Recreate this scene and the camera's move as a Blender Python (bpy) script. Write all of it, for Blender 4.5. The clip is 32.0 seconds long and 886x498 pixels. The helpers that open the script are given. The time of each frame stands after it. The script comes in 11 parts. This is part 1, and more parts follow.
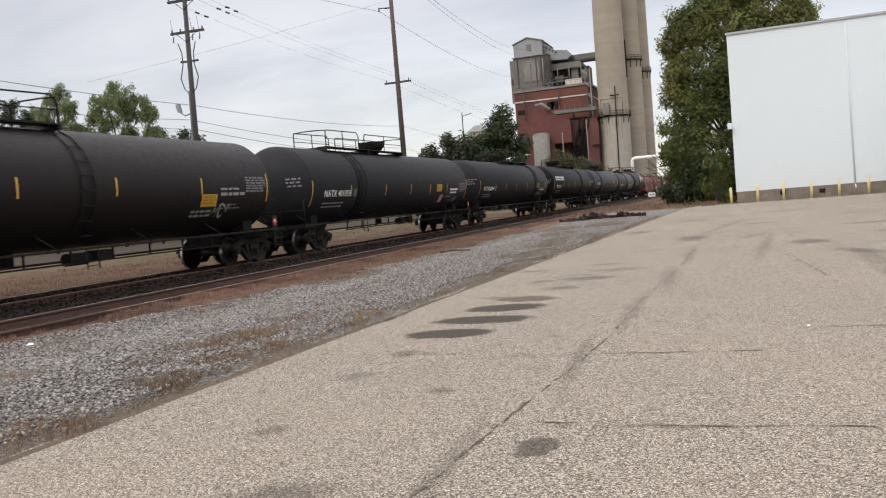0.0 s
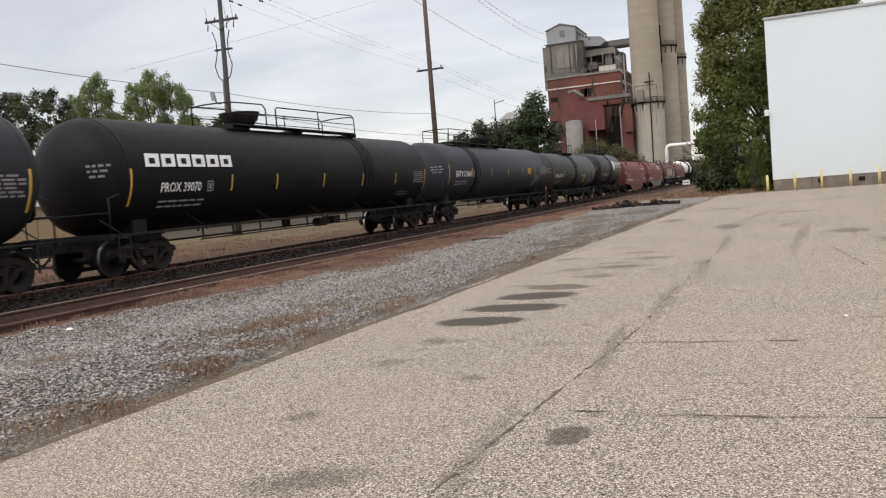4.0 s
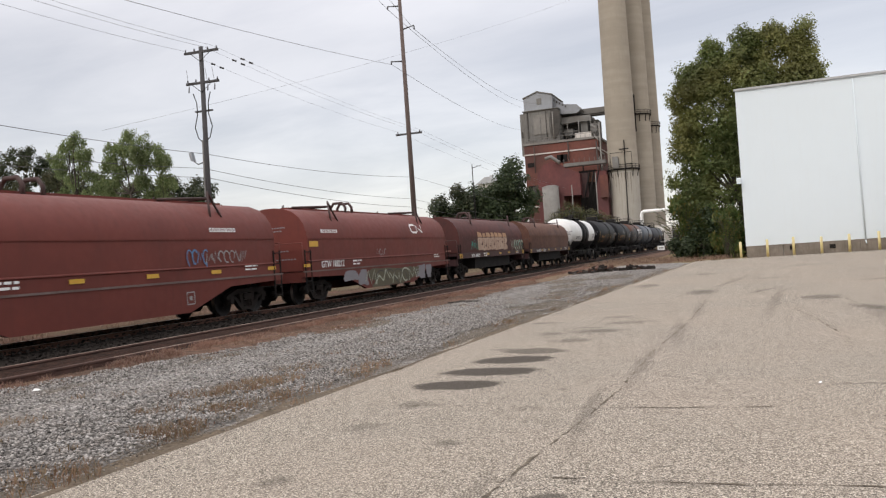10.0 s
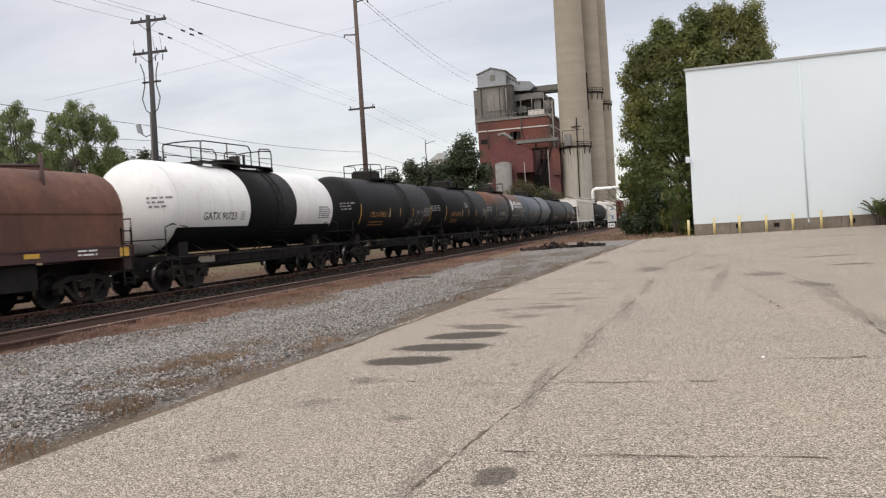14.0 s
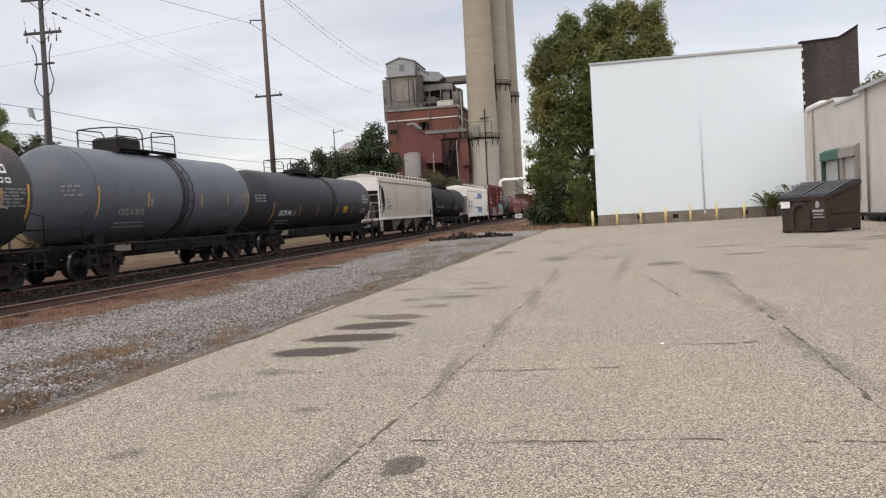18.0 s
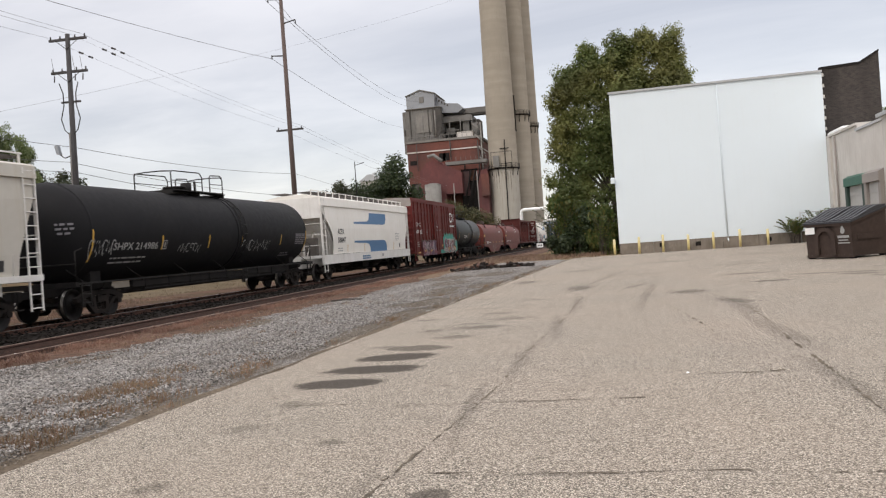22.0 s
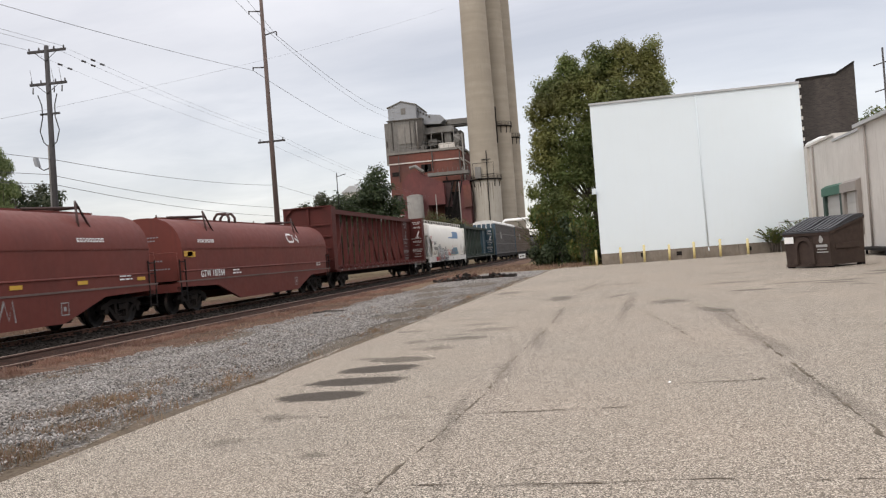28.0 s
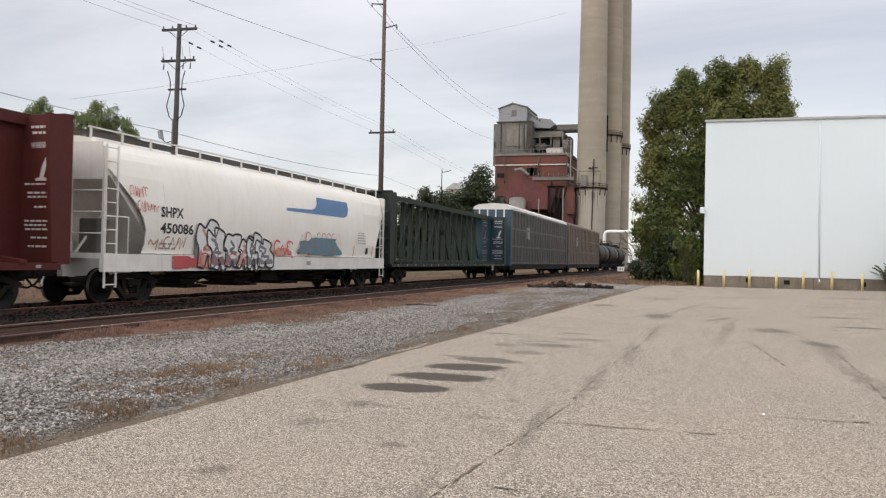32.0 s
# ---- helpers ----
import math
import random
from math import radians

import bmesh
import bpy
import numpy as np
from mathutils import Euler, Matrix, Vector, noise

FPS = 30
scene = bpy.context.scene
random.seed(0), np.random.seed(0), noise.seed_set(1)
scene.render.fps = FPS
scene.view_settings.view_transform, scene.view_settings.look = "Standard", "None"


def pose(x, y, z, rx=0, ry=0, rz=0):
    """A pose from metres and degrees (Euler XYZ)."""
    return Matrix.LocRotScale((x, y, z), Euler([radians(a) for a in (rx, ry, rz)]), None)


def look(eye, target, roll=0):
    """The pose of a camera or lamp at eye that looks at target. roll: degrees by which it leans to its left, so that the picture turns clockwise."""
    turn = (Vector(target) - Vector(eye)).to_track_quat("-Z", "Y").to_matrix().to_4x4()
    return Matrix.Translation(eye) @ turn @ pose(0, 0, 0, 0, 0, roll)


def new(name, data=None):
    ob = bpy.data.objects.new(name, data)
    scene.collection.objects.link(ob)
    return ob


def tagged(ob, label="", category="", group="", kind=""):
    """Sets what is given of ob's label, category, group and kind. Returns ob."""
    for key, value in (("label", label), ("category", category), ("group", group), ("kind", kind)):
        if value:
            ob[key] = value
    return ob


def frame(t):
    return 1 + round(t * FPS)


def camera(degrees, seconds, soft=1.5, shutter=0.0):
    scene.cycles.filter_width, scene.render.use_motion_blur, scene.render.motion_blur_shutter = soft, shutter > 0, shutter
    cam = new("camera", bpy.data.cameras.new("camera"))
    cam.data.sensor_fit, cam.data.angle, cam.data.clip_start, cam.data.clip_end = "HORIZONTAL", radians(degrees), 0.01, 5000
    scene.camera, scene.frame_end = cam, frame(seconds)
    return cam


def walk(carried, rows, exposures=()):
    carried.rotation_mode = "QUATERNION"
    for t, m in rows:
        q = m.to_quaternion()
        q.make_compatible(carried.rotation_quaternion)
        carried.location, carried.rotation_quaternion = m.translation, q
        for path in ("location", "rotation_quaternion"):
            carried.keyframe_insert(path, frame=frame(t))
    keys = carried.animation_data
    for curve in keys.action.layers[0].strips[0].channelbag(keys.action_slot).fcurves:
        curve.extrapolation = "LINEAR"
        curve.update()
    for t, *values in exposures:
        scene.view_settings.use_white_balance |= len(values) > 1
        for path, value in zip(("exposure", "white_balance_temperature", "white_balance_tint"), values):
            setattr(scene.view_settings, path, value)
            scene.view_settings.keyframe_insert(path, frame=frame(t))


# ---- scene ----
cam = camera(55.7, 32.0, soft=1.22, shutter=0.12)
PATH = [
    (0, (0.0, 0.0, 1.472), (-3.352, 9.407, 0.952), -4.73),
    (0.5, (0.0, 0.0, 1.472), (-3.571, 9.324, 0.907), -4.75),
    (1, (0.0, 0.0, 1.472), (-3.851, 9.209, 0.868), -4.70),
    (1.5, (0.0, 0.0, 1.472), (-3.902, 9.186, 0.847), -4.27),
    (2, (0.0, 0.0, 1.472), (-3.658, 9.289, 0.892), -4.28),
    (2.5, (0.0, 0.0, 1.472), (-3.496, 9.349, 0.855), -4.29),
    (3, (0.0, 0.0, 1.472), (-3.547, 9.326, 0.797), -4.34),
    (3.5, (0.0, 0.0, 1.472), (-3.713, 9.26, 0.794), -4.71),
    (5.5, (0.0, 0.0, 1.472), (-3.638, 9.306, 1.075), -4.61),
    (6, (0.0, 0.0, 1.472), (-3.535, 9.347, 1.106), -4.46),
    (6.5, (0.0, 0.0, 1.472), (-3.548, 9.344, 1.148), -4.26),
    (7, (0.0, 0.0, 1.472), (-3.581, 9.333, 1.201), -4.03),
    (7.5, (0.0, 0.0, 1.472), (-3.608, 9.324, 1.279), -4.16),
    (8, (0.0, 0.0, 1.472), (-3.538, 9.353, 1.404), -4.66),
    (8.5, (0.0, 0.0, 1.472), (-3.509, 9.364, 1.478), -4.88),
    (9, (0.0, 0.0, 1.472), (-3.52, 9.36, 1.48), -4.59),
    (9.5, (0.0, 0.0, 1.472), (-3.488, 9.372, 1.533), -4.33),
    (10, (0.0, 0.0, 1.472), (-3.412, 9.4, 1.561), -3.99),
    (10.5, (0.0, 0.0, 1.472), (-3.354, 9.42, 1.552), -3.76),
    (11, (0.0, 0.0, 1.472), (-3.219, 9.468, 1.501), -3.68),
    (11.5, (0.0, 0.0, 1.472), (-3.179, 9.481, 1.415), -3.80),
    (12, (0.0, 0.0, 1.472), (-3.214, 9.469, 1.35), -3.82),
    (12.5, (0.0, 0.0, 1.472), (-3.152, 9.489, 1.331), -3.48),
    (13, (0.0, 0.0, 1.472), (-3.078, 9.514, 1.346), -3.30),
    (13.5, (0.0, 0.0, 1.472), (-3.003, 9.537, 1.319), -3.44),
    (15.5, (0.0, 0.0, 1.472), (-2.365, 9.703, 0.968), -3.21),
    (16, (0.0, 0.0, 1.472), (-2.123, 9.759, 0.961), -2.79),
    (16.5, (0.0, 0.0, 1.472), (-1.918, 9.798, 0.906), -3.16),
    (17, (0.0, 0.0, 1.472), (-1.9, 9.803, 0.932), -3.25),
    (17.5, (0.0, 0.0, 1.472), (-1.932, 9.801, 1.018), -3.46),
    (18, (0.0, 0.0, 1.472), (-1.85, 9.819, 1.055), -3.41),
    (18.5, (0.0, 0.0, 1.472), (-1.763, 9.835, 1.07), -3.08),
    (19, (0.0, 0.0, 1.472), (-1.815, 9.828, 1.138), -3.41),
    (19.5, (0.0, 0.0, 1.472), (-2.082, 9.779, 1.278), -3.20),
    (20, (0.0, 0.0, 1.472), (-2.258, 9.741, 1.344), -3.21),
    (20.5, (0.0, 0.0, 1.472), (-2.254, 9.742, 1.332), -3.82),
    (21, (0.0, 0.0, 1.472), (-2.137, 9.768, 1.315), -3.97),
    (21.5, (0.0, 0.0, 1.472), (-2.07, 9.783, 1.376), -4.14),
    (22, (0.0, 0.0, 1.472), (-2.078, 9.782, 1.435), -4.11),
    (22.5, (0.0, 0.0, 1.472), (-2.119, 9.772, 1.368), -3.45),
    (23, (0.0, 0.0, 1.472), (-2.123, 9.77, 1.294), -3.56),
    (23.5, (0.0, 0.0, 1.472), (-2.161, 9.763, 1.327), -3.64),
    (24, (0.0, 0.0, 1.472), (-2.224, 9.749, 1.346), -3.24),
    (24.5, (0.0, 0.0, 1.472), (-2.091, 9.778, 1.357), -3.88),
    (25, (0.0, 0.0, 1.472), (-1.792, 9.838, 1.458), -4.38),
    (25.5, (0.0, 0.0, 1.472), (-1.628, 9.867, 1.519), -3.60),
    (27.5, (0.0, 0.0, 1.472), (-1.809, 9.834, 1.597), -4.58),
    (28, (0.0, 0.0, 1.472), (-1.863, 9.825, 1.551), -4.39),
    (28.5, (0.0, 0.0, 1.472), (-1.935, 9.811, 1.563), -4.81),
    (29, (0.0, 0.0, 1.472), (-2.108, 9.775, 1.377), -4.39),
    (29.5, (0.0, 0.0, 1.472), (-2.267, 9.734, 1.149), -3.40),
    (30, (0.0, 0.0, 1.472), (-2.053, 9.786, 1.371), -0.87),
    (30.5, (0.0, 0.0, 1.472), (-1.889, 9.82, 1.537), -0.70),
    (31, (0.0, 0.0, 1.472), (-2.219, 9.751, 1.517), 0.65),
    (31.5, (0.0, 0.0, 1.472), (-2.721, 9.623, 1.412), 1.18),
    (32, (0.0, 0.0, 1.472), (-2.99, 9.542, 1.589), 1.18),
]
walk(cam, [(t, look(eye, target, roll)) for t, eye, target, roll in PATH], [(0, 0.0, 6850, 13), (32, 0.0, 6850, 13)])

# ------------------------------------------------------------ sky and light
SUN_EL, SUN_AZ = radians(42), radians(200)
world = bpy.data.worlds.new("overcast_sky")
scene.world = world
world.use_nodes = True
wt = world.node_tree
wt.nodes.clear()


def wn(kind, **values):
    n = wt.nodes.new(kind)
    for key, value in values.items():
        if key in n.inputs:
            n.inputs[key].default_value = value
    return n


def wlink(a, b):
    wt.links.new(a, b)


# high cloud deck: the view direction laid onto a flat layer, two scales of noise
w_co = wn("ShaderNodeTexCoord")
w_sep = wn("ShaderNodeSeparateXYZ")
wlink(w_co.outputs["Generated"], w_sep.inputs[0])
w_up = wn("ShaderNodeMath")
w_up.operation = "MAXIMUM"
w_up.inputs[1].default_value = 0.0
wlink(w_sep.outputs[2], w_up.inputs[0])
w_den = wn("ShaderNodeMath")
w_den.operation = "ADD"
w_den.inputs[1].default_value = 0.12
wlink(w_up.outputs[0], w_den.inputs[0])
w_div = wn("ShaderNodeVectorMath")
w_div.operation = "DIVIDE"
w_com = wn("ShaderNodeCombineXYZ")
for k in range(3):
    wlink(w_den.outputs[0], w_com.inputs[k])
wlink(w_co.outputs["Generated"], w_div.inputs[0])
wlink(w_com.outputs[0], w_div.inputs[1])
w_map = wn("ShaderNodeMapping")
w_map.inputs["Scale"].default_value = (0.9, 1.5, 0.0)
w_map.inputs["Location"].default_value = (3.1, 0.7, 0.0)
wlink(w_div.outputs[0], w_map.inputs[0])
w_n = wn("ShaderNodeTexNoise", Scale=0.75, Detail=7.0, Roughness=0.56, Distortion=0.5)
wlink(w_map.outputs[0], w_n.inputs["Vector"])
w_ramp = wn("ShaderNodeValToRGB")
w_ramp.color_ramp.elements[0].position, w_ramp.color_ramp.elements[0].color = 0.30, (0.645, 0.655, 0.695, 1)
w_ramp.color_ramp.elements[1].position, w_ramp.color_ramp.elements[1].color = 0.66, (0.945, 0.945, 0.965, 1)
wlink(w_n.outputs[0], w_ramp.inputs[0])
# an overcast sky is brighter overhead
w_zen = wn("ShaderNodeMapRange")
w_zen.inputs["From Min"].default_value, w_zen.inputs["From Max"].default_value = 0.25, 0.9
w_zen.inputs["To Min"].default_value, w_zen.inputs["To Max"].default_value = 1.0, 2.9
wlink(w_sep.outputs[2], w_zen.inputs["Value"])
w_sky = wn("ShaderNodeTexSky")
w_sky.sky_type, w_sky.sun_disc, w_sky.sun_elevation, w_sky.sun_rotation = "NISHITA", False, SUN_EL, SUN_AZ
w_bg1 = wn("ShaderNodeBackground", Strength=0.05)
wlink(w_sky.outputs[0], w_bg1.inputs[0])
w_bg2 = wn("ShaderNodeBackground")
w_str = wn("ShaderNodeMath")
w_str.operation = "MULTIPLY"
w_str.inputs[1].default_value = 0.70
wlink(w_zen.outputs[0], w_str.inputs[0])
wlink(w_ramp.outputs[0], w_bg2.inputs[0])
wlink(w_str.outputs[0], w_bg2.inputs[1])
w_add = wn("ShaderNodeAddShader")
w_out = wn("ShaderNodeOutputWorld")
wlink(w_bg1.outputs[0], w_add.inputs[0])
wlink(w_bg2.outputs[0], w_add.inputs[1])
wlink(w_add.outputs[0], w_out.inputs[0])

sun = new("sun", bpy.data.lights.new("sun", "SUN"))
sun.data.energy, sun.data.angle, sun.data.color = 1.0, radians(25), (1.0, 0.96, 0.90)
sun.matrix_world = look((0, 0, 60), (60 * math.cos(SUN_EL) * -math.sin(SUN_AZ), 60 * math.cos(SUN_EL) * -math.cos(SUN_AZ), 60 - 60 * math.sin(SUN_EL)))


# ------------------------------------------------------------ materials
def material(name, colour, rough=0.6, metal=0.0, second=None, grain=6.0, patch=0.7, amount=0.5, bump=0.15, bump_scale=None,
             streak=0.0, streak_colour=(0.05, 0.045, 0.04), random_value=0.0, island=False, spec=0.5, bands=0.0):
    """A painted or natural surface: base colour, a second colour in patches and grain, vertical run-off streaks, relief."""
    m = bpy.data.materials.new(name)
    m.use_nodes = True
    nt = m.node_tree
    bsdf = nt.nodes["Principled BSDF"]
    bsdf.inputs["Roughness"].default_value, bsdf.inputs["Metallic"].default_value = rough, metal
    bsdf.inputs["Specular IOR Level"].default_value = spec
    co = nt.nodes.new("ShaderNodeTexCoord").outputs["Object"]
    second = second or tuple(c * 0.72 for c in colour)

    def noise_at(scale, detail=4.0, vector=co, rough_=0.6):
        n = nt.nodes.new("ShaderNodeTexNoise")
        n.inputs["Scale"].default_value, n.inputs["Detail"].default_value, n.inputs["Roughness"].default_value = scale, detail, rough_
        nt.links.new(vector, n.inputs["Vector"])
        return n.outputs[0]

    def ramp(value, lo, hi):
        r = nt.nodes.new("ShaderNodeMapRange")
        r.inputs["From Min"].default_value, r.inputs["From Max"].default_value = lo, hi
        nt.links.new(value, r.inputs["Value"])
        return r.outputs[0]

    def mix(fac, a, b, mode="MIX"):
        x = nt.nodes.new("ShaderNodeMix")
        x.data_type, x.blend_type = "RGBA", mode
        for socket, value in ((x.inputs[0], fac), (x.inputs[6], a), (x.inputs[7], b)):
            if isinstance(value, (tuple, list)):
                socket.default_value = (*value[:3], 1)
            elif isinstance(value, (int, float)):
                socket.default_value = value
            else:
                nt.links.new(value, socket)
        return x.outputs[2]

    def times(a, k):
        x = nt.nodes.new("ShaderNodeMath")
        x.operation = "MULTIPLY"
        nt.links.new(a, x.inputs[0])
        x.inputs[1].default_value = k
        return x.outputs[0]

    fine = noise_at(grain, 5.0)
    big = noise_at(patch, 4.0)
    col = mix(times(ramp(big, 0.38, 0.66), amount), colour, second)
    col = mix(times(ramp(fine, 0.3, 0.75), amount * 0.6), col, second)
    if streak:
        mp = nt.nodes.new("ShaderNodeMapping")
        mp.inputs["Scale"].default_value = (3.0, 3.0, 0.16)
        nt.links.new(co, mp.inputs[0])
        run = noise_at(1.6, 5.0, mp.outputs[0], 0.65)
        col = mix(times(ramp(run, 0.52, 0.78), streak), col, streak_colour)
    if bands:
        mp = nt.nodes.new("ShaderNodeMapping")
        mp.inputs["Scale"].default_value = (0.02, 0.02, 0.26)
        nt.links.new(co, mp.inputs[0])
        col = mix(times(ramp(noise_at(1.0, 4.0, mp.outputs[0], 0.7), 0.42, 0.62), bands), col, second)
    if random_value:
        src = nt.nodes.new("ShaderNodeNewGeometry").outputs["Random Per Island"] if island else nt.nodes.new("ShaderNodeObjectInfo").outputs["Random"]
        r = nt.nodes.new("ShaderNodeMapRange")
        r.inputs["To Min"].default_value, r.inputs["To Max"].default_value = 1 - random_value, 1 + random_value
        nt.links.new(src, r.inputs["Value"])
        h = nt.nodes.new("ShaderNodeHueSaturation")
        nt.links.new(r.outputs[0], h.inputs["Value"])
        nt.links.new(col, h.inputs["Color"])
        col = h.outputs[0]
    nt.links.new(col, bsdf.inputs["Base Color"])
    rr = nt.nodes.new("ShaderNodeMapRange")
    rr.inputs["To Min"].default_value, rr.inputs["To Max"].default_value = max(0.05, rough - 0.12), min(1.0, rough + 0.15)
    nt.links.new(fine, rr.inputs["Value"])
    nt.links.new(rr.outputs[0], bsdf.inputs["Roughness"])
    if bump:
        b = nt.nodes.new("ShaderNodeBump")
        b.inputs["Strength"].default_value, b.inputs["Distance"].default_value = bump, 0.02
        nt.links.new(noise_at(bump_scale or grain * 2.2, 4.0), b.inputs["Height"])
        nt.links.new(b.outputs[0], bsdf.inputs["Normal"])
    return m


def plain(name, colour, rough=0.5, metal=0.0):
    return material(name, colour, rough, metal, amount=0.25, bump=0.0, grain=14.0, patch=2.0)


MAT_STEEL_DARK = material("dark_grimy_steel", (0.013, 0.0125, 0.0125), 0.8, 0.0, (0.027, 0.023, 0.021), 9, 1.6, 0.7, 0.3, spec=0.12)
MAT_BLACK_PIPE = material("black_painted_pipe", (0.012, 0.012, 0.012), 0.55, 0.0, (0.05, 0.042, 0.036), 12, 2.0, 0.35, 0.1, spec=0.15)
# Oily steel, darkened further by the shade below the cars.
MAT_WHEEL = material("shaded_oily_steel_wheel", (0.011, 0.0105, 0.0105), 0.5, 0.2, (0.026, 0.021, 0.019), 8, 2.5, 0.6, 0.2, spec=0.2)
MAT_TREAD = material("bright_worn_steel", (0.40, 0.385, 0.37), 0.38, 1.0, (0.22, 0.19, 0.17), 20, 3.0, 0.5, 0.05)
MAT_RUST = material("rusty_steel", (0.115, 0.050, 0.030), 0.85, 0.0, (0.050, 0.026, 0.020), 14, 1.8, 0.7, 0.35)
MAT_RUST_RED = material("red_oxide_rust", (0.092, 0.046, 0.034), 0.88, 0.0, (0.050, 0.028, 0.023), 16, 2.0, 0.7, 0.35)
MAT_YELLOW = plain("yellow_reflector", (0.62, 0.36, 0.045), 0.45)
MAT_YELLOW_SIGN = plain("yellow_stencil_panel", (0.58, 0.34, 0.02), 0.5)
MAT_WHITE_PAINT = plain("white_stencil_paint", (0.84, 0.84, 0.82), 0.6)
MAT_GREY_STENCIL = plain("dull_grey_stencil_paint", (0.33, 0.33, 0.32), 0.65)
MAT_RED_SIGN = plain("red_placard", (0.62, 0.05, 0.06), 0.5)
MAT_ORANGE = plain("faded_orange_stencil", (0.33, 0.155, 0.045), 0.6)
MAT_TEAL_SPRAY = plain("teal_spray_paint", (0.016, 0.33, 0.25), 0.55)
MAT_PINK_SPRAY = plain("violet_pink_spray_paint", (0.38, 0.22, 0.25), 0.55)
MAT_PALE_SPRAY = plain("pale_mauve_spray_paint", (0.46, 0.38, 0.385), 0.55)
MAT_MAUVE_SPRAY = plain("dark_mauve_spray_paint", (0.14, 0.06, 0.12), 0.55)
MAT_RED_STENCIL = plain("faded_red_stencil", (0.55, 0.30, 0.24), 0.6)
MAT_BLACK_SPRAY = plain("black_spray_paint", (0.02, 0.02, 0.022), 0.5)
MAT_BLUE_LOGO = plain("faded_blue_livery", (0.09, 0.20, 0.36), 0.55)
MAT_TAN_SPRAY = material("tan_spray_paint", (0.52, 0.33, 0.19), 0.65, 0.0, (0.32, 0.16, 0.09), 9, 2.0, 0.6, 0.0)
MAT_OLD_OLIVE = plain("dull_olive_spray_paint", (0.085, 0.080, 0.045), 0.6)
MAT_RED_DEEP = plain("deep_red_spray_paint", (0.27, 0.045, 0.06), 0.55)
MAT_DUSK_SPRAY = plain("dusky_violet_spray_paint", (0.19, 0.14, 0.22), 0.55)
MAT_SILVER_LINE = plain("off_white_spray_paint", (0.66, 0.62, 0.60), 0.55)
MAT_PATCH_SPRAY = plain("grey_lilac_spray_paint", (0.22, 0.21, 0.225), 0.6)
MAT_GREEN_GREY_SPRAY = plain("pale_green_grey_spray_paint", (0.40, 0.43, 0.34), 0.6)


# ------------------------------------------------------------ mesh helpers
class Shape:
    """Collects simple solids into one mesh."""

    def __init__(self):
        self.v, self.f, self.sm, self.marks = [], [], [], []

    def use(self, k):
        """What follows takes the k-th material."""
        self.marks.append((len(self.f), k))
        return self

    def add(self, verts, faces, smooth=False):
        n = len(self.v)
        self.v += [tuple(p) for p in verts]
        self.f += [tuple(n + i for i in f) for f in faces]
        self.sm += [smooth] * len(faces)
        return self

    def box(self, x0, y0, z0, x1, y1, z1):
        return self.add([(x0, y0, z0), (x1, y0, z0), (x1, y1, z0), (x0, y1, z0), (x0, y0, z1), (x1, y0, z1), (x1, y1, z1), (x0, y1, z1)],
                        [(3, 2, 1, 0), (4, 5, 6, 7), (0, 1, 5, 4), (1, 2, 6, 5), (2, 3, 7, 6), (3, 0, 4, 7)])

    def bevelbox(self, x0, y0, z0, x1, y1, z1, b=0.02):
        """A box whose upright and top edges are chamfered."""
        ring = [(x0 + b, y0), (x1 - b, y0), (x1, y0 + b), (x1, y1 - b), (x1 - b, y1), (x0 + b, y1), (x0, y1 - b), (x0, y0 + b)]
        cx, cy = (x0 + x1) / 2, (y0 + y1) / 2
        top = [(cx + (x - cx) * (1 - 2 * b / (x1 - x0)), cy + (y - cy) * (1 - 2 * b / (y1 - y0))) for x, y in ring]
        vs = [(x, y, z0) for x, y in ring] + [(x, y, z1 - b) for x, y in ring] + [(x, y, z1) for x, y in top]
        fs = [tuple(range(7, -1, -1)), tuple(range(16, 24))]
        for k in range(2):
            fs += [(8 * k + i, 8 * k + (i + 1) % 8, 8 * k + 8 + (i + 1) % 8, 8 * k + 8 + i) for i in range(8)]
        return self.add(vs, fs)

    def cyl(self, p, q, r, r2=None, n=12, caps=True, smooth=True):
        p, q = Vector(p), Vector(q)
        r2 = r if r2 is None else r2
        d = (q - p).normalized()
        a = d.orthogonal().normalized()
        b = d.cross(a)
        ring = [(a * math.cos(2 * math.pi * i / n) + b * math.sin(2 * math.pi * i / n)) for i in range(n)]
        m = len(self.v)
        self.v += [tuple(p + r * c) for c in ring] + [tuple(q + r2 * c) for c in ring]
        self.f += [(m + i, m + (i + 1) % n, m + n + (i + 1) % n, m + n + i) for i in range(n)]
        self.sm += [smooth] * n
        if caps:
            self.f += [tuple(m + n - 1 - i for i in range(n)), tuple(m + n + i for i in range(n))]
            self.sm += [False, False]
        return self

    def tube(self, pts, r, n=6):
        """One bent tube through the points, its rings joined at the bends."""
        pts = [Vector(p) for p in pts]
        m = len(self.v)
        a = None
        for k, p in enumerate(pts):
            d = (pts[min(k + 1, len(pts) - 1)] - pts[max(k - 1, 0)]).normalized()
            a = d.orthogonal().normalized() if a is None else (a - d * a.dot(d)).normalized()
            b = d.cross(a)
            self.v += [tuple(p + r * (a * math.cos(2 * math.pi * i / n) + b * math.sin(2 * math.pi * i / n))) for i in range(n)]
        for k in range(len(pts) - 1):
            for i in range(n):
                j = (i + 1) % n
                self.f.append((m + k * n + i, m + k * n + j, m + k * n + n + j, m + k * n + n + i))
                self.sm.append(True)
        e = m + (len(pts) - 1) * n
        self.f += [tuple(m + n - 1 - i for i in range(n)), tuple(e + i for i in range(n))]
        self.sm += [False, False]
        return self

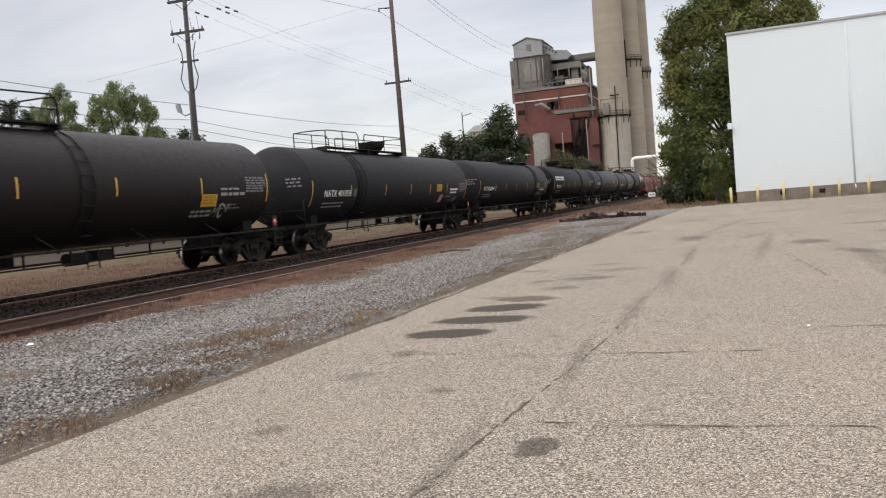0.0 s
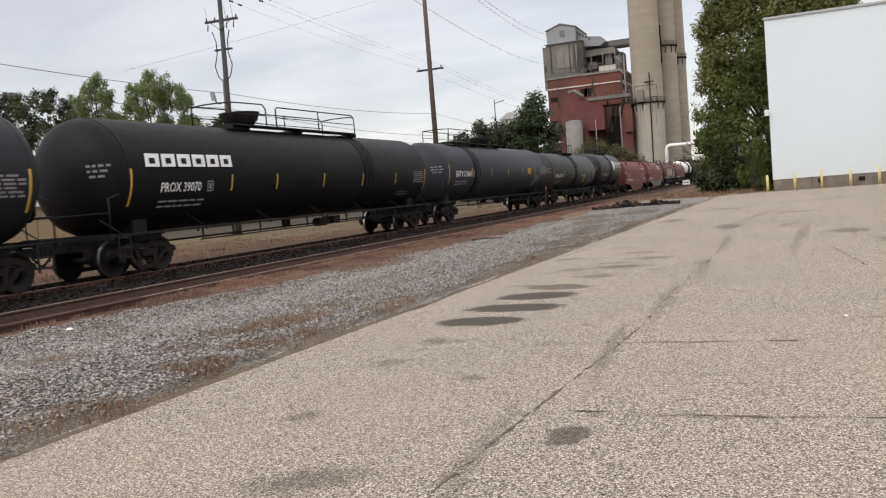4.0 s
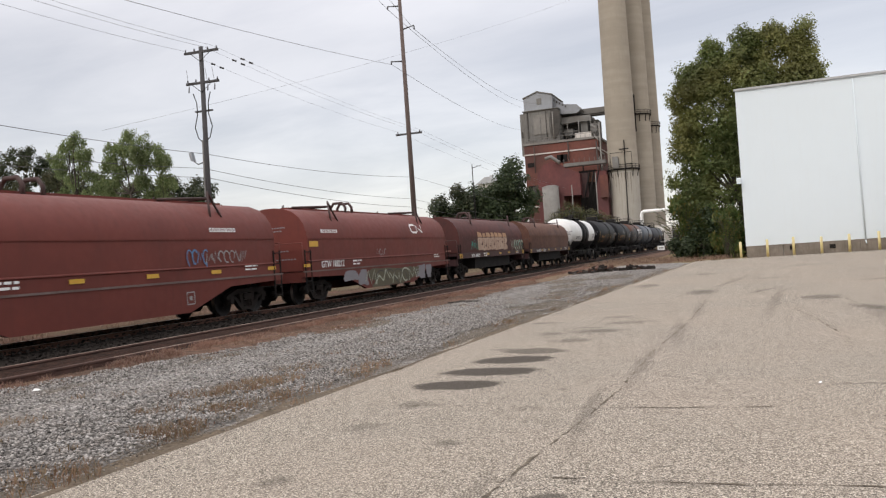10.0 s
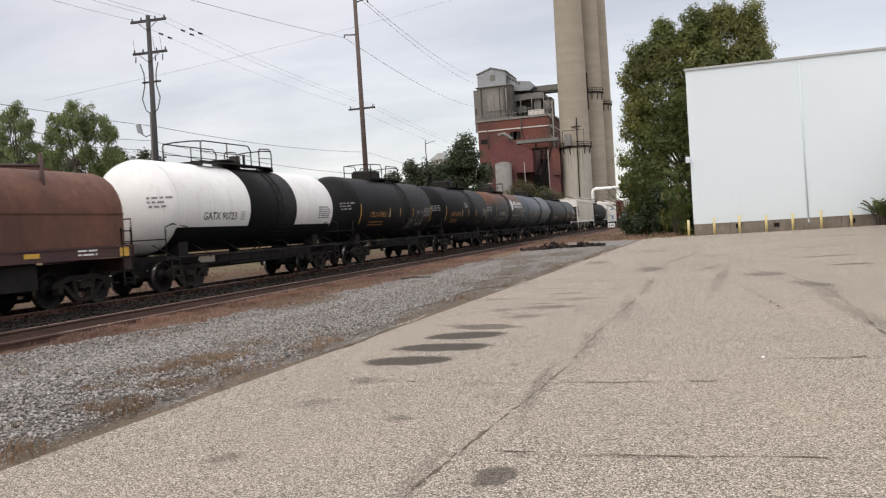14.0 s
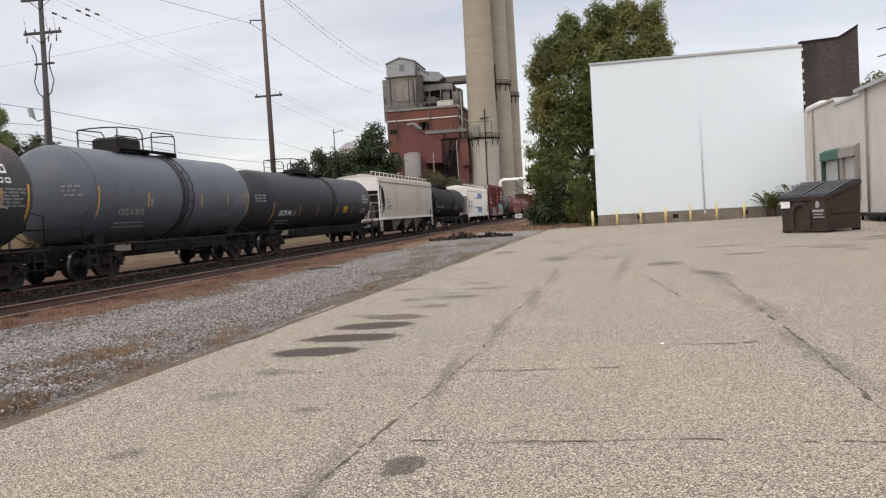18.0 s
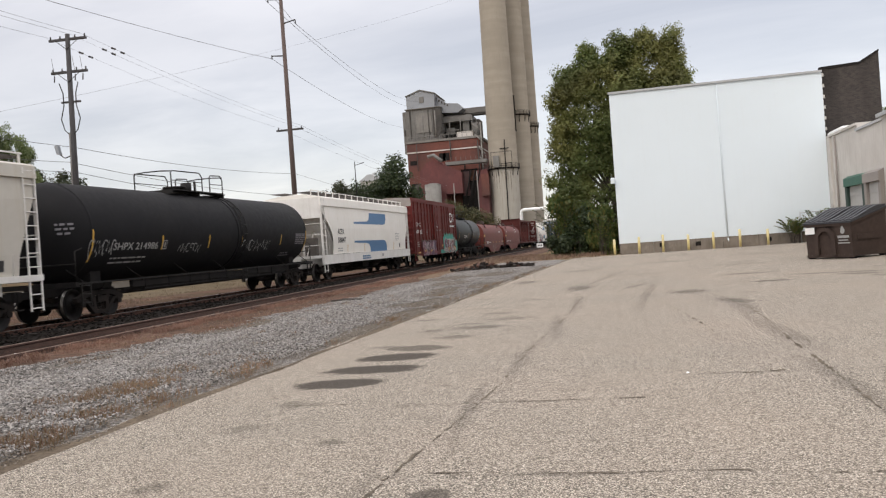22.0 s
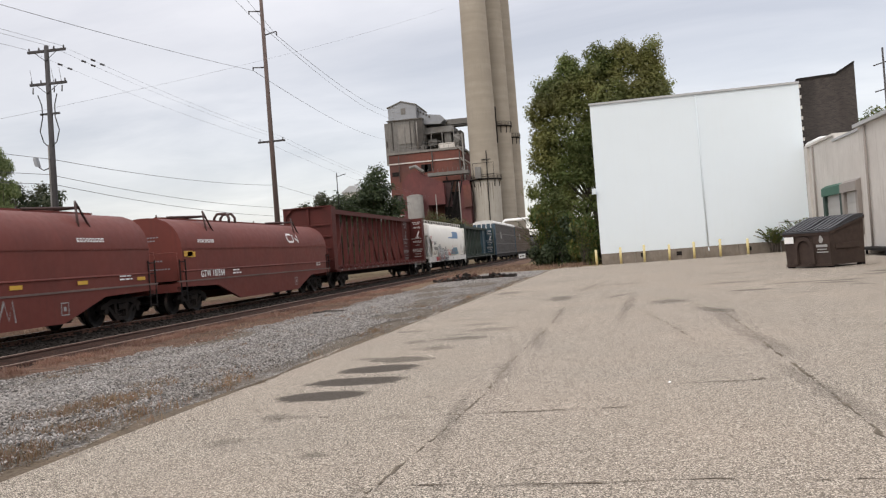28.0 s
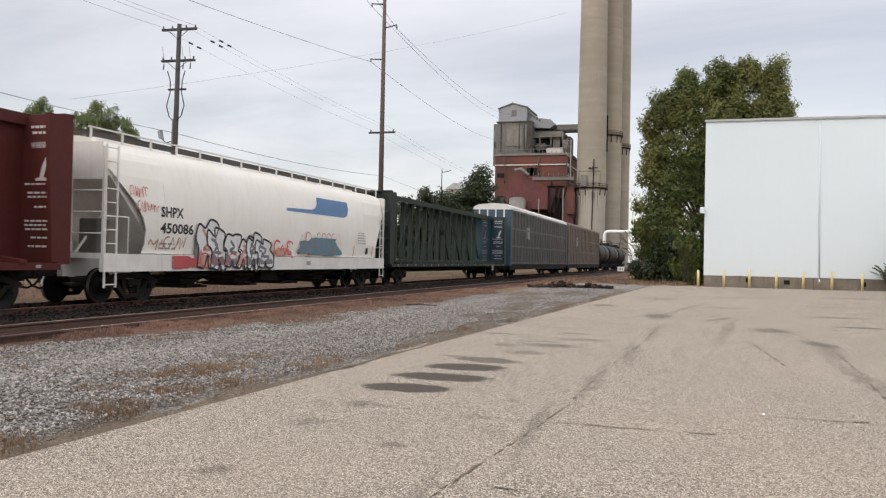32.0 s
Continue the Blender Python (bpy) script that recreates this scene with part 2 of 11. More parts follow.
    def prism(self, outline, axis, a, b, smooth=False):
        """A polygon, given in the two other axes in order, drawn out along an axis from a to b."""
        n = len(outline)

        def place(u, v, w):
            return {"x": (w, u, v), "y": (u, w, v), "z": (u, v, w)}[axis]
        vs = [place(u, v, a) for u, v in outline] + [place(u, v, b) for u, v in outline]
        fs = [tuple(range(n)), tuple(range(2 * n - 1, n - 1, -1))] + [(i, n + i, n + (i + 1) % n, (i + 1) % n) for i in range(n)]
        m = len(self.f)
        self.add(vs, fs)
        if smooth:
            self.sm[m + 2:] = [True] * n
        return self

    def lathe(self, profile, centre, axis="y", n=40, smooth=True):
        """Rings of (place along the axis, radius)."""
        m = len(self.v)
        for s, r in profile:
            for i in range(n):
                a = 2 * math.pi * i / n
                c, d = r * math.cos(a), r * math.sin(a)
                p = {"y": (c, s, d), "z": (c, d, s), "x": (s, c, d)}[axis]
                self.v.append((centre[0] + p[0], centre[1] + p[1], centre[2] + p[2]))
        for k in range(len(profile) - 1):
            for i in range(n):
                j = (i + 1) % n
                self.f.append((m + k * n + i, m + k * n + j, m + k * n + n + j, m + k * n + n + i))
                self.sm.append(smooth)
        return self

    def mesh(self, name, mats):
        me = bpy.data.meshes.new(name)
        me.from_pydata(self.v, [], self.f)
        for m in mats if isinstance(mats, (list, tuple)) else [mats]:
            me.materials.append(m)
        me.polygons.foreach_set("use_smooth", self.sm)
        if self.marks:
            index = [0] * len(self.f)
            for start, k in self.marks:
                index[start:] = [k] * (len(self.f) - start)
            me.polygons.foreach_set("material_index", index)
        bm = bmesh.new()
        bm.from_mesh(me)
        bmesh.ops.recalc_face_normals(bm, faces=bm.faces)
        bm.to_mesh(me)
        bm.free()
        return me


def part(name, shape, mat, parent, label=""):
    me = shape.mesh(name, mat) if isinstance(shape, Shape) else shape
    ob = new(name, me)
    ob.parent = parent
    return tagged(ob, label)


def thing(name, label, category, group="", kind="", at=None):
    return tagged(new(name, None), label, category, group, kind) if at is None else placed(tagged(new(name, None), label, category, group, kind), at)


def placed(ob, m):
    ob.matrix_basis = m
    return ob


def solid(name, shape, mat, label, category, group="", kind="", m=None):
    ob = tagged(new(name, shape.mesh(name, mat)), label, category, group, kind)
    return placed(ob, m) if m is not None else ob


# ------------------------------------------------------------ plan, in metres: +y along the tracks, x = 0 at the camera
TRACK_X, NEAR_TRACK_X, GAUGE, RAIL_Z = -16.15, -11.5, 1.435, 0.10


def ground_material(name, colours, scales, bump, bump_scale, rough=0.95):
    """Loose ground: three colours over two noise scales with relief."""
    m = bpy.data.materials.new(name)
    m.use_nodes = True
    nt = m.node_tree
    bsdf = nt.nodes["Principled BSDF"]
    bsdf.inputs["Roughness"].default_value = rough
    bsdf.inputs["Specular IOR Level"].default_value = 0.06
    co = nt.nodes.new("ShaderNodeTexCoord").outputs["Object"]

    def nz(scale, detail=5):
        n = nt.nodes.new("ShaderNodeTexNoise")
        n.inputs["Scale"].default_value, n.inputs["Detail"].default_value = scale, detail
        nt.links.new(co, n.inputs["Vector"])
        return n.outputs[0]

    def mixer(value, lo, hi, a, b):
        r = nt.nodes.new("ShaderNodeMapRange")
        r.inputs["From Min"].default_value, r.inputs["From Max"].default_value = lo, hi
        nt.links.new(value, r.inputs["Value"])
        x = nt.nodes.new("ShaderNodeMix")
        x.data_type = "RGBA"
        nt.links.new(r.outputs[0], x.inputs[0])
        for socket, val in ((x.inputs[6], a), (x.inputs[7], b)):
            if isinstance(val, tuple):
                socket.default_value = (*val, 1)
            else:
                nt.links.new(val, socket)
        return x.outputs[2]

    c = mixer(nz(scales[0]), 0.40, 0.62, colours[0], colours[1])
    c = mixer(nz(scales[1], 6), 0.44, 0.70, c, colours[2])
    nt.links.new(c, bsdf.inputs["Base Color"])
    b = nt.nodes.new("ShaderNodeBump")
    b.inputs["Strength"].default_value, b.inputs["Distance"].default_value = bump, 0.05
    nt.links.new(nz(bump_scale, 6), b.inputs["Height"])
    nt.links.new(b.outputs[0], bsdf.inputs["Normal"])
    return m


MAT_DRY_GRASS = ground_material("dry_tan_grass", ((0.150, 0.120, 0.078), (0.112, 0.094, 0.056), (0.130, 0.086, 0.058)), (0.35, 7.0), 0.8, 18)
MAT_RED_SOIL = ground_material("rust_stained_weedy_soil", ((0.175, 0.106, 0.077), (0.112, 0.075, 0.055), (0.066, 0.044, 0.034)), (0.55, 5.0), 0.9, 24)
# Dark ballast plus the train's shadow, both in this one colour.
MAT_BALLAST_DARK = ground_material("shaded_oily_ballast", ((0.022, 0.019, 0.0165), (0.015, 0.013, 0.0115), (0.036, 0.029, 0.024)), (0.9, 22.0), 1.0, 26)
MAT_MUD = ground_material("dark_damp_silt", ((0.185, 0.145, 0.105), (0.14, 0.115, 0.088), (0.095, 0.075, 0.056)), (1.5, 22.0), 0.7, 22)
MAT_FAR_VERGE = ground_material("dark_russet_weed_soil", ((0.140, 0.082, 0.060), (0.112, 0.078, 0.050), (0.074, 0.050, 0.037)), (0.35, 5.0), 0.8, 18)
MAT_SIDING_BED = ground_material("rusty_cinders", ((0.032, 0.020, 0.016), (0.021, 0.015, 0.0125), (0.072, 0.038, 0.028)), (0.7, 9.0), 0.9, 28)
MAT_DRY_SOIL = ground_material("tan_dry_soil", ((0.205, 0.150, 0.104), (0.160, 0.125, 0.090), (0.185, 0.115, 0.072)), (0.45, 6.0), 0.8, 20)
MAT_EARTH_FAR = ground_material("dry_earth_and_grass", ((0.24, 0.17, 0.10), (0.17, 0.14, 0.075), (0.28, 0.20, 0.12)), (0.12, 3.0), 0.6, 9)


def chip_material(name, scale, tones, gap_colour, gap_amount, tints, stains, bump=0.7, stain_colour=(0.052, 0.043, 0.034), cluster=0.22):
    """Stones bedded in a darker filling, each of its own tone; broad tints; stains with a shape of their own."""
    m = bpy.data.materials.new(name)
    m.use_nodes = True
    nt = m.node_tree
    bsdf = nt.nodes["Principled BSDF"]
    bsdf.inputs["Roughness"].default_value = 0.92
    bsdf.inputs["Specular IOR Level"].default_value = 0.25
    co = nt.nodes.new("ShaderNodeTexCoord").outputs["Object"]

    def math_(op, a, b=None, clamp=False):
        x = nt.nodes.new("ShaderNodeMath")
        x.operation, x.use_clamp = op, clamp
        for socket, val in zip(x.inputs, (a, b)):
            if isinstance(val, (int, float)):
                socket.default_value = val
            elif val is not None:
                nt.links.new(val, socket)
        return x.outputs[0]

    def nz(scale, detail=4, rough=0.6):
        n = nt.nodes.new("ShaderNodeTexNoise")
        n.inputs["Scale"].default_value, n.inputs["Detail"].default_value, n.inputs["Roughness"].default_value = scale, detail, rough
        nt.links.new(co, n.inputs["Vector"])
        return n

    def rng(value, lo, hi, a=0.0, b=1.0):
        r = nt.nodes.new("ShaderNodeMapRange")
        r.inputs["From Min"].default_value, r.inputs["From Max"].default_value = lo, hi
        r.inputs["To Min"].default_value, r.inputs["To Max"].default_value = a, b
        nt.links.new(value, r.inputs["Value"])
        return r.outputs[0]

    def mix(fac, a, b, mode="MIX"):
        x = nt.nodes.new("ShaderNodeMix")
        x.data_type, x.blend_type = "RGBA", mode
        for socket, val in ((x.inputs[0], fac), (x.inputs[6], a), (x.inputs[7], b)):
            if isinstance(val, tuple):
                socket.default_value = (*val, 1)
            elif isinstance(val, (int, float)):
                socket.default_value = val
            else:
                nt.links.new(val, socket)
        return x.outputs[2]

    # stones of about a centimetre, each of its own tone
    vor = nt.nodes.new("ShaderNodeTexVoronoi")
    vor.inputs["Scale"].default_value = scale
    nt.links.new(co, vor.inputs["Vector"])
    stone = nt.nodes.new("ShaderNodeSeparateColor")
    nt.links.new(vor.outputs["Color"], stone.inputs[0])
    tone = nt.nodes.new("ShaderNodeValToRGB")
    cr = tone.color_ramp
    cr.elements[0].position, cr.elements[0].color = 0.0, (*tones[0], 1)
    cr.elements[1].position, cr.elements[1].color = 1.0, (*tones[4], 1)
    for pos, c in zip((0.22, 0.55, 0.82), tones[1:4]):
        cr.elements.new(pos).color = (*c, 1)
    nt.links.new(stone.outputs[0], tone.inputs[0])
    gap = rng(vor.outputs["Distance"], 0.40, 0.70)
    col = mix(math_("MULTIPLY", gap, gap_amount), tone.outputs[0], gap_colour)
    # stones lie in denser and barer clusters of a few centimetres
    clump = rng(nz(scale * 0.30, 2, 0.5).outputs[0], 0.36, 0.64, 1.0 - cluster, 1.0 + cluster)
    hs = nt.nodes.new("ShaderNodeHueSaturation")
    nt.links.new(clump, hs.inputs["Value"])
    nt.links.new(col, hs.inputs["Color"])
    col = hs.outputs[0]
    # broad tints: pinkish and grey zones, pale worn ones
    col = mix(rng(nz(0.22, 3).outputs[0], 0.42, 0.62, 0.0, tints[0][0]), col, tints[0][1])
    col = mix(rng(nz(0.55, 5).outputs[0], 0.52, 0.70, 0.0, tints[1][0]), col, tints[1][1])
    col = mix(rng(nz(2.6, 5).outputs[0], 0.60, 0.76, 0.0, tints[2][0]), col, tints[2][1])
    # stains with ragged edges: centre, half length, half width, turn, depth of tone; weak ones have a soft, broken edge
    wob = nz(3.2, 5)
    wobble = nt.nodes.new("ShaderNodeVectorMath")
    wobble.operation = "MULTIPLY_ADD"
    nt.links.new(wob.outputs["Color"], wobble.inputs[0])
    wobble.inputs[1].default_value = (0.26, 0.26, 0.0)
    nt.links.new(co, wobble.inputs[2])
    frayed = rng(nz(9.0, 6, 0.72).outputs[0], 0.25, 0.75, -0.45, 0.45)
    for cx, cy, hx, hy, turn, deep in stains:
        mp = nt.nodes.new("ShaderNodeMapping")
        mp.vector_type = "TEXTURE"
        mp.inputs["Location"].default_value = (cx + 0.13, cy + 0.13, 0)
        mp.inputs["Rotation"].default_value = (0, 0, radians(turn))
        mp.inputs["Scale"].default_value = (hx, hy, 1)
        nt.links.new(wobble.outputs[0], mp.inputs[0])
        ln = nt.nodes.new("ShaderNodeVectorMath")
        ln.operation = "LENGTH"
        nt.links.new(mp.outputs[0], ln.inputs[0])
        reach = math_("ADD", ln.outputs["Value"], math_("MULTIPLY", frayed, 0.35 if deep > 0.6 else 1.0))
        col = mix(rng(reach, 1.10, 0.84 if deep > 0.6 else 0.45, 0.0, deep), col, stain_colour)
    nt.links.new(col, bsdf.inputs["Base Color"])
    b = nt.nodes.new("ShaderNodeBump")
    b.inputs["Strength"].default_value, b.inputs["Distance"].default_value = bump, 0.55 / scale
    nt.links.new(math_("SUBTRACT", 1.0, vor.outputs["Distance"]), b.inputs["Height"])
    nt.links.new(b.outputs[0], bsdf.inputs["Normal"])
    return m


STAINS = (
    (-3.22, 9.00, 0.54, 0.33, 2, 0.92), (-3.12, 10.00, 0.64, 0.34, 1, 0.93), (-3.10, 11.06, 0.55, 0.38, 6, 0.92),
    (-3.02, 11.96, 0.52, 0.30, -14, 0.66), (-3.62, 12.25, 0.30, 0.16, 0, 0.4), (-3.28, 7.82, 0.22, 0.20, 20, 0.42), (-3.02, 7.80, 0.14, 0.12, 0, 0.30), (-3.34, 6.80, 0.24, 0.16, 35, 0.42),
    (-2.73, 13.2, 0.36, 0.34, 0, 0.48), (-3.3, 14.3, 0.26, 0.3, 0, 0.42), (-2.54, 14.52, 0.55, 0.36, 0, 0.55), (-2.2, 15.9, 0.55, 0.36, 0, 0.38), (-2.6, 17.2, 0.45, 0.3, 0, 0.36), (-2.02, 7.60, 0.26, 0.14, 0, 0.26), (-1.75, 7.06, 0.22, 0.14, 0, 0.2),
    (-1.22, 4.77, 0.14, 0.21, 0, 0.72), (-3.19, 5.01, 0.14, 0.15, 0, 0.50), (-2.44, 3.82, 0.42, 0.22, 25, 0.52), (-4.7, 22.8, 0.5, 1.4, 0, 0.5), (1.44, 20.3, 0.5, 0.8, 0, 0.5), (-1.24, 24.1, 0.45, 1.3, 0, 0.55),
    (-3.3, 29.0, 0.5, 1.2, 0, 0.45), (0.6, 30.0, 0.9, 0.5, 0, 0.35), (3.6, 26.5, 1.1, 0.5, 10, 0.45), (2.05, 17.3, 0.30, 0.9, 15, 0.45),
    (5.2, 24.5, 0.9, 0.35, 0, 0.50), (6.3, 24.2, 0.6, 0.22, -4, 0.62), (8.4, 26.3, 1.5, 0.35, 2, 0.58), (9.4, 27.6, 1.6, 0.5, 0, 0.74), (9.8, 22.6, 1.9, 0.22, 3, 0.78), (7.7, 22.0, 0.9, 0.16, 0, 0.5), (-2.0, 2.7, 0.35, 0.28, 0, 0.4),
    (6.7, 43.0, 1.9, 0.8, 0, 0.35), (-1.8, 36.0, 0.9, 0.9, 0, 0.35), (7.3, 58.3, 1.3, 0.9, 0, 0.8), (2.2, 40.0, 1.6, 0.5, 0, 0.35), (4.4, 33.0, 1.2, 0.35, 4, 0.4),
    (-3.9, 16.4, 0.45, 0.16, 0, 0.5), (-3.1, 18.6, 0.5, 0.14, 0, 0.45), (-2.1, 20.4, 0.55, 0.14, 0, 0.42), (-3.6, 21.6, 0.45, 0.16, 0, 0.4), (-1.6, 18.0, 0.3, 0.10, 0, 0.4), (-2.8, 15.2, 0.4, 0.12, 0, 0.5),
    (1.1, 8.78, 0.60, 0.06, 0, 0.42), (-0.3, 5.26, 0.7, 0.05, 0, 0.35), (2.0, 5.18, 0.6, 0.05, 0, 0.4), (-0.9, 7.62, 0.8, 0.05, 0, 0.32), (-2.3, 6.2, 0.16, 0.10, 0, 0.5), (-1.9, 8.6, 0.10, 0.08, 0, 0.55),
    (-1.64, 4.3, 0.09, 1.3, 4, 0.32), (-1.42, 7.3, 0.10, 1.6, 4, 0.29), (-1.30, 10.4, 0.12, 1.8, 1, 0.27), (-1.15, 14.0, 0.14, 2.2, 3, 0.26), (-1.04, 18.6, 0.16, 2.6, 1, 0.22),
    (1.88, 8.0, 0.14, 2.0, 2, 0.30), (2.02, 12.2, 0.20, 2.4, 3, 0.29), (2.1, 16.0, 0.26, 2.0, -3, 0.27), (0.5, 20.0, 0.14, 5.0, -4, 0.28), (-0.5, 29.5, 0.16, 4.5, -8, 0.28),
    (3.6, 22.5, 0.55, 0.28, 0, 0.62), (5.9, 23.4, 0.62, 0.22, -20, 0.66), (6.2, 22.2, 0.20, 0.45, 30, 0.5), (0.3, 23.6, 0.16, 1.2, -20, 0.4), (4.6, 20.6, 0.5, 0.12, 0, 0.4), (2.6, 19.2, 0.35, 0.10, 0, 0.4),
)
# bare brown soil between the stones, where the weeds grow
SOIL_PATCHES = ((-5.93, 8.93, 0.50, 0.40), (-5.85, 9.45, 0.45, 0.40), (-6.2, 8.33, 0.40, 0.25), (-5.3, 7.53, 0.40, 0.30), (-5.23, 6.51, 0.55, 0.35), (-6.03, 7.35, 0.30, 0.20), (-6.05, 10.37, 0.40, 0.35), (-4.9, 10.5, 0.45, 0.6), (-4.8, 8.1, 0.40, 0.6), (-5.1, 4.6, 0.55, 0.5), (-8.6, 12.0, 0.5, 1.2), (-8.4, 17.0, 0.7, 1.5), (-7.4, 6.7, 0.35, 0.3), (-8.9, 9.0, 0.35, 0.8), (-4.95, 21.2, 0.50, 1.7), (-5.45, 20.6, 0.45, 0.9), (-5.35, 24.6, 0.45, 1.6), (-4.75, 28.2, 0.45, 1.8), (-4.85, 14.6, 0.22, 1.6), (-4.75, 17.8, 0.32, 1.6), (-5.7, 27.0, 0.50, 1.3), (-6.4, 31.0, 0.7, 1.8), (-7.3, 35.5, 0.9, 2.2), (-5.6, 37.5, 0.9, 2.6))
MAT_PAVEMENT = chip_material("worn_chip_seal_asphalt", 104.0, ((0.045, 0.038, 0.030), (0.275, 0.238, 0.191), (0.452, 0.395, 0.322), (0.586, 0.511, 0.417), (0.80, 0.72, 0.615)), (0.050, 0.043, 0.034), 0.80,
                            ((0.20, (0.40, 0.322, 0.25)), (0.26, (0.25, 0.226, 0.188)), (0.18, (0.19, 0.172, 0.146))), STAINS, 0.85, cluster=0.12)
MAT_GRAVEL_BED = chip_material("grey_gravel_bed", 26.0, ((0.078, 0.073, 0.068), (0.185, 0.175, 0.163), (0.270, 0.258, 0.243), (0.360, 0.340, 0.315), (0.51, 0.485, 0.45)), (0.072, 0.064, 0.054), 0.75,
                              ((0.15, (0.20, 0.165, 0.135)), (0.40, (0.185, 0.150, 0.118)), (0.35, (0.135, 0.105, 0.078))), tuple((x, y, a * 1.15, b * 1.15, 4, 0.82 if y > 13 else 0.59) for x, y, a, b in SOIL_PATCHES), 0.8, (0.104, 0.082, 0.058), 0.15)
MAT_CRACK = ground_material("dark_crack_filling", ((0.165, 0.138, 0.108), (0.215, 0.182, 0.142), (0.095, 0.079, 0.062)), (1.2, 22.0), 0.9, 40)


def sheet(name, rows, mat, label, category, kind="structure", wave=0.0, seed=0):
    """A strip of ground through rows of (y, [(x, z), ...])."""
    rnd = random.Random(seed)
    sh = Shape()
    n = len(rows[0][1])
    vs = [(x + rnd.uniform(-wave, wave) * (0 < i < n - 1), y, z) for y, cols in rows for i, (x, z) in enumerate(cols)]
    fs = [(k * n + i, k * n + i + 1, k * n + n + i + 1, k * n + n + i) for k in range(len(rows) - 1) for i in range(n - 1)]
    sh.add(vs, fs)
    return solid(name, sh, mat, label, category, kind=kind)


# ground to the horizon
gs = Shape()
gs.add([(-3000, -800, -0.06), (3000, -800, -0.06), (3000, 4000, -0.06), (-3000, 4000, -0.06)], [(0, 1, 2, 3)])
solid("ground", gs, MAT_EARTH_FAR, "dry earth and tan grass reaching the horizon", "ground", kind="structure")

# the parking lot: one slab with an uneven broken edge along the gravel
rnd = random.Random(4)
edge = []
y = -14.0
while y < 58.2:
    base = -4.78 + 0.0265 * max(0.0, y - 4.0)
    edge.append((base + rnd.uniform(-0.07, 0.07) + 0.10 * math.sin(y * 0.8), y))
    y += 0.45 if y < 30 else 1.2
lot = Shape()
outline = edge + [(-3.25, 58.4), (-0.6, 57.9), (3.0, 57.7), (7.0, 57.9), (11.0, 59.0), (13.6, 60.2), (40.0, 60.2), (40.0, -14.0)]
n = len(outline)
lot.v = [(x, y, 0.0) for x, y in outline] + [(x, y, -0.10) for x, y in outline]
lot.f = [tuple(range(n))] + [(i, (i + 1) % n, n + (i + 1) % n, n + i) for i in range(n)]
lot.sm = [False] * len(lot.f)
pavement = solid("pavement", lot, MAT_PAVEMENT, "worn pale chip-seal asphalt parking lot with oil stains", "pavement", kind="structure")


def crack(points, width, seed):
    """A ragged dark strip along a polyline, a few millimetres above the asphalt."""
    r = random.Random(seed)
    fine = []
    for (ax, ay), (bx, by) in zip(points, points[1:]):
        k = max(2, int(math.hypot(bx - ax, by - ay) / 0.09))
        for i in range(k):
            t = i / k
            fine.append((ax + (bx - ax) * t + r.uniform(-0.013, 0.013), ay + (by - ay) * t + r.uniform(-0.013, 0.013)))
    fine.append(points[-1])
    sh = Shape()
    vs = []
    for i, (px, py) in enumerate(fine):
        qx, qy = fine[min(i + 1, len(fine) - 1)]
        ox, oy = fine[max(i - 1, 0)]
        dx, dy = qx - ox, qy - oy
        l = math.hypot(dx, dy) or 1
        w = width * 1.25 * r.uniform(0.05, 1.0) ** 2.2 * (0.25 if i in (0, len(fine) - 1) else 1)
        vs += [(px - dy / l * w, py + dx / l * w, 0.004), (px + dy / l * w, py - dx / l * w, 0.004)]
    sh.add(vs, [(2 * i, 2 * i + 1, 2 * i + 3, 2 * i + 2) for i in range(len(fine) - 1) if r.random() > 0.25])
    part("crack", sh, MAT_CRACK, pavement, "dark crack filled with dirt")


crack([(-1.72, 3.2), (-1.63, 4.33), (-1.58, 5.23), (-1.46, 6.61), (-1.32, 8.55), (-1.29, 11.72), (-1.07, 15.77), (-1.02, 21.0)], 0.017, 1)
crack([(-1.40, 36.0), (-0.6, 30.5), (0.02, 26.1), (0.6, 18.9), (1.0, 15.2), (1.2, 12.2)], 0.022, 2)
crack([(1.78, 6.0), (1.84, 6.9), (1.93, 9.21), (1.96, 10.8), (2.10, 13.5), (2.15, 16.5), (1.85, 19.5), (1.25, 22.0)], 0.028, 3)
crack([(-4.4, 7.85), (-2.6, 7.72), (-1.4, 7.6), (0.2, 7.65)], 0.012, 4)
crack([(0.62, 8.83), (1.15, 8.75), (1.70, 8.85)], 0.022, 5)
crack([(-1.4, 5.3), (-0.3, 5.25), (0.5, 5.28), (1.2, 5.2), (2.2, 5.2), (3.4, 5.1)], 0.014, 6)
crack([(-4.1, 14.0), (-2.6, 13.6), (-1.3, 13.9)], 0.02, 7)
crack([(-3.9, 18.2), (-2.4, 18.0), (-1.2, 18.4)], 0.025, 8)
crack([(2.1, 13.4), (3.4, 14.6), (5.5, 15.2), (8.5, 15.4)], 0.02, 9)
crack([(-0.2, 34.0), (2.5, 33.5), (6.0, 33.9)], 0.03, 10)
crack([(-1.3, 11.7), (0.1, 11.5), (1.2, 11.9), (1.95, 11.6)], 0.012, 11)

# gravel shoulder beside the lot, weedy rust-stained soil, oily ballast darkened by painted train shade under the
# tracks, grass beyond
YS = [-14 + 0.55 * i for i in range(136)] + [62 + 10 * i for i in range(30)]


def edge_x(y):
    return -4.78 + 0.0265 * max(0.0, min(y, 58) - 4.0)


def wob(y, k, a):
    return a * math.sin(y * k) + 0.6 * a * math.sin(y * k * 2.7 + 1.0)


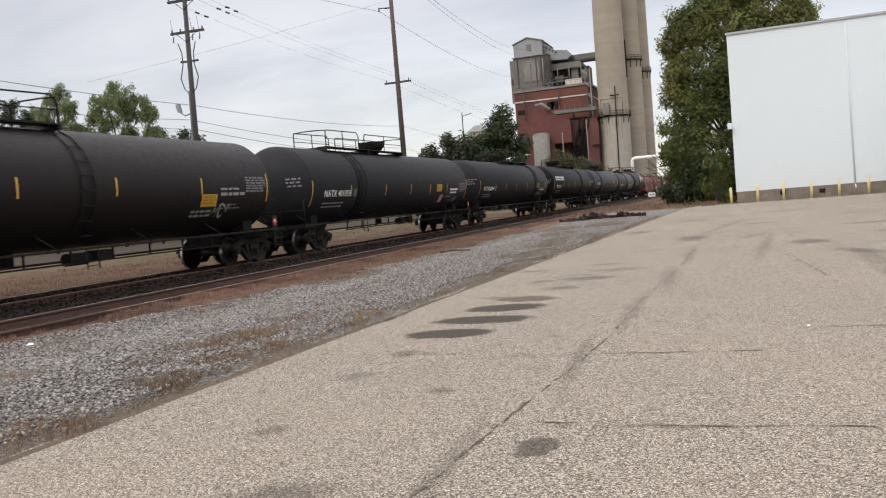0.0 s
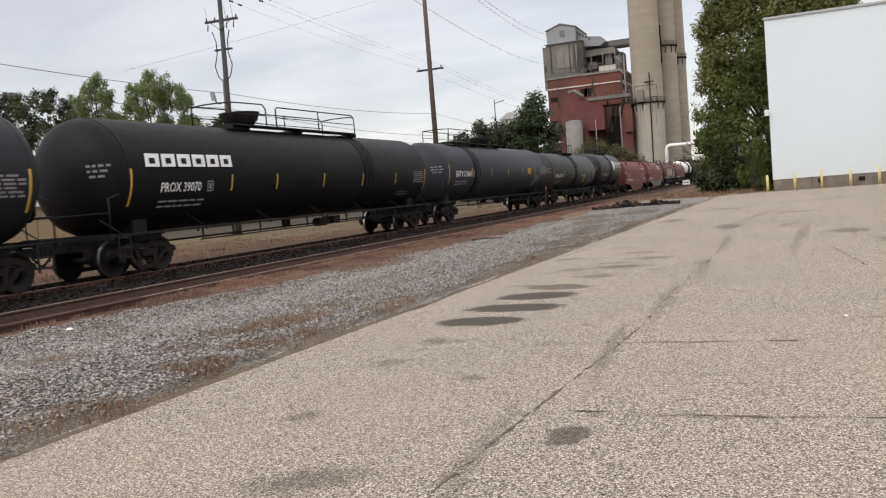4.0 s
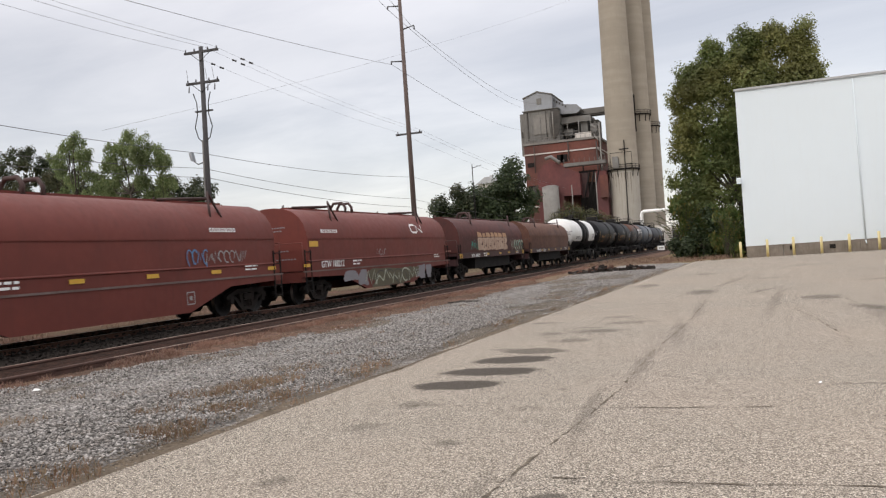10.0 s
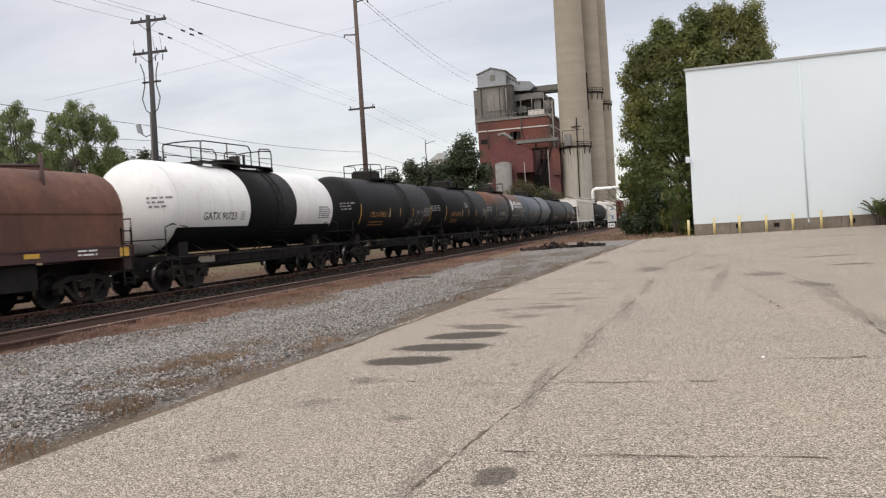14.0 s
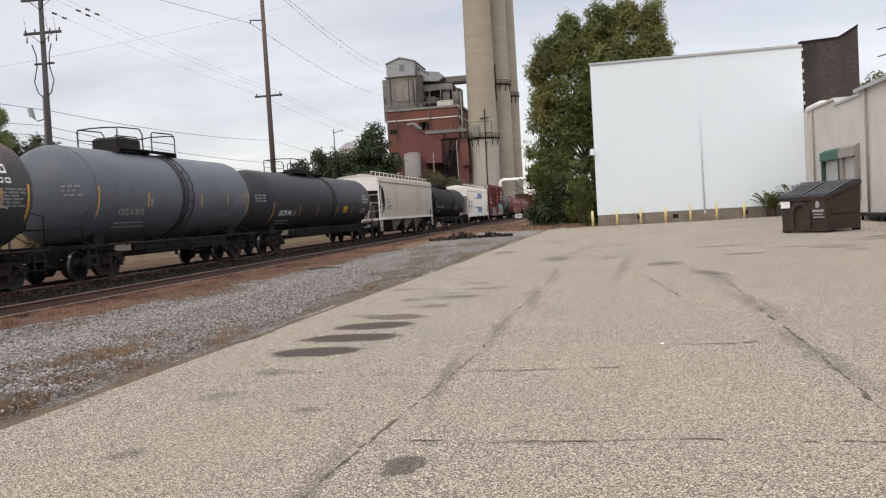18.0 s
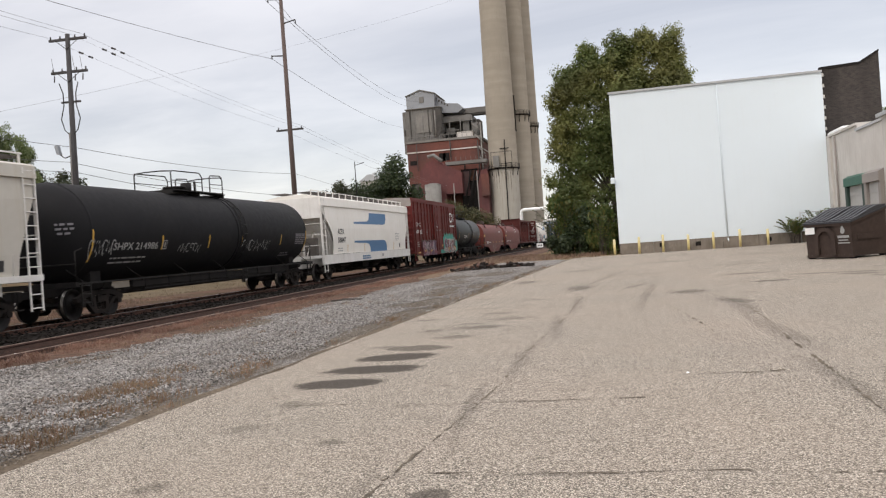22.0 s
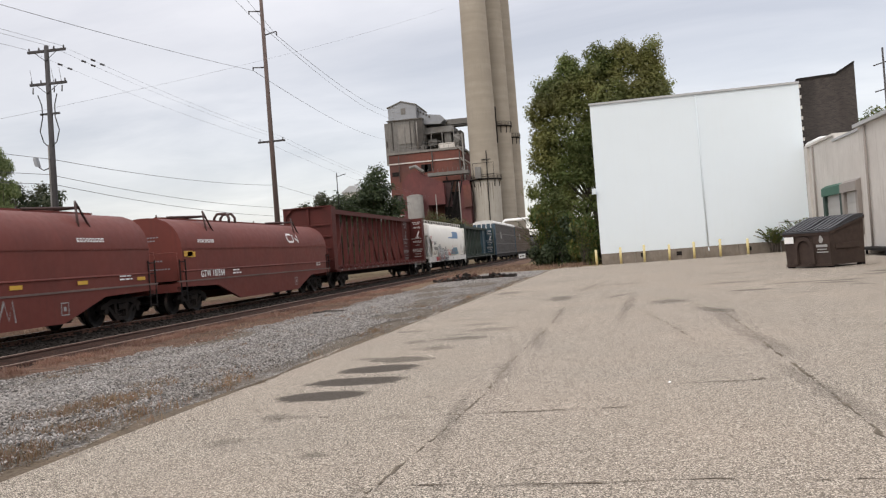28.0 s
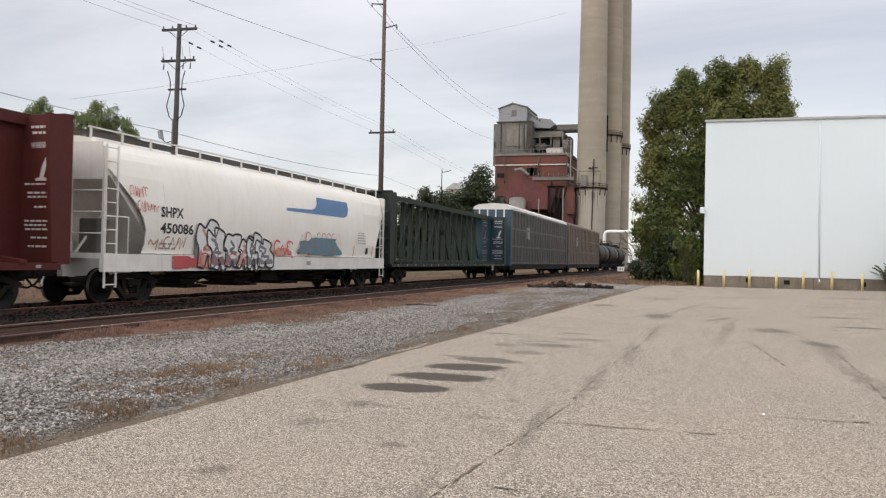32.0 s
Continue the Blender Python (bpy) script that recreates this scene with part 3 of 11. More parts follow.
def shoulder_x(y):
    """Where the gravel meets the russet verge."""
    return -9.75 + min(1.35, 0.125 * max(0.0, y - 8.0)) + wob(y, 0.55, 0.16) + wob(y, 1.9, 0.07)


sheet("gravel_shoulder", [(y, [(min(shoulder_x(y), edge_x(y) - 1.0), 0.02), (-7.6, 0.05), (edge_x(y) - 0.7, 0.02), (edge_x(y) - 0.28 + wob(y, 0.9, 0.1), -0.015), (edge_x(y) + 0.35, -0.03)]) for y in YS if y < 56],
      MAT_GRAVEL_BED, "grey crushed-stone gravel shoulder beside the lot", "gravel")
sheet("soil_edge", [(y, [(edge_x(y) - 0.03 + wob(y, 0.7, 0.09) + wob(y, 3.1, 0.05), 0.008), (edge_x(y) + 0.05, 0.004), (edge_x(y) + 0.25, -0.02)]) for y in YS if y < 58],
      MAT_MUD, "brown silt along the broken edge of the asphalt", "soil")
sheet("weedy_verge", [(y, [(-13.5, 0.01), (-10.6, 0.03), (-9.6 + wob(y, 0.5, 0.15), 0.024), (min(-8.0, edge_x(y) - 0.8), -0.02)]) for y in YS],
      MAT_RED_SOIL, "rust-stained soil with dry weeds along the unused track", "soil")
sheet("dry_verge", [(y, [(-10.15 + wob(y, 0.4, 0.2) + 4.0 / max(1.0, y - 33.0), 0.034), (-8.6, 0.040), (min(-6.6, edge_x(y) - 0.6) + wob(y, 0.5, 0.3) + 1.2 * min(1.0, max(0.0, (y - 47) / 6)), 0.030)]) for y in YS if 36 < y < 76],
      MAT_DRY_SOIL, "tan dry earth and dead grass round the scrap heap", "soil")
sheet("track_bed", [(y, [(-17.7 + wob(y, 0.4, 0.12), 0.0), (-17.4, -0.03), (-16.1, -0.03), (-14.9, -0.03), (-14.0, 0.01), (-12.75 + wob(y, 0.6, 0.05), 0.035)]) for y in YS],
      MAT_BALLAST_DARK, "dark oily ballast under the busy track, coloured with the train's shade", "ballast")
sheet("siding_bed", [(y, [(-12.85, 0.030), (-11.8, 0.036), (-10.9, 0.036), (-10.42 + wob(y, 0.55, 0.14), 0.026)]) for y in YS],
      MAT_SIDING_BED, "dark rusty cinders under the unused siding", "soil")
sheet("far_verge", [(y, [((-27.5 if y < 26 else max(-27.5, min(-20.5, -27.5 + 0.7 * (y - 26)))) + wob(y, 0.3, 0.5), 0.065), (-19.0, 0.036), (-17.55, 0.0)]) for y in YS if y < 120],
      MAT_FAR_VERGE, "russet weedy soil along the far side of the track", "soil")
sheet("meadow", [(y, [(-37.5, 0.02), (-30.0, 0.06), (-24.0, 0.03), (-18.4, 0.0), (-17.3, -0.02)]) for y in [-40 + 10 * i for i in range(44)]],
      MAT_DRY_GRASS, "tan dry grass beyond the tracks", "grass")


# ------------------------------------------------------------ tracks
MAT_TIE = material("old_creosoted_tie", (0.060, 0.046, 0.036), 0.9, 0.0, (0.032, 0.026, 0.022), 12, 1.5, 0.8, 0.5, 20, random_value=0.25)


def rail_shape(x, y0, y1, drop=0.0):
    sec = [(-0.07, -0.17), (0.07, -0.17), (0.07, -0.155), (0.012, -0.135), (0.012, -0.045), (0.037, -0.035), (0.037, -0.008), (0.025, 0.0), (-0.025, 0.0), (-0.037, -0.008), (-0.037, -0.035), (-0.012, -0.045), (-0.012, -0.135), (-0.07, -0.155)]
    sh = Shape()
    sh.prism([(x + a, RAIL_Z + b - drop) for a, b in sec], "y", y0, y1)
    return sh


# Rusted rail top; its pale tan is a highlight painted into the colour.
MAT_RAIL_PALE = material("rusted_rail_top_highlight", (0.34, 0.265, 0.215), 0.75, 0.0, (0.17, 0.105, 0.08), 9, 1.1, 0.9, 0.1, spec=0.3)
TIE_MESH = Shape().bevelbox(-1.30, -0.115, -0.10, 1.30, 0.115, 0.02, 0.015).mesh("tie", [MAT_TIE])


def track(name, x, mat_web, mat_top, label, z_tie, y0=-30.0, y1=620.0, drop=0.0):
    tr = tagged(new(name), label, "railway track", kind="structure")
    for s in (-1, 1):
        part("rail", rail_shape(x + s * (GAUGE / 2 + 0.037), y0, y1, drop), mat_web, tr)
        part("rail_head", Shape().box(x + s * (GAUGE / 2 + 0.037) - 0.026, y0, RAIL_Z - 0.004 - drop, x + s * (GAUGE / 2 + 0.037) + 0.026, y1, RAIL_Z + 0.003 - drop), mat_top, tr)
    r = random.Random(int(-x * 10))
    k = int((95 + 5) / 0.52)
    for i in range(k):
        t = part("tie", TIE_MESH, None, tr)
        t.matrix_basis = pose(x + r.uniform(-0.04, 0.04), -5 + i * 0.52 + r.uniform(-0.03, 0.03), z_tie + r.uniform(-0.012, 0.012), r.uniform(-0.6, 0.6), 0, r.uniform(-1.2, 1.2))
    return tr


track("railway_track", TRACK_X, MAT_RUST, MAT_TREAD, "busy railway track with polished rail heads on dark ballast", -0.055)
track("siding_track", NEAR_TRACK_X, MAT_RUST_RED, MAT_RAIL_PALE, "unused rusty siding half buried in weedy soil", -0.05, drop=0.012)
# loose rails lying beside the siding
for x, y0, y1, z in ((-10.25, 2.0, 11.5, 0.10),):
    solid("loose_rail", rail_shape(0, y0, y1), MAT_RUST_RED, "loose rusty rail lying beside the siding", "rail", "loose rails", m=pose(x, 0, z - 0.05, 0, 0, 0.25))


# ------------------------------------------------------------ rolling stock: shared running gear
WHEEL_R = 0.457


def wheelset_mesh():
    sh = Shape()
    for s in (-1, 1):
        x = 0.7175 * s
        sh.use(0).lathe([(x - 0.07 * s, 0.05), (x - 0.065 * s, 0.40), (x - 0.07 * s, 0.485), (x - 0.035 * s, 0.482)], (0, 0, 0), "x", 28)
        sh.use(1).lathe([(x - 0.035 * s, 0.462), (x + 0.065 * s, WHEEL_R)], (0, 0, 0), "x", 28)
        sh.use(0).lathe([(x + 0.065 * s, WHEEL_R), (x + 0.065 * s, 0.385), (x + 0.01 * s, 0.36), (x + 0.0 * s, 0.20), (x + 0.07 * s, 0.15), (x + 0.07 * s, 0.08)], (0, 0, 0), "x", 28)
        sh.cyl((0.75 * s, 0, 0), (1.10 * s, 0, 0), 0.085, n=12)
        for k in range(3):
            a = k * 2.094
            sh.cyl((1.09 * s, 0.05 * math.cos(a), 0.05 * math.sin(a)), (1.12 * s, 0.05 * math.cos(a), 0.05 * math.sin(a)), 0.014, n=6)
    sh.cyl((-0.8, 0, 0), (0.8, 0, 0), 0.08, n=12)
    return sh.mesh("wheelset", [MAT_WHEEL, MAT_TREAD])


def truck_mesh():
    """Three-piece truck: two cast side frames with windows, bolster, springs, brake beams."""
    sh = Shape()
    for s in (-1, 1):
        a, b = (0.94, 1.09) if s > 0 else (-1.09, -0.94)
        sh.prism([(-1.12, 0.50), (-1.10, 0.62), (-0.55, 0.80), (0.55, 0.80), (1.10, 0.62), (1.12, 0.50), (0.84, 0.56), (0.50, 0.66), (-0.50, 0.66), (-0.84, 0.56)], "x", a, b)
        for e in (-1, 1):
            sh.prism([(e * 0.84, 0.56), (e * 0.70, 0.50), (e * 0.40, 0.20), (e * 0.30, 0.14), (e * 0.26, 0.24), (e * 0.62, 0.58)], "x", a, b)
            sh.box(a, e * 0.875 - 0.13, 0.36, b, e * 0.875 + 0.13, 0.60)
            sh.prism([(e * 0.30, 0.14), (e * 0.42, 0.66), (e * 0.27, 0.66), (e * 0.20, 0.14)], "x", a, b)
            sh.cyl((s * 1.09, e * 0.875, 0.457), (s * 1.13, e * 0.875, 0.457), 0.10, n=14)
        sh.box(a, -0.33, 0.13, b, 0.33, 0.24)
        for k in (-0.14, 0.0, 0.14):
            for z in (0.26, 0.31, 0.36, 0.41):
                sh.cyl((s * 1.015, k, z), (s * 1.015, k, z + 0.03), 0.062, n=10)
    sh.box(-1.13, -0.20, 0.46, 1.13, 0.20, 0.64)
    sh.cyl((0, 0, 0.62), (0, 0, 0.74), 0.19, n=16)
    for e in (-1, 1):
        sh.box(-0.86, e * 0.36 - 0.04, 0.33, 0.86, e * 0.36 + 0.04, 0.41)
    return sh.mesh("truck", [MAT_TRUCK])


# Grimy brown steel; the weak light under the cars is mixed into its colour.
MAT_TRUCK = material("shaded_grimy_brown_cast_steel", (0.015, 0.0135, 0.0130), 0.85, 0.0, (0.034, 0.026, 0.022), 10, 2.0, 0.6, 0.35, spec=0.12)
WHEELSET_MESH, TRUCK_MESH = wheelset_mesh(), truck_mesh()
WHEELSETS = {-1: [], 1: []}
CARS = []


def coupler_mesh():
    sh = Shape()
    sh.box(-0.09, -0.10, 0.72, 0.09, 0.55, 0.92)
    sh.prism([(-0.10, 0.55), (0.06, 0.50), (0.15, 0.62), (0.13, 0.78), (0.02, 0.72), (-0.06, 0.82), (-0.15, 0.74)], "z", 0.66, 0.95)
    sh.tube([(0.28, 0.05, 0.72), (0.27, 0.30, 0.50), (0.22, 0.60, 0.42), (0.15, 0.80, 0.45)], 0.028, 6)
    return sh.mesh("coupler", [MAT_STEEL_DARK])


COUPLER_MESH = coupler_mesh()


def running_gear(car, half, truck_y):
    """Two trucks with their wheelsets, two couplers."""
    for e in (-1, 1):
        tk = part("truck", TRUCK_MESH, None, car)
        tk.location = (0, e * truck_y, 0)
        for w in (-1, 1):
            ws = part("wheelset", WHEELSET_MESH, None, tk, "steel axle with two wheels")
            ws.location = (0, 0.875 * w, WHEEL_R)
            WHEELSETS[w].append(ws)
        cp = part("coupler", COUPLER_MESH, None, car)
        cp.matrix_basis = pose(0, e * (half - 0.62), 0, 0, 0, 0 if e > 0 else 180)


# ---- writing, stripes and paint on a side; surf(z) gives how far out the side stands at a height
def flat(x):
    return lambda z: x + 0.006


def round_side(r, zc):
    return lambda z: math.sqrt(max(0.01, r * r - (z - zc) ** 2)) + 0.006


def text_mesh(text, size, width=1.0, weight=0.0):
    cu = bpy.data.curves.new("lettering", "FONT")
    cu.body, cu.size = text, size / 0.72
    cu.resolution_u = 2
    cu.offset = weight * size
    tmp = bpy.data.objects.new("lettering", cu)
    scene.collection.objects.link(tmp)
    bpy.context.view_layer.update()
    me = bpy.data.meshes.new_from_object(tmp.evaluated_get(bpy.context.evaluated_depsgraph_get()))
    bpy.data.objects.remove(tmp)
    bpy.data.curves.remove(cu)
    for v in me.vertices:
        v.co.x *= width
    return me


def lettering(car, text, y, z, size, mat, surf, width=0.9, name="lettering", span=None, weight=0.02):
    """Letters along the side from y; with span, squeezed or spread to that length."""
    me = text_mesh(text, size, width, weight)
    if span:
        k = span / max(v.co.x for v in me.vertices)
        for v in me.vertices:
            v.co.x *= k
    for v in me.vertices:
        yy, zz = y + v.co.x, z + v.co.y
        v.co = (surf(zz), yy, zz)
    me.materials.clear()
    me.materials.append(mat)
    ob = new(name, me)
    ob.parent = car
    return ob


def patch_shape(sh, y0, z0, y1, z1, surf, lift=0.0):
    k = 6
    zs = [z0 + (z1 - z0) * i / k for i in range(k + 1)]
    vs = [(surf(z) + lift, yy, z) for z in zs for yy in (y0, y1)]
    return sh.add(vs, [(2 * i, 2 * i + 1, 2 * i + 3, 2 * i + 2) for i in range(k)])


def panel(car, name, y0, z0, y1, z1, mat, surf, label="", lift=0.0):
    return part(name, patch_shape(Shape(), y0, z0, y1, z1, surf, lift), mat, car, label)


def bars(car, y, z, w, rows, mat, surf, seed=0, height=0.05, gap=0.09, name="stencil"):
    """Small stencilled writing that cannot be read, as bars."""
    r = random.Random(seed)
    sh = Shape()
    for k in range(rows):
        yy = y
        while yy < y + w * r.uniform(0.75, 1.0):
            l = r.uniform(0.12, 0.4)
            patch_shape(sh, yy, z - k * gap - height, min(yy + l, y + w), z - k * gap, surf)
            yy += l + 0.06
    return tagged(part(name, sh, mat, car), kind="stuff")


def ribbon(sh, pts, w, surf, lift=0.002):
    """A painted stroke of even width along (y, z) points, as one joined strip."""
    vs = []
    for k, (y, z) in enumerate(pts):
        ay, az = pts[max(k - 1, 0)]
        by, bz = pts[min(k + 1, len(pts) - 1)]
        dy, dz = by - ay, bz - az
        l = math.hypot(dy, dz) or 1
        ny, nz_ = -dz / l * w, dy / l * w
        vs += [(surf(z + nz_) + lift, y + ny, z + nz_), (surf(z - nz_) + lift, y - ny, z - nz_)]
    sh.add(vs, [(2 * k, 2 * k + 1, 2 * k + 3, 2 * k + 2) for k in range(len(pts) - 1)])


def scribble(car, y, z, w, h, mat, surf, seed, thick=0.03, count=5, name="graffiti"):
    """Sprayed tag: looping strokes that make no word."""
    r = random.Random(seed)
    for k in range(count):
        cy, cw = y + w * (k + 0.5) / count, w / count * 0.62
        if r.random() < 0.45:
            # a hooked bow
            a0 = r.uniform(0.3, 1.4)
            pts = [(cy + cw * math.cos(a0 + 0.42 * i) * (1 - 0.05 * i), z + h * 0.5 + h * 0.5 * math.sin(a0 + 0.42 * i)) for i in range(r.randint(7, 12))]
            pts.append((pts[-1][0] + cw * r.uniform(-0.3, 0.8), pts[-1][1] + h * r.uniform(-0.4, 0.3)))
        else:
            # a broken zigzag
            n_ = r.randint(4, 6)
            pts = [(cy - cw + 2 * cw * i / (n_ - 1) + r.uniform(-0.25, 0.25) * cw, z + h * (r.uniform(0.62, 1.1) if i % 2 else r.uniform(-0.12, 0.35))) for i in range(n_)]
        sh = Shape()
        ribbon(sh, pts, thick * r.uniform(0.75, 1.2), surf, 0.002 + 0.0006 * k)
        part(name, sh, mat, car, "sprayed graffiti tag")


def patchy(car, y0, y1, z0, z1, mat, surf, seed, label):
    """A sprayed area with a ragged, wavy outline."""
    r = random.Random(seed)
    pts = []
    for i in range(26):
        a = 6.2832 * i / 26
        q = 1 + 0.16 * math.sin(3 * a + seed) + r.uniform(-0.13, 0.10)
        pts.append(((y0 + y1) / 2 + (y1 - y0) / 2 * q * math.copysign(abs(math.cos(a)) ** 0.6, math.cos(a)), min(z1, max(z0, (z0 + z1) / 2 + (z1 - z0) / 2 * q * math.copysign(abs(math.sin(a)) ** 0.6, math.sin(a))))))
    c_ = ((y0 + y1) / 2, (z0 + z1) / 2)
    sh = Shape()
    sh.add([(surf(z), y, z) for y, z in pts] + [(surf(c_[1]), *c_)], [(i, (i + 1) % 26, 26) for i in range(26)])
    return part("graffiti", sh, mat, car, label)


def blob(car, pts, mat, surf, name="graffiti", label="", lift=0.0, axis_steps=1):
    """A flat painted area from an outline of (y, z)."""
    sh = Shape()
    sh.add([(surf(z) + lift, y, z) for y, z in pts], [tuple(range(len(pts)))])
    return part(name, sh, mat, car, label)


def flowing(pts, closed=False, steps=4):
    """A curve drawn with a swing of the arm through the given (y, z) points."""
    n = len(pts)
    out = []
    for i in range(n if closed else n - 1):
        a, b, c, d = [pts[k % n] if closed else pts[max(0, min(n - 1, k))] for k in (i - 1, i, i + 1, i + 2)]
        for q in range(steps):
            t = q / steps
            out.append(tuple(0.5 * (2 * b[j] + (c[j] - a[j]) * t + (2 * a[j] - 5 * b[j] + 4 * c[j] - d[j]) * t * t + (3 * b[j] - a[j] - 3 * c[j] + d[j]) * t ** 3) for j in (0, 1)))
    return out if closed else out + [pts[-1]]


def spray_stroke(car, pts, wd, mt, x, words):
    st_ = Shape()
    ribbon(st_, flowing(pts), wd, flat(x))
    part("graffiti", st_, mt, car, words)


def spray_form(car, y0, wd, z0, z1, lean, fill, low, edge, ew, x, r_):
    """A swelling sprayed form with a fill, a second tone at its foot and a rough outline; no letter."""
    def at_(u, v, j=0.07):
        zz_ = z0 + (z1 - z0) * (v + r_.uniform(-j, j))
        return (y0 + wd * (u + r_.uniform(-j, j)) + lean * (zz_ - z0), zz_)
    o = [at_(0.02, 0.0), at_(0.12, 0.45), at_(-0.05, 0.62), at_(0.08, 1.0), at_(0.42, 0.92), at_(0.55, 1.08), at_(0.98, 0.95), at_(0.86, 0.60), at_(1.02, 0.42), at_(0.90, 0.02), at_(0.62, -0.08), at_(0.52, 0.22), at_(0.36, -0.05)]
    blob(car, flowing(o, True), fill, flat(x), "graffiti", "sprayed filled form")
    blob(car, flowing([at_(0.1, 0.05), at_(0.85, 0.08), at_(0.8, 0.34), at_(0.45, 0.28), at_(0.14, 0.42)], True), low, flat(x + 0.002), "graffiti", "sprayed foot of a form")
    spray_stroke(car, [at_(0.25, 0.80), at_(0.55, 0.62), at_(0.35, 0.46), at_(0.75, 0.40)], ew * 1.5, MAT_BLACK_SPRAY if edge is not MAT_BLACK_SPRAY else low, x + 0.003, "dark sprayed stroke")
    spray_stroke(car, [at_(0.70, 0.85), at_(0.78, 0.25)], ew, MAT_SILVER_LINE, x + 0.0035, "pale sprayed stroke")
    spray_stroke(car, o + o[:1], ew, edge, x + 0.004, "sprayed outline")


def ladder(car, x, y, z0, z1, mat, width=0.42, along="y", rungs=None, r=0.018, name="ladder"):
    sh = Shape()
    d = width / 2
    ends = [(x, y - d), (x, y + d)] if along == "y" else [(x - d, y), (x + d, y)]
    for ex, ey in ends:
        sh.box(ex - 0.02, ey - 0.02, z0, ex + 0.02, ey + 0.02, z1)
    k = rungs or max(2, int((z1 - z0) / 0.36))
    for i in range(k + 1):
        z = z0 + 0.08 + (z1 - z0 - 0.16) * i / k
        sh.cyl((*ends[0], z), (*ends[1], z), r, n=6)
    return part(name, sh, mat, car)


def new_car(name, label, u0, u1, group="cars of the passing freight train"):
    car = thing(name, label, "freight car", group)
    half = (u1 - u0) / 2
    CARS.append((car, (u0 + u1) / 2))
    car.location = (TRACK_X, (u0 + u1) / 2, RAIL_Z)
    return car, half


# ---- tank cars
def tank_car(u0, u1, label, mat, r=1.48, zc=2.52, number="", number_mat=None, number_y=-4.0, number_span=2.2, number_size=0.25, platform="hatch", plat=(0.0, 4.0), hatch_y=0.0,
             ladder_y=0.5, band=None, ends=(-1, 1), marks=(), mark_z=2.25, seed=0, yellow=None, pipe_mat=None, saddle=True, small_print=True, placard=False, over=0.0, gap_y=None, yellow_z=0.0, number_dz=0.0, skirt=True):
    car, half = new_car("tank_car", label, u0, u1)
    rnd_ = random.Random(seed)
    hl = half - 0.75 + over               # half length of the tank over its heads
    head = r * 0.52
    pm = pipe_mat or MAT_BLACK_PIPE
    prof = [(-hl, 0.02)] + [(-hl + head * (1 - math.cos(a)), r * math.sin(a)) for a in (0.15, 0.32, 0.52, 0.75, 1.0, 1.25)]
    prof += [(-hl + head, r)]
    prof = prof + [(-s, q) for s, q in reversed(prof)]
    tank = part("tank", Shape().lathe(prof, (0, 0, zc), "y", 48), mat, car)
    for e in (-1, 1):
        q = e * (hl - head)
        part("weld_seam", Shape().lathe([(q - 0.03, r + 0.0004), (q - 0.015, r + 0.0016), (q + 0.015, r + 0.0016), (q + 0.03, r + 0.0004)], (0, 0, zc), "y", 48), mat, tank)
    # strap round the shell beside the ladder
    if band:
        w, bmat = band
        part("band", Shape().lathe([(-w, r + 0.002), (-w, r + 0.012), (w, r + 0.012), (w, r + 0.002)], (0, ladder_y - 0.1, zc), "y", 48), bmat, car)
    surf = round_side(r, zc)
    ty = half - 2.3
    running_gear(car, half, ty)
    # stub sills and bolsters
    for e in (-1, 1):
        sill = Shape()
        sill.box(-0.26, min(e * (half - 0.75), e * (ty - 1.6)), 0.70, 0.26, max(e * (half - 0.75), e * (ty - 1.6)), 1.10)
        sill.prism([(-1.38, 1.02), (1.38, 1.02), (1.30, 0.86), (0.3, 0.72), (-0.3, 0.72), (-1.30, 0.86)], "y", e * ty - 0.18, e * ty + 0.18)
        sill.box(-1.42, e * (half - 0.80) - 0.08, 0.96, 1.42, e * (half - 0.80) + 0.08, 1.10)
        if saddle:
            for s in (-1, 1):
                sill.prism([(s * 0.95, 0.98), (s * 0.5, 0.98), (s * 0.5, zc - math.sqrt(r * r - 0.5 ** 2) + 0.02), (s * 0.95, zc - math.sqrt(r * r - 0.95 ** 2) + 0.02)], "y", e * ty - 0.25, e * ty + 0.25)
        part("stub_sill", sill, MAT_STEEL_DARK, car)
    # pipe rail along the side, on brackets
    for s in (-1, 1):
        part("side_rail", Shape().box(s * 1.38 - 0.03, -half + 0.8, 1.02, s * 1.38 + 0.03, half - 0.8, 1.07), pm, car)
    for i in range(7):
        s = -half + 1.2 + (2 * half - 2.4) * i / 6
        b = Shape()
        b.tube([(1.38, s, 1.05), (surf(1.45) - 0.01, s - 0.35, 1.45)], 0.016, 5)
        b.box(1.36, s - 0.02, 0.98, 1.40, s + 0.02, 1.10)
        part("bracket", b, pm, car)
    if half > 6.5:
        # walkway truss and brake rigging below the shell
        tr_ = Shape()
        for yy in [(-ty + 2.0) + k_ * 1.4 for k_ in range(max(1, int((2 * ty - 4.0) / 1.4) + 1))]:
            tr_.box(1.33, yy - 0.02, 0.72, 1.37, yy + 0.02, 1.03)
        tr_.box(1.33, -ty + 1.9, 0.70, 1.37, ty - 1.9, 0.74)
        tr_.tube([(0.35, -ty + 1.4, 0.75), (0.35, ty - 1.4, 0.75)], 0.03, 6)
        part("brake_rigging", tr_, MAT_STEEL_DARK, car)
        ow = Shape()
        ow.cyl((0, -0.2, zc - r - 0.32), (0, -0.2, zc - r + 0.05), 0.16, n=12)
        part("bottom_outlet", ow, MAT_STEEL_DARK, car)
        part("air_reservoir", Shape().cyl((0.4, 1.2, 0.78), (0.4, 1.9, 0.78), 0.16, n=12), MAT_STEEL_DARK, car)
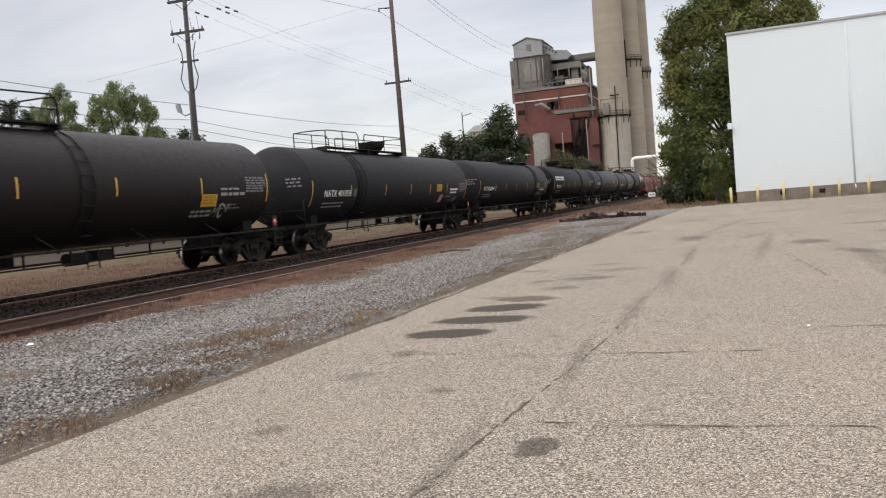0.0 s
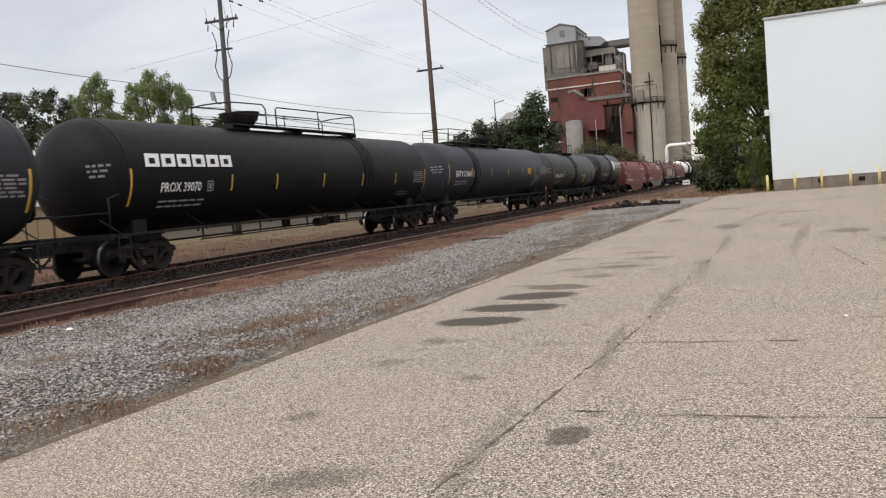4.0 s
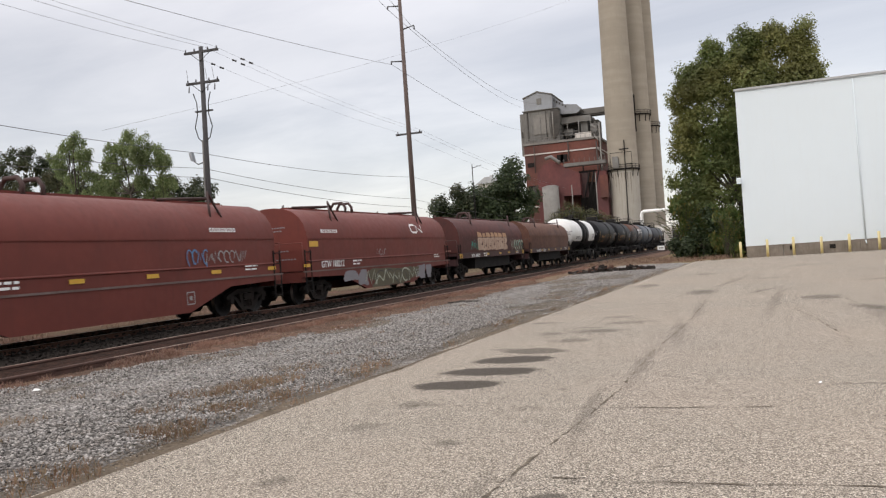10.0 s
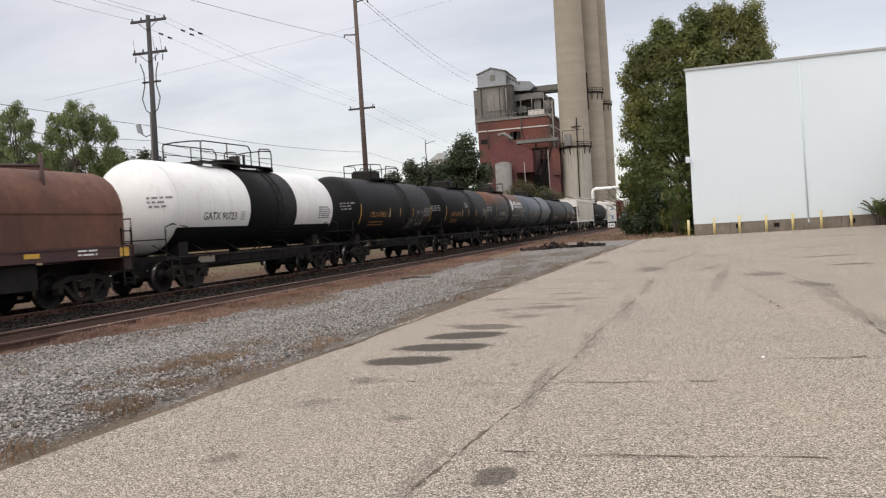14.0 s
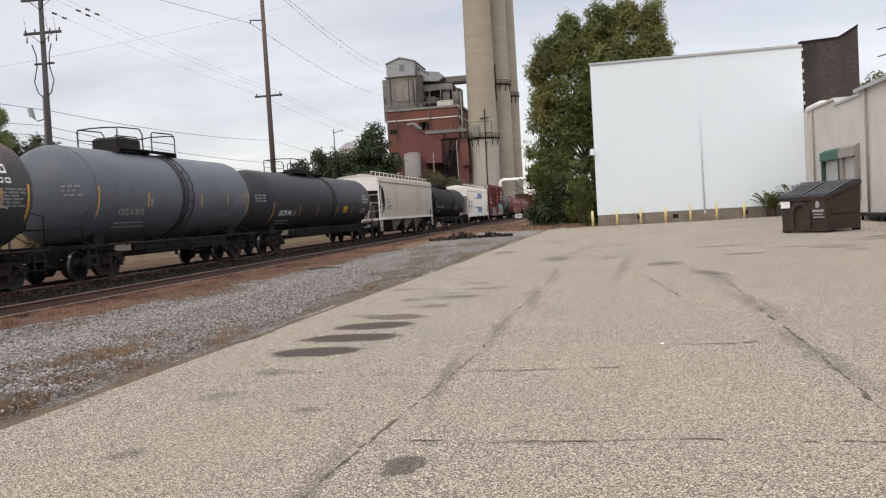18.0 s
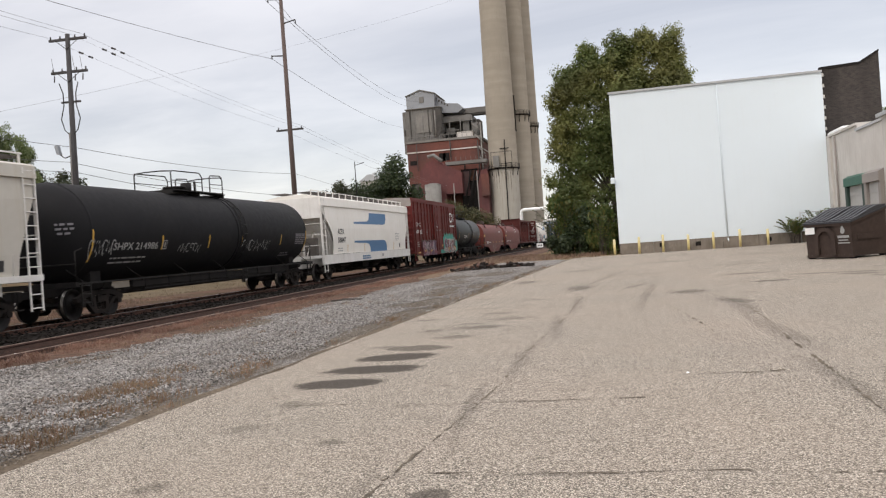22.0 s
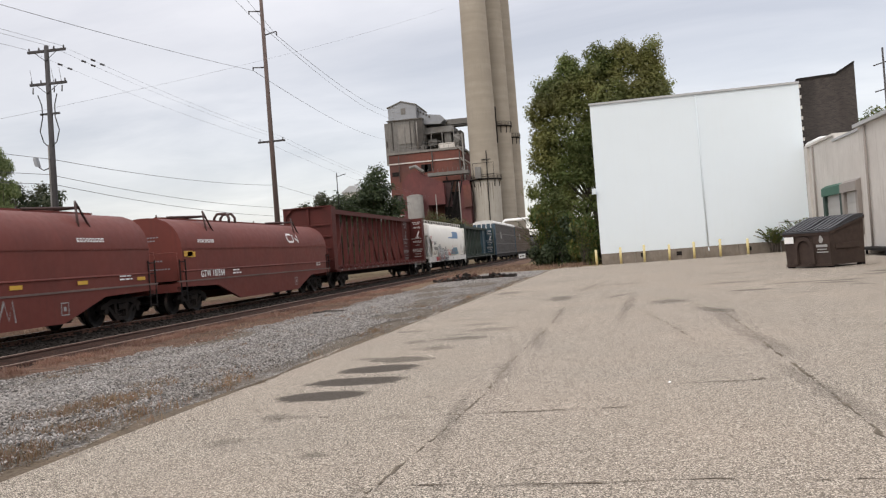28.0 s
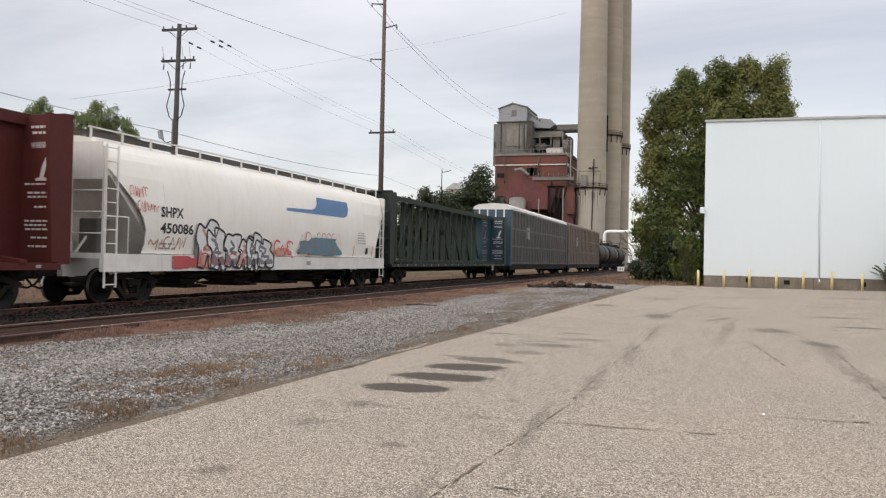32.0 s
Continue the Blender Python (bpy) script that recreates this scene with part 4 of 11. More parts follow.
        part("brake_valve", Shape().box(0.1, 2.2, 0.68, 0.6, 2.7, 0.95), MAT_STEEL_DARK, car)
    if skirt:
        sk = Shape()
        sk.prism([(1.22, 0.80), (1.34, 0.80), (1.36, 1.01), (1.22, 1.01)], "y", -ty + 1.3, ty - 1.3)
        sk.tube([(1.05, -ty + 1.2, 0.74), (1.05, ty - 1.2, 0.74)], 0.05, 6).tube([(0.6, -ty + 1.2, 0.66), (0.6, ty - 1.2, 0.66)], 0.07, 6)
        part("running_board", sk, MAT_STEEL_DARK, car)
    # ends: grab rails, steps, brake wheel
    for e in (-1, 1):
        g = Shape()
        yy = e * (half - 0.85)
        g.tube([(1.36, yy, 1.08), (1.36, yy, 1.95), (1.30, yy - e * 0.45, 2.05), (1.30, yy - e * 1.2, 1.95)], 0.02, 6)
        g.tube([(1.36, yy, 1.60), (0.5, yy, 1.60), (-0.5, yy, 1.60), (-1.36, yy, 1.60), (-1.36, yy, 1.08)], 0.018, 6)
        part("grab_rail", g, pm, car)
        ladder(car, 1.40, yy - e * 0.35, 0.42, 1.06, pm, 0.40, rungs=2, name="step")
    part("brake_wheel", Shape().cyl((0.5, half - 0.78, 1.75), (0.5, half - 0.72, 1.75), 0.24, n=16), MAT_STEEL_DARK, car)
    # top platform, rails and fittings
    py, L = plat[0], plat[1] / 2
    top = zc + r
    pf = Shape()
    pf.box(-0.75, py - L, top + 0.03, -0.30, py + L, top + 0.07).box(0.30, py - L, top + 0.03, 0.75, py + L, top + 0.07)
    for yy in (py - L, py, py + L):
        pf.box(-0.75, yy - 0.03, top - 0.10, 0.75, yy + 0.03, top + 0.05)
    part("platform", pf, pm, car)
    mid = min(max(hatch_y + 0.75 if gap_y is None else gap_y, py - L + 1.2), py + L - 1.0)
    for s in (-1, 1):
        x = 0.72 * s
        for a, b in ((py - L, mid - 0.3), (mid + 0.3, py + L)):
            rl = Shape()
            rl.tube([(x, a, top + 0.05), (x, a, top + 0.64), (x, a + 0.10, top + 0.72), (x, b - 0.18, top + 0.76), (x, b, top + 0.60), (x, b, top + 0.05)], 0.024, 6)
            rl.tube([(x, a, top + 0.38), (x, b, top + 0.40)], 0.016, 6)
            if b - a > 2.6:
                rl.tube([(x, (a + b) / 2, top + 0.05), (x, (a + b) / 2, top + 0.74)], 0.02, 6)
            part("handrail", rl, pm, car)
    for yy in (py - L, py + L):
        er = Shape().tube([(-0.72, yy, top + 0.70), (-0.3, yy, top + 0.73), (0.3, yy, top + 0.73), (0.72, yy, top + 0.70)], 0.022, 6)
        part("end_rail", er, pm, car)
    dome = Shape()
    if platform == "hatch":
        # an open bowl on a short neck
        dome.lathe([(top - 0.05, 0.30), (top + 0.06, 0.30), (top + 0.12, 0.42), (top + 0.30, 0.58), (top + 0.50, 0.64), (top + 0.54, 0.66), (top + 0.54, 0.60), (top + 0.34, 0.50), (top + 0.30, 0.02)], (0, hatch_y, 0), "z", 28)
    elif platform == "box":
        dome.bevelbox(-0.55, hatch_y - 0.65, top - 0.05, 0.55, hatch_y + 0.65, top + 0.46, 0.08)
    else:
        dome.cyl((0, hatch_y - 0.35, top - 0.05), (0, hatch_y - 0.35, top + 0.20), 0.36, n=20).cyl((0, hatch_y - 0.35, top + 0.20), (0, hatch_y - 0.35, top + 0.26), 0.42, n=20)
        dome.cyl((0.1, hatch_y + 0.35, top - 0.05), (0.1, hatch_y + 0.35, top + 0.44), 0.20, n=14).cyl((-0.2, hatch_y + 0.75, top - 0.05), (-0.2, hatch_y + 0.75, top + 0.30), 0.13, n=12)
        dome.cyl((0.25, hatch_y + 0.75, top + 0.02), (0.25, hatch_y + 0.75, top + 0.52), 0.05, n=8)
    part("valve_housing", dome, pm, car)
    # side ladder to the platform
    ld = Shape()
    la, lb = ladder_y + 0.12, ladder_y + 0.52
    for yy in (la, lb):
        ld.tube([(surf(z) + 0.05, yy, z) for z in (1.0, 1.5, 2.0, 2.5, 3.0, 3.4, 3.75, 3.95) if z < zc + r * 0.97] + [(0.72, yy, top + 0.04)], 0.018, 5)
    for i in range(9):
        z = 0.62 + i * 0.36
        if z < zc + r * 0.95:
            x = surf(max(z, zc - r * 0.6)) + 0.05 if z > 1.3 else 1.42
            ld.cyl((x, la, z), (x, lb, z), 0.013, n=5)
    ld.tube([(1.42, la, 0.55), (1.42, la, 1.05)], 0.018, 5).tube([(1.42, lb, 0.55), (1.42, lb, 1.05)], 0.018, 5)
    part("ladder", ld, pm, car)
    # reflector stripes and stencils on the near side; the end stripes are taller
    for yy in marks:
        panel(car, "reflector", yy - 0.034, mark_z - 0.23, yy + 0.034, mark_z + 0.23, MAT_YELLOW, surf, "yellow reflector stripe")
    for e in ends:
        yy = e * (hl - head - 0.03)
        panel(car, "reflector", yy - 0.036, mark_z - 0.52, yy + 0.036, mark_z + 0.40, MAT_YELLOW, surf, "tall yellow reflector stripe")
    nm = number_mat or MAT_WHITE_PAINT
    if number:
        lettering(car, number, number_y, mark_z - 0.20 + number_dz, number_size, nm, surf, span=number_span)
        # small stencils on the head
        hd_ = Shape()
        for row, (x0_, wd_) in enumerate(((0.78, 0.48), (0.80, 0.40), (0.84, 0.36))):
            x = x0_
            while x < x0_ + wd_:
                l_ = rnd_.uniform(0.07, 0.16)
                z = zc + 0.18 - 0.13 * row
                vs_ = []
                for xx, zz in ((x, z), (x + l_, z), (x + l_, z + 0.06), (x, z + 0.06)):
                    q_ = min(0.98, math.hypot(xx, zz - zc) / r)
                    vs_.append((xx, -hl + head * (1 - math.sqrt(1 - q_ * q_)) - 0.02, zz))
                hd_.add(vs_, [(0, 1, 2, 3)])
                x += l_ + 0.05
        tagged(part("stencil", hd_, MAT_PATCH_SPRAY, car), kind="stuff")
        bars(car, number_y, mark_z - 0.42 + number_dz, 1.9, 2, nm if number_mat else MAT_GREY_STENCIL, surf, seed + 1, 0.045, 0.13)
        q = Shape()
        b0, z0 = number_y + number_span + 0.28, mark_z - 0.22
        for a, b, c, d in ((0, 0, 0.26, 0.025), (0, 0.26, 0.26, 0.285), (0, 0, 0.025, 0.28), (0.235, 0, 0.26, 0.28), (0.09, 0.06, 0.17, 0.22)):
            patch_shape(q, b0 + a, z0 + b, b0 + c, z0 + d, surf)
        part("inspection_mark", q, MAT_GREY_STENCIL, car)
    if small_print:
        bars(car, hl - head - 1.30, mark_z + 0.28, 1.15, 6, MAT_PATCH_SPRAY, surf, seed + 3, 0.05, 0.085)
        bars(car, hl - head - 2.6, mark_z - 0.55, 1.1, 2, MAT_PATCH_SPRAY, surf, seed + 2, 0.04, 0.10)
    if yellow is not None:
        panel(car, "warning_panel", yellow, mark_z - 0.14 + yellow_z, yellow + 0.78, mark_z + 0.22 + yellow_z, MAT_YELLOW_SIGN, surf, "yellow warning panel")
        bars(car, yellow + 0.06, mark_z + 0.16 + yellow_z, 0.62, 3, MAT_ORANGE, lambda z: surf(z) + 0.003, seed + 9, 0.04, 0.09)
    if placard:
        hy = hl - 0.30
        part("placard_holder", Shape().box(1.33, hy - 0.16, 1.06, 1.36, hy + 0.16, 1.50), pm, car)
        pl = Shape()
        pl.add([(1.365, hy + a, 1.30 + b) for a, b in ((-0.15, 0), (0, -0.15), (0.15, 0), (0, 0.15))], [(0, 1, 2, 3)])
        part("placard", pl, MAT_RED_SIGN, car, "red diamond hazard placard")
        pl = Shape()
        pl.add([(1.368, hy + a, 1.30 + b) for a, b in ((-0.05, -0.02), (0.05, -0.02), (0.04, 0.07), (-0.04, 0.07))], [(0, 1, 2, 3)])
        part("symbol", pl, MAT_WHITE_PAINT, car)
    return car, half, surf


MAT_LEDGE = material("mid_grey_sill_ledge", (0.185, 0.135, 0.12), 0.8, 0.0, (0.10, 0.065, 0.055), 8, 1.2, 0.7, 0.1)
MAT_STACK = material("rusty_dark_bracket", (0.060, 0.026, 0.022), 0.7, 0.0, (0.032, 0.020, 0.018), 9, 2.0, 0.6, 0.1)


def coil_car(u0, u1, label, mat, style="fish", number="", dark_sill=None, seed=0, www=None, noodle=None, number_y=-5.6, number_span=1.85, reflect=(), bracket_y=(-5.0, 5.0), loop_y=-0.4):
    """Covered coil car: rounded hood over a trough body."""
    car, half = new_car("coil_car", label, u0, u1)
    hl = half - 0.75
    sill_mat = dark_sill or mat
    w = 1.45
    # hood: upright skirt, rounded roof
    hood_z = 1.20 if style == "fish" else 1.50
    sec = [(w, hood_z), (w, 2.35)] + [(w * math.cos(a) ** 0.75, 2.35 + 1.18 * math.sin(a)) for a in (0.2, 0.45, 0.72, 1.0, 1.28, 1.5)]
    sec = sec + [(-x, z) for x, z in reversed(sec)]
    hood = Shape()
    n_ = len(sec)
    st = [(-hl + 0.35, 1.0), (-hl + 0.42, 1.004), (-0.02, 1.0), (0.02, 1.0), (hl - 0.42, 1.004), (hl - 0.35, 1.0)]
    hood.add([(x * k, y, z) for y, k in st for x, z in sec], [(q * n_ + i, q * n_ + i + 1, q * n_ + n_ + i + 1, q * n_ + n_ + i) for q in range(len(st) - 1) for i in range(n_ - 1)], True)
    hood.add([(x, -hl + 0.35, z) for x, z in sec], [tuple(range(n_))]).add([(x, hl - 0.35, z) for x, z in sec], [tuple(range(n_))])
    hd = part("hood", hood, mat, car)
    for s in (-1, 1):
        part("seam", Shape().box(s * w - 0.02, -hl + 0.35, 2.33, s * w + 0.025, hl - 0.35, 2.37), mat, hd)
    if style == "fish":
        for s in (-1, 1):
            part("lip", Shape().prism([(s * (w - 0.01), 1.50), (s * (w + 0.035), 1.52), (s * (w + 0.035), 1.54), (s * (w - 0.01), 1.58)], "y", -hl + 0.36, hl - 0.36), mat, hd)
    ridge = Shape()
    ridge.box(-0.16, -hl + 1.4, 3.53, 0.16, hl - 1.4, 3.60)
    part("ridge_cap", ridge, mat, hd)
    for e, yy in zip((-1, 1), bracket_y):
        for s in (-1, 1):
            br = Shape()
            if style == "fish":
                br.tube([(s * 1.22, yy - 0.28, 3.02), (s * 0.98, yy, 3.80), (s * 1.22, yy + 0.28, 3.02)], 0.04, 6)
                br.tube([(s * 0.98, yy + 0.2, 3.62), (s * 0.16, yy - 1.3, 3.60)], 0.045, 6)
                br.tube([(0.9, yy + 0.2, 3.62), (-0.9, yy + 0.2, 3.62)], 0.035, 6)
            else:
                br.tube([(s * 1.24, yy - 0.10, 2.72), (s * 1.06, yy + 0.10, 3.82)], 0.055, 6)
                br.tube([(s * 1.10, yy, 3.52), (s * 0.16, yy - e * 1.0, 3.56)], 0.04, 6)
            part("stacking_bracket", br, MAT_STACK, hd)
    for yy in (loop_y - 0.30, loop_y + 0.30):
        lp = Shape()
        lp.tube([(0.34, yy, 3.5), (0.34, yy, 3.74), (0.2, yy, 3.92), (-0.2, yy, 3.92), (-0.34, yy, 3.74), (-0.34, yy, 3.5)], 0.06, 8)
        part("lifting_loop", lp, MAT_STACK, hd)
    # body: side sills, centre sill, trough floor
    for s in (-1, 1):
        if style == "fish":
            q0, q1 = (w - 0.10, w + 0.02) if s > 0 else (-w - 0.02, -w + 0.10)
            part("side_sill", Shape().prism([(-hl, 1.16), (hl, 1.16), (hl, 0.98), (hl - 3.0, 0.92), (hl - 5.0, 0.30), (-hl + 5.0, 0.30), (-hl + 3.0, 0.92), (-hl, 0.98)], "x", q0, q1), sill_mat, car)
        else:
            q0, q1 = (w - 0.06, w + 0.02) if s > 0 else (-w - 0.02, -w + 0.06)
            part("side_sill", Shape().box(q0, -hl, 1.18, q1, hl, 1.48), sill_mat, car)
    part("centre_sill", Shape().box(-0.3, -hl, 0.72, 0.3, hl, 1.10), MAT_STEEL_DARK, car)
    part("floor", Shape().box(-w + 0.11, -hl, 1.102 if style == "fish" else 1.34, w - 0.11, hl, 1.16 if style == "fish" else 1.46), sill_mat, car)
    if style != "fish":
        part("trough", Shape().box(-1.3, -hl + 3.4, 0.55, 1.3, hl - 3.4, 1.30), MAT_STEEL_DARK, car)
    for s in (-1, 1):
        part("rim", Shape().box(s * w - 0.05, -hl, hood_z - 0.055, s * w + 0.045, hl, hood_z - 0.005), MAT_LEDGE if style == "fish" else sill_mat, car)
    for e in (-1, 1):
        ends = Shape()
        ends.box(-1.35, min(e * hl, e * (hl - 0.3)), 0.80, 1.35, max(e * hl, e * (hl - 0.3)), 1.16)
        ends.tube([(1.42, e * (hl - 0.02), 1.2), (1.42, e * (hl - 0.02), 2.2), (-1.42, e * (hl - 0.02), 2.2), (-1.42, e * (hl - 0.02), 1.4)], 0.022, 6)
        part("end_platform", ends, sill_mat, car)
    for e in (-1, 1):
        ladder(car, 1.47, e * (hl - 0.3), 0.40, 1.95, MAT_STEEL_DARK, 0.40, rungs=4)
    running_gear(car, half, half - 2.35)
    surf = flat(w + 0.025)
    # yellow markers along the sill, number
    zz = 1.33 if style == "fish" else 1.29
    for yy in reflect:
        panel(car, "reflector", yy - 0.24, zz, yy + 0.24, zz + 0.11, MAT_YELLOW, surf, "yellow reflector strip")
    if number:
        lettering(car, number, number_y, 1.27 if style == "fish" else 1.22, 0.26 if style == "fish" else 0.19, MAT_WHITE_PAINT, surf, span=number_span)
        bars(car, number_y + number_span + 0.75, 1.48 if style == "fish" else 1.42, 0.8, 2, MAT_WHITE_PAINT, surf, seed, 0.06, 0.12)
        bars(car, hl - 2.2, 1.52 if style == "fish" else 1.42, 0.7, 2, MAT_WHITE_PAINT, surf, seed + 1, 0.045, 0.10)
    if style == "fish":
        panel(car, "marker", -hl + 0.45, 2.05, -hl + 1.1, 2.25, MAT_YELLOW, surf, "yellow marker plate")
        q = Shape()
        for a, b, c, d in ((0, 0, 0.36, 0.03), (0, 0.33, 0.36, 0.36), (0, 0, 0.03, 0.36), (0.33, 0, 0.36, 0.36), (0.12, 0.12, 0.24, 0.24)):
            patch_shape(q, 2.9 + a, 0.52 + b, 2.9 + c, 0.52 + d, surf)
        part("inspection_mark", q, MAT_GREY_STENCIL, car)
    else:
        panel(car, "marker", -hl + 0.30, 1.20, -hl + 0.72, 1.47, MAT_YELLOW, surf, "yellow square marker")
        panel(car, "marker", hl - 0.62, 1.20, hl - 0.25, 1.47, MAT_YELLOW, surf, "yellow square marker")

    def roof(z):
        k = min(0.999, max(0.0, (z - 2.35) / 1.18))
        return (w * math.cos(math.asin(k)) ** 0.75 + 0.012) if z > 2.35 else w + 0.012
    eb = Shape()
    for z_, x0_, n_m in ((2.78, -0.1, 6), (2.66, 0.0, 4), (1.92, 0.35, 3), (1.62, 0.15, 7)):
        for i_ in range(n_m):
            eb.box(x0_ + 0.12 * i_, -hl + 0.338, z_, x0_ + 0.12 * i_ + 0.085, -hl + 0.346, z_ + 0.045)
    tagged(part("stencil", eb, MAT_PATCH_SPRAY if style == "fish" else MAT_RED_STENCIL, car), kind="stuff")
    if www is not None:
        plain_marks(car, www, 2.56, 1.35, 0.12, 9, MAT_WHITE_PAINT, roof, 0.03)
    if noodle is not None:
        sh = Shape()
        by = noodle
        for pts in ([(by + 0.62, 2.96), (by + 0.12, 2.96), (by, 2.90), (by, 2.66), (by + 0.10, 2.60), (by + 0.62, 2.60), (by + 0.74, 2.66), (by + 0.74, 2.94), (by + 1.38, 2.60), (by + 1.38, 2.96)],):
            ribbon(sh, pts, 0.045, roof)
        part("emblem", sh, MAT_WHITE_PAINT, car, "white looped railway emblem")
    return car, half, surf, roof


# Roof walk's own tone; on slope sheets it paints in the end's shade.
HOP_SHADE = material("brown_grey_steel_and_shade", (0.105, 0.092, 0.080), 0.8, 0.0, (0.060, 0.052, 0.046), 5, 0.8, 0.8, 0.1, 5.0, 0.4, (0.04, 0.035, 0.03))


def hopper_car(u0, u1, label, mat, sill_mat, bay_mat, seed=0, number=(), logo=None, top=4.32, deep=True, number_y=-6.4, tag_y=5.2, livery="double", bow_depth=1.6):
    """Covered hopper with bulging sides, slope-sheet ends, roof walk and outlet bays."""
    car, half = new_car("covered_hopper_car", label, u0, u1)
    hl = half - 0.70
    # cross-section of the side: slightly bulged below, an overhanging eave band, a shallow roof
    col = [(1.44, 1.35), (1.49, 2.0), (1.51, 2.7), (1.495, 3.3), (1.455, 3.84), (1.53, 3.86), (1.50, top - 0.14), (1.40, top - 0.08), (0.7, top + 0.03), (0.0, top + 0.06)]
    if livery == "single":
        # a teardrop side that rolls over into the roof without an eave
        col = [(1.43, 1.35), (1.505, 1.9), (1.53, 2.45), (1.505, 3.0), (1.425, 3.45), (1.32, 3.84), (1.22, 4.04), (1.07, top - 0.10), (0.7, top + 0.02), (0.0, top + 0.06)]
    sec = col + [(-x, z) for x, z in reversed(col[:-1])]
    n_ = len(sec)
    cut = 2.5
    body = Shape()
    ys = (-hl + cut, -1.0, 1.0, hl - cut)
    body.add([(x, y, z) for y in ys for x, z in sec], [(q * n_ + i, q * n_ + i + 1, q * n_ + n_ + i + 1, q * n_ + n_ + i) for q in range(3) for i in range(n_ - 1)], livery == "single")
    body.add([(x, y, z) for y in ys[:1] for x, z in sec], [tuple(range(n_))]).add([(x, y, z) for y in ys[-1:] for x, z in sec], [tuple(range(n_))])
    part("body", body, mat, car)
    for s in (-1, 1):
        # the roof runs on to the end; below it the side sheets are cut out in a bow over the slope sheet
        q = [(x, z) for x, z in sec if z > 3.6]
        part("roof_end", Shape().prism(q, "y", s * (hl - cut) + 0.002 * s, s * hl), mat, car)
        if s > 0:
            low = 0.8 if bow_depth else 1.05
            edge_ = [(hl - low, 1.35), (hl - low * 0.95, 1.9), (hl - 0.16, 3.3), (hl - 0.10, 3.84)]
        elif bow_depth:
            edge_ = [(hl - 0.30, 1.35), (hl - 0.36, 1.44)] + [(hl - 0.42 - (bow_depth - 0.42) * math.sin(q) ** 0.7, 2.52 - 1.06 * math.cos(q)) for q in [0.25 + 0.264 * i for i in range(11)]] + [(hl - 0.40, 3.62), (hl, 3.66), (hl, 3.84)]
        else:
            edge_ = [(hl - 1.62, 1.35), (hl - 1.72, 1.60), (hl - 1.70, 2.00), (hl - 1.58, 2.30), (hl - 1.22, 2.72), (hl - 0.42, 3.40), (hl - 0.16, 3.62), (hl, 3.84)]
        for w_ in (-1, 1):
            sd = Shape()
            rows_ = []
            for y, z in edge_:
                x = float(np.interp(z, [p[1] for p in col], [p[0] for p in col]))
                rows_ += [(w_ * x, s * (hl - cut), z), (w_ * x, s * y, z), (w_ * (x - 0.035), s * y, z), (w_ * (x - 0.035), s * (hl - cut), z)]
            sd.add(rows_, [(4 * k + a, 4 * k + b, 4 * k + 4 + b, 4 * k + 4 + a) for k in range(len(edge_) - 1) for a, b in ((0, 1), (1, 2), (2, 3))], False)
            part("side_sheet", sd, mat, car)
        # the shadowy look under the bow cut comes from the sheet's dark colour
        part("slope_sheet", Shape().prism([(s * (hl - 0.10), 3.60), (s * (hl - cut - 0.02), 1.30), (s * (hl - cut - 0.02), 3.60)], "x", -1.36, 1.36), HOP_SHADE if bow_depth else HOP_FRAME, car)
    for s in (-1, 1):
        a, b = (1.40, 1.53) if s > 0 else (-1.53, -1.40)
        part("side_sill", Shape().box(a, -hl, 0.86 if deep else 1.22, b, hl, 1.33 if deep else 1.38), sill_mat, car)
        part("end_sill", Shape().box(-1.397, min(s * hl, s * (hl - 0.5)), 1.20, 1.397, max(s * hl, s * (hl - 0.5)), 1.34), sill_mat, car)
    part("centre_sill", Shape().box(-0.25, -hl, 0.72, 0.25, hl, 1.197), sill_mat, car)
    # end frames
    for e in (-1, 1):
        fr = Shape()
        for s in (-1, 1):
            fr.box(s * 1.46 - 0.035, e * (hl - 0.05) - 0.035, 1.30, s * 1.46 + 0.035, e * (hl - 0.05) + 0.035, top - 0.25)
            fr.tube([(s * 1.46, e * (hl - 0.05), 2.30), (s * 1.46, e * (hl - 1.0), 2.30), (s * 1.46, e * (hl - 1.0), 1.35)], 0.025, 6)
            fr.cyl((s * 0.6, e * (hl - 0.05), 1.35), (s * 0.6, e * (hl - 1.2), 2.55), 0.035, n=6)
        fr.box(-1.44, e * (hl + 0.012) - 0.01, 3.24, 1.44, e * (hl + 0.012) + 0.01, top - 0.14)
        for z in (1.85, 2.40, 2.95):
            fr.tube([(-1.44, e * (hl - 0.03), z), (-0.45, e * (hl - 0.03), z)], 0.018, 5).tube([(0.45, e * (hl - 0.03), z), (1.44, e * (hl - 0.03), z)], 0.018, 5)
        for x in (-0.45, 0.45):
            fr.box(x - 0.025, e * (hl - 0.03) - 0.025, 1.30, x + 0.025, e * (hl - 0.03) + 0.025, 3.55)
        part("end_frame", fr, sill_mat, car)
        ladder(car, 1.50, e * (hl - 0.28), 0.45, top - 0.2, sill_mat, 0.44, rungs=10)
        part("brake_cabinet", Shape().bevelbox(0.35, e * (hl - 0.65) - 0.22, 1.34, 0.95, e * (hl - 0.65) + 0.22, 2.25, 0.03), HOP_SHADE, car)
    # outlet bays
    k = 4 if half > 10 else 3
    bx = 0.5 if deep else 1.10
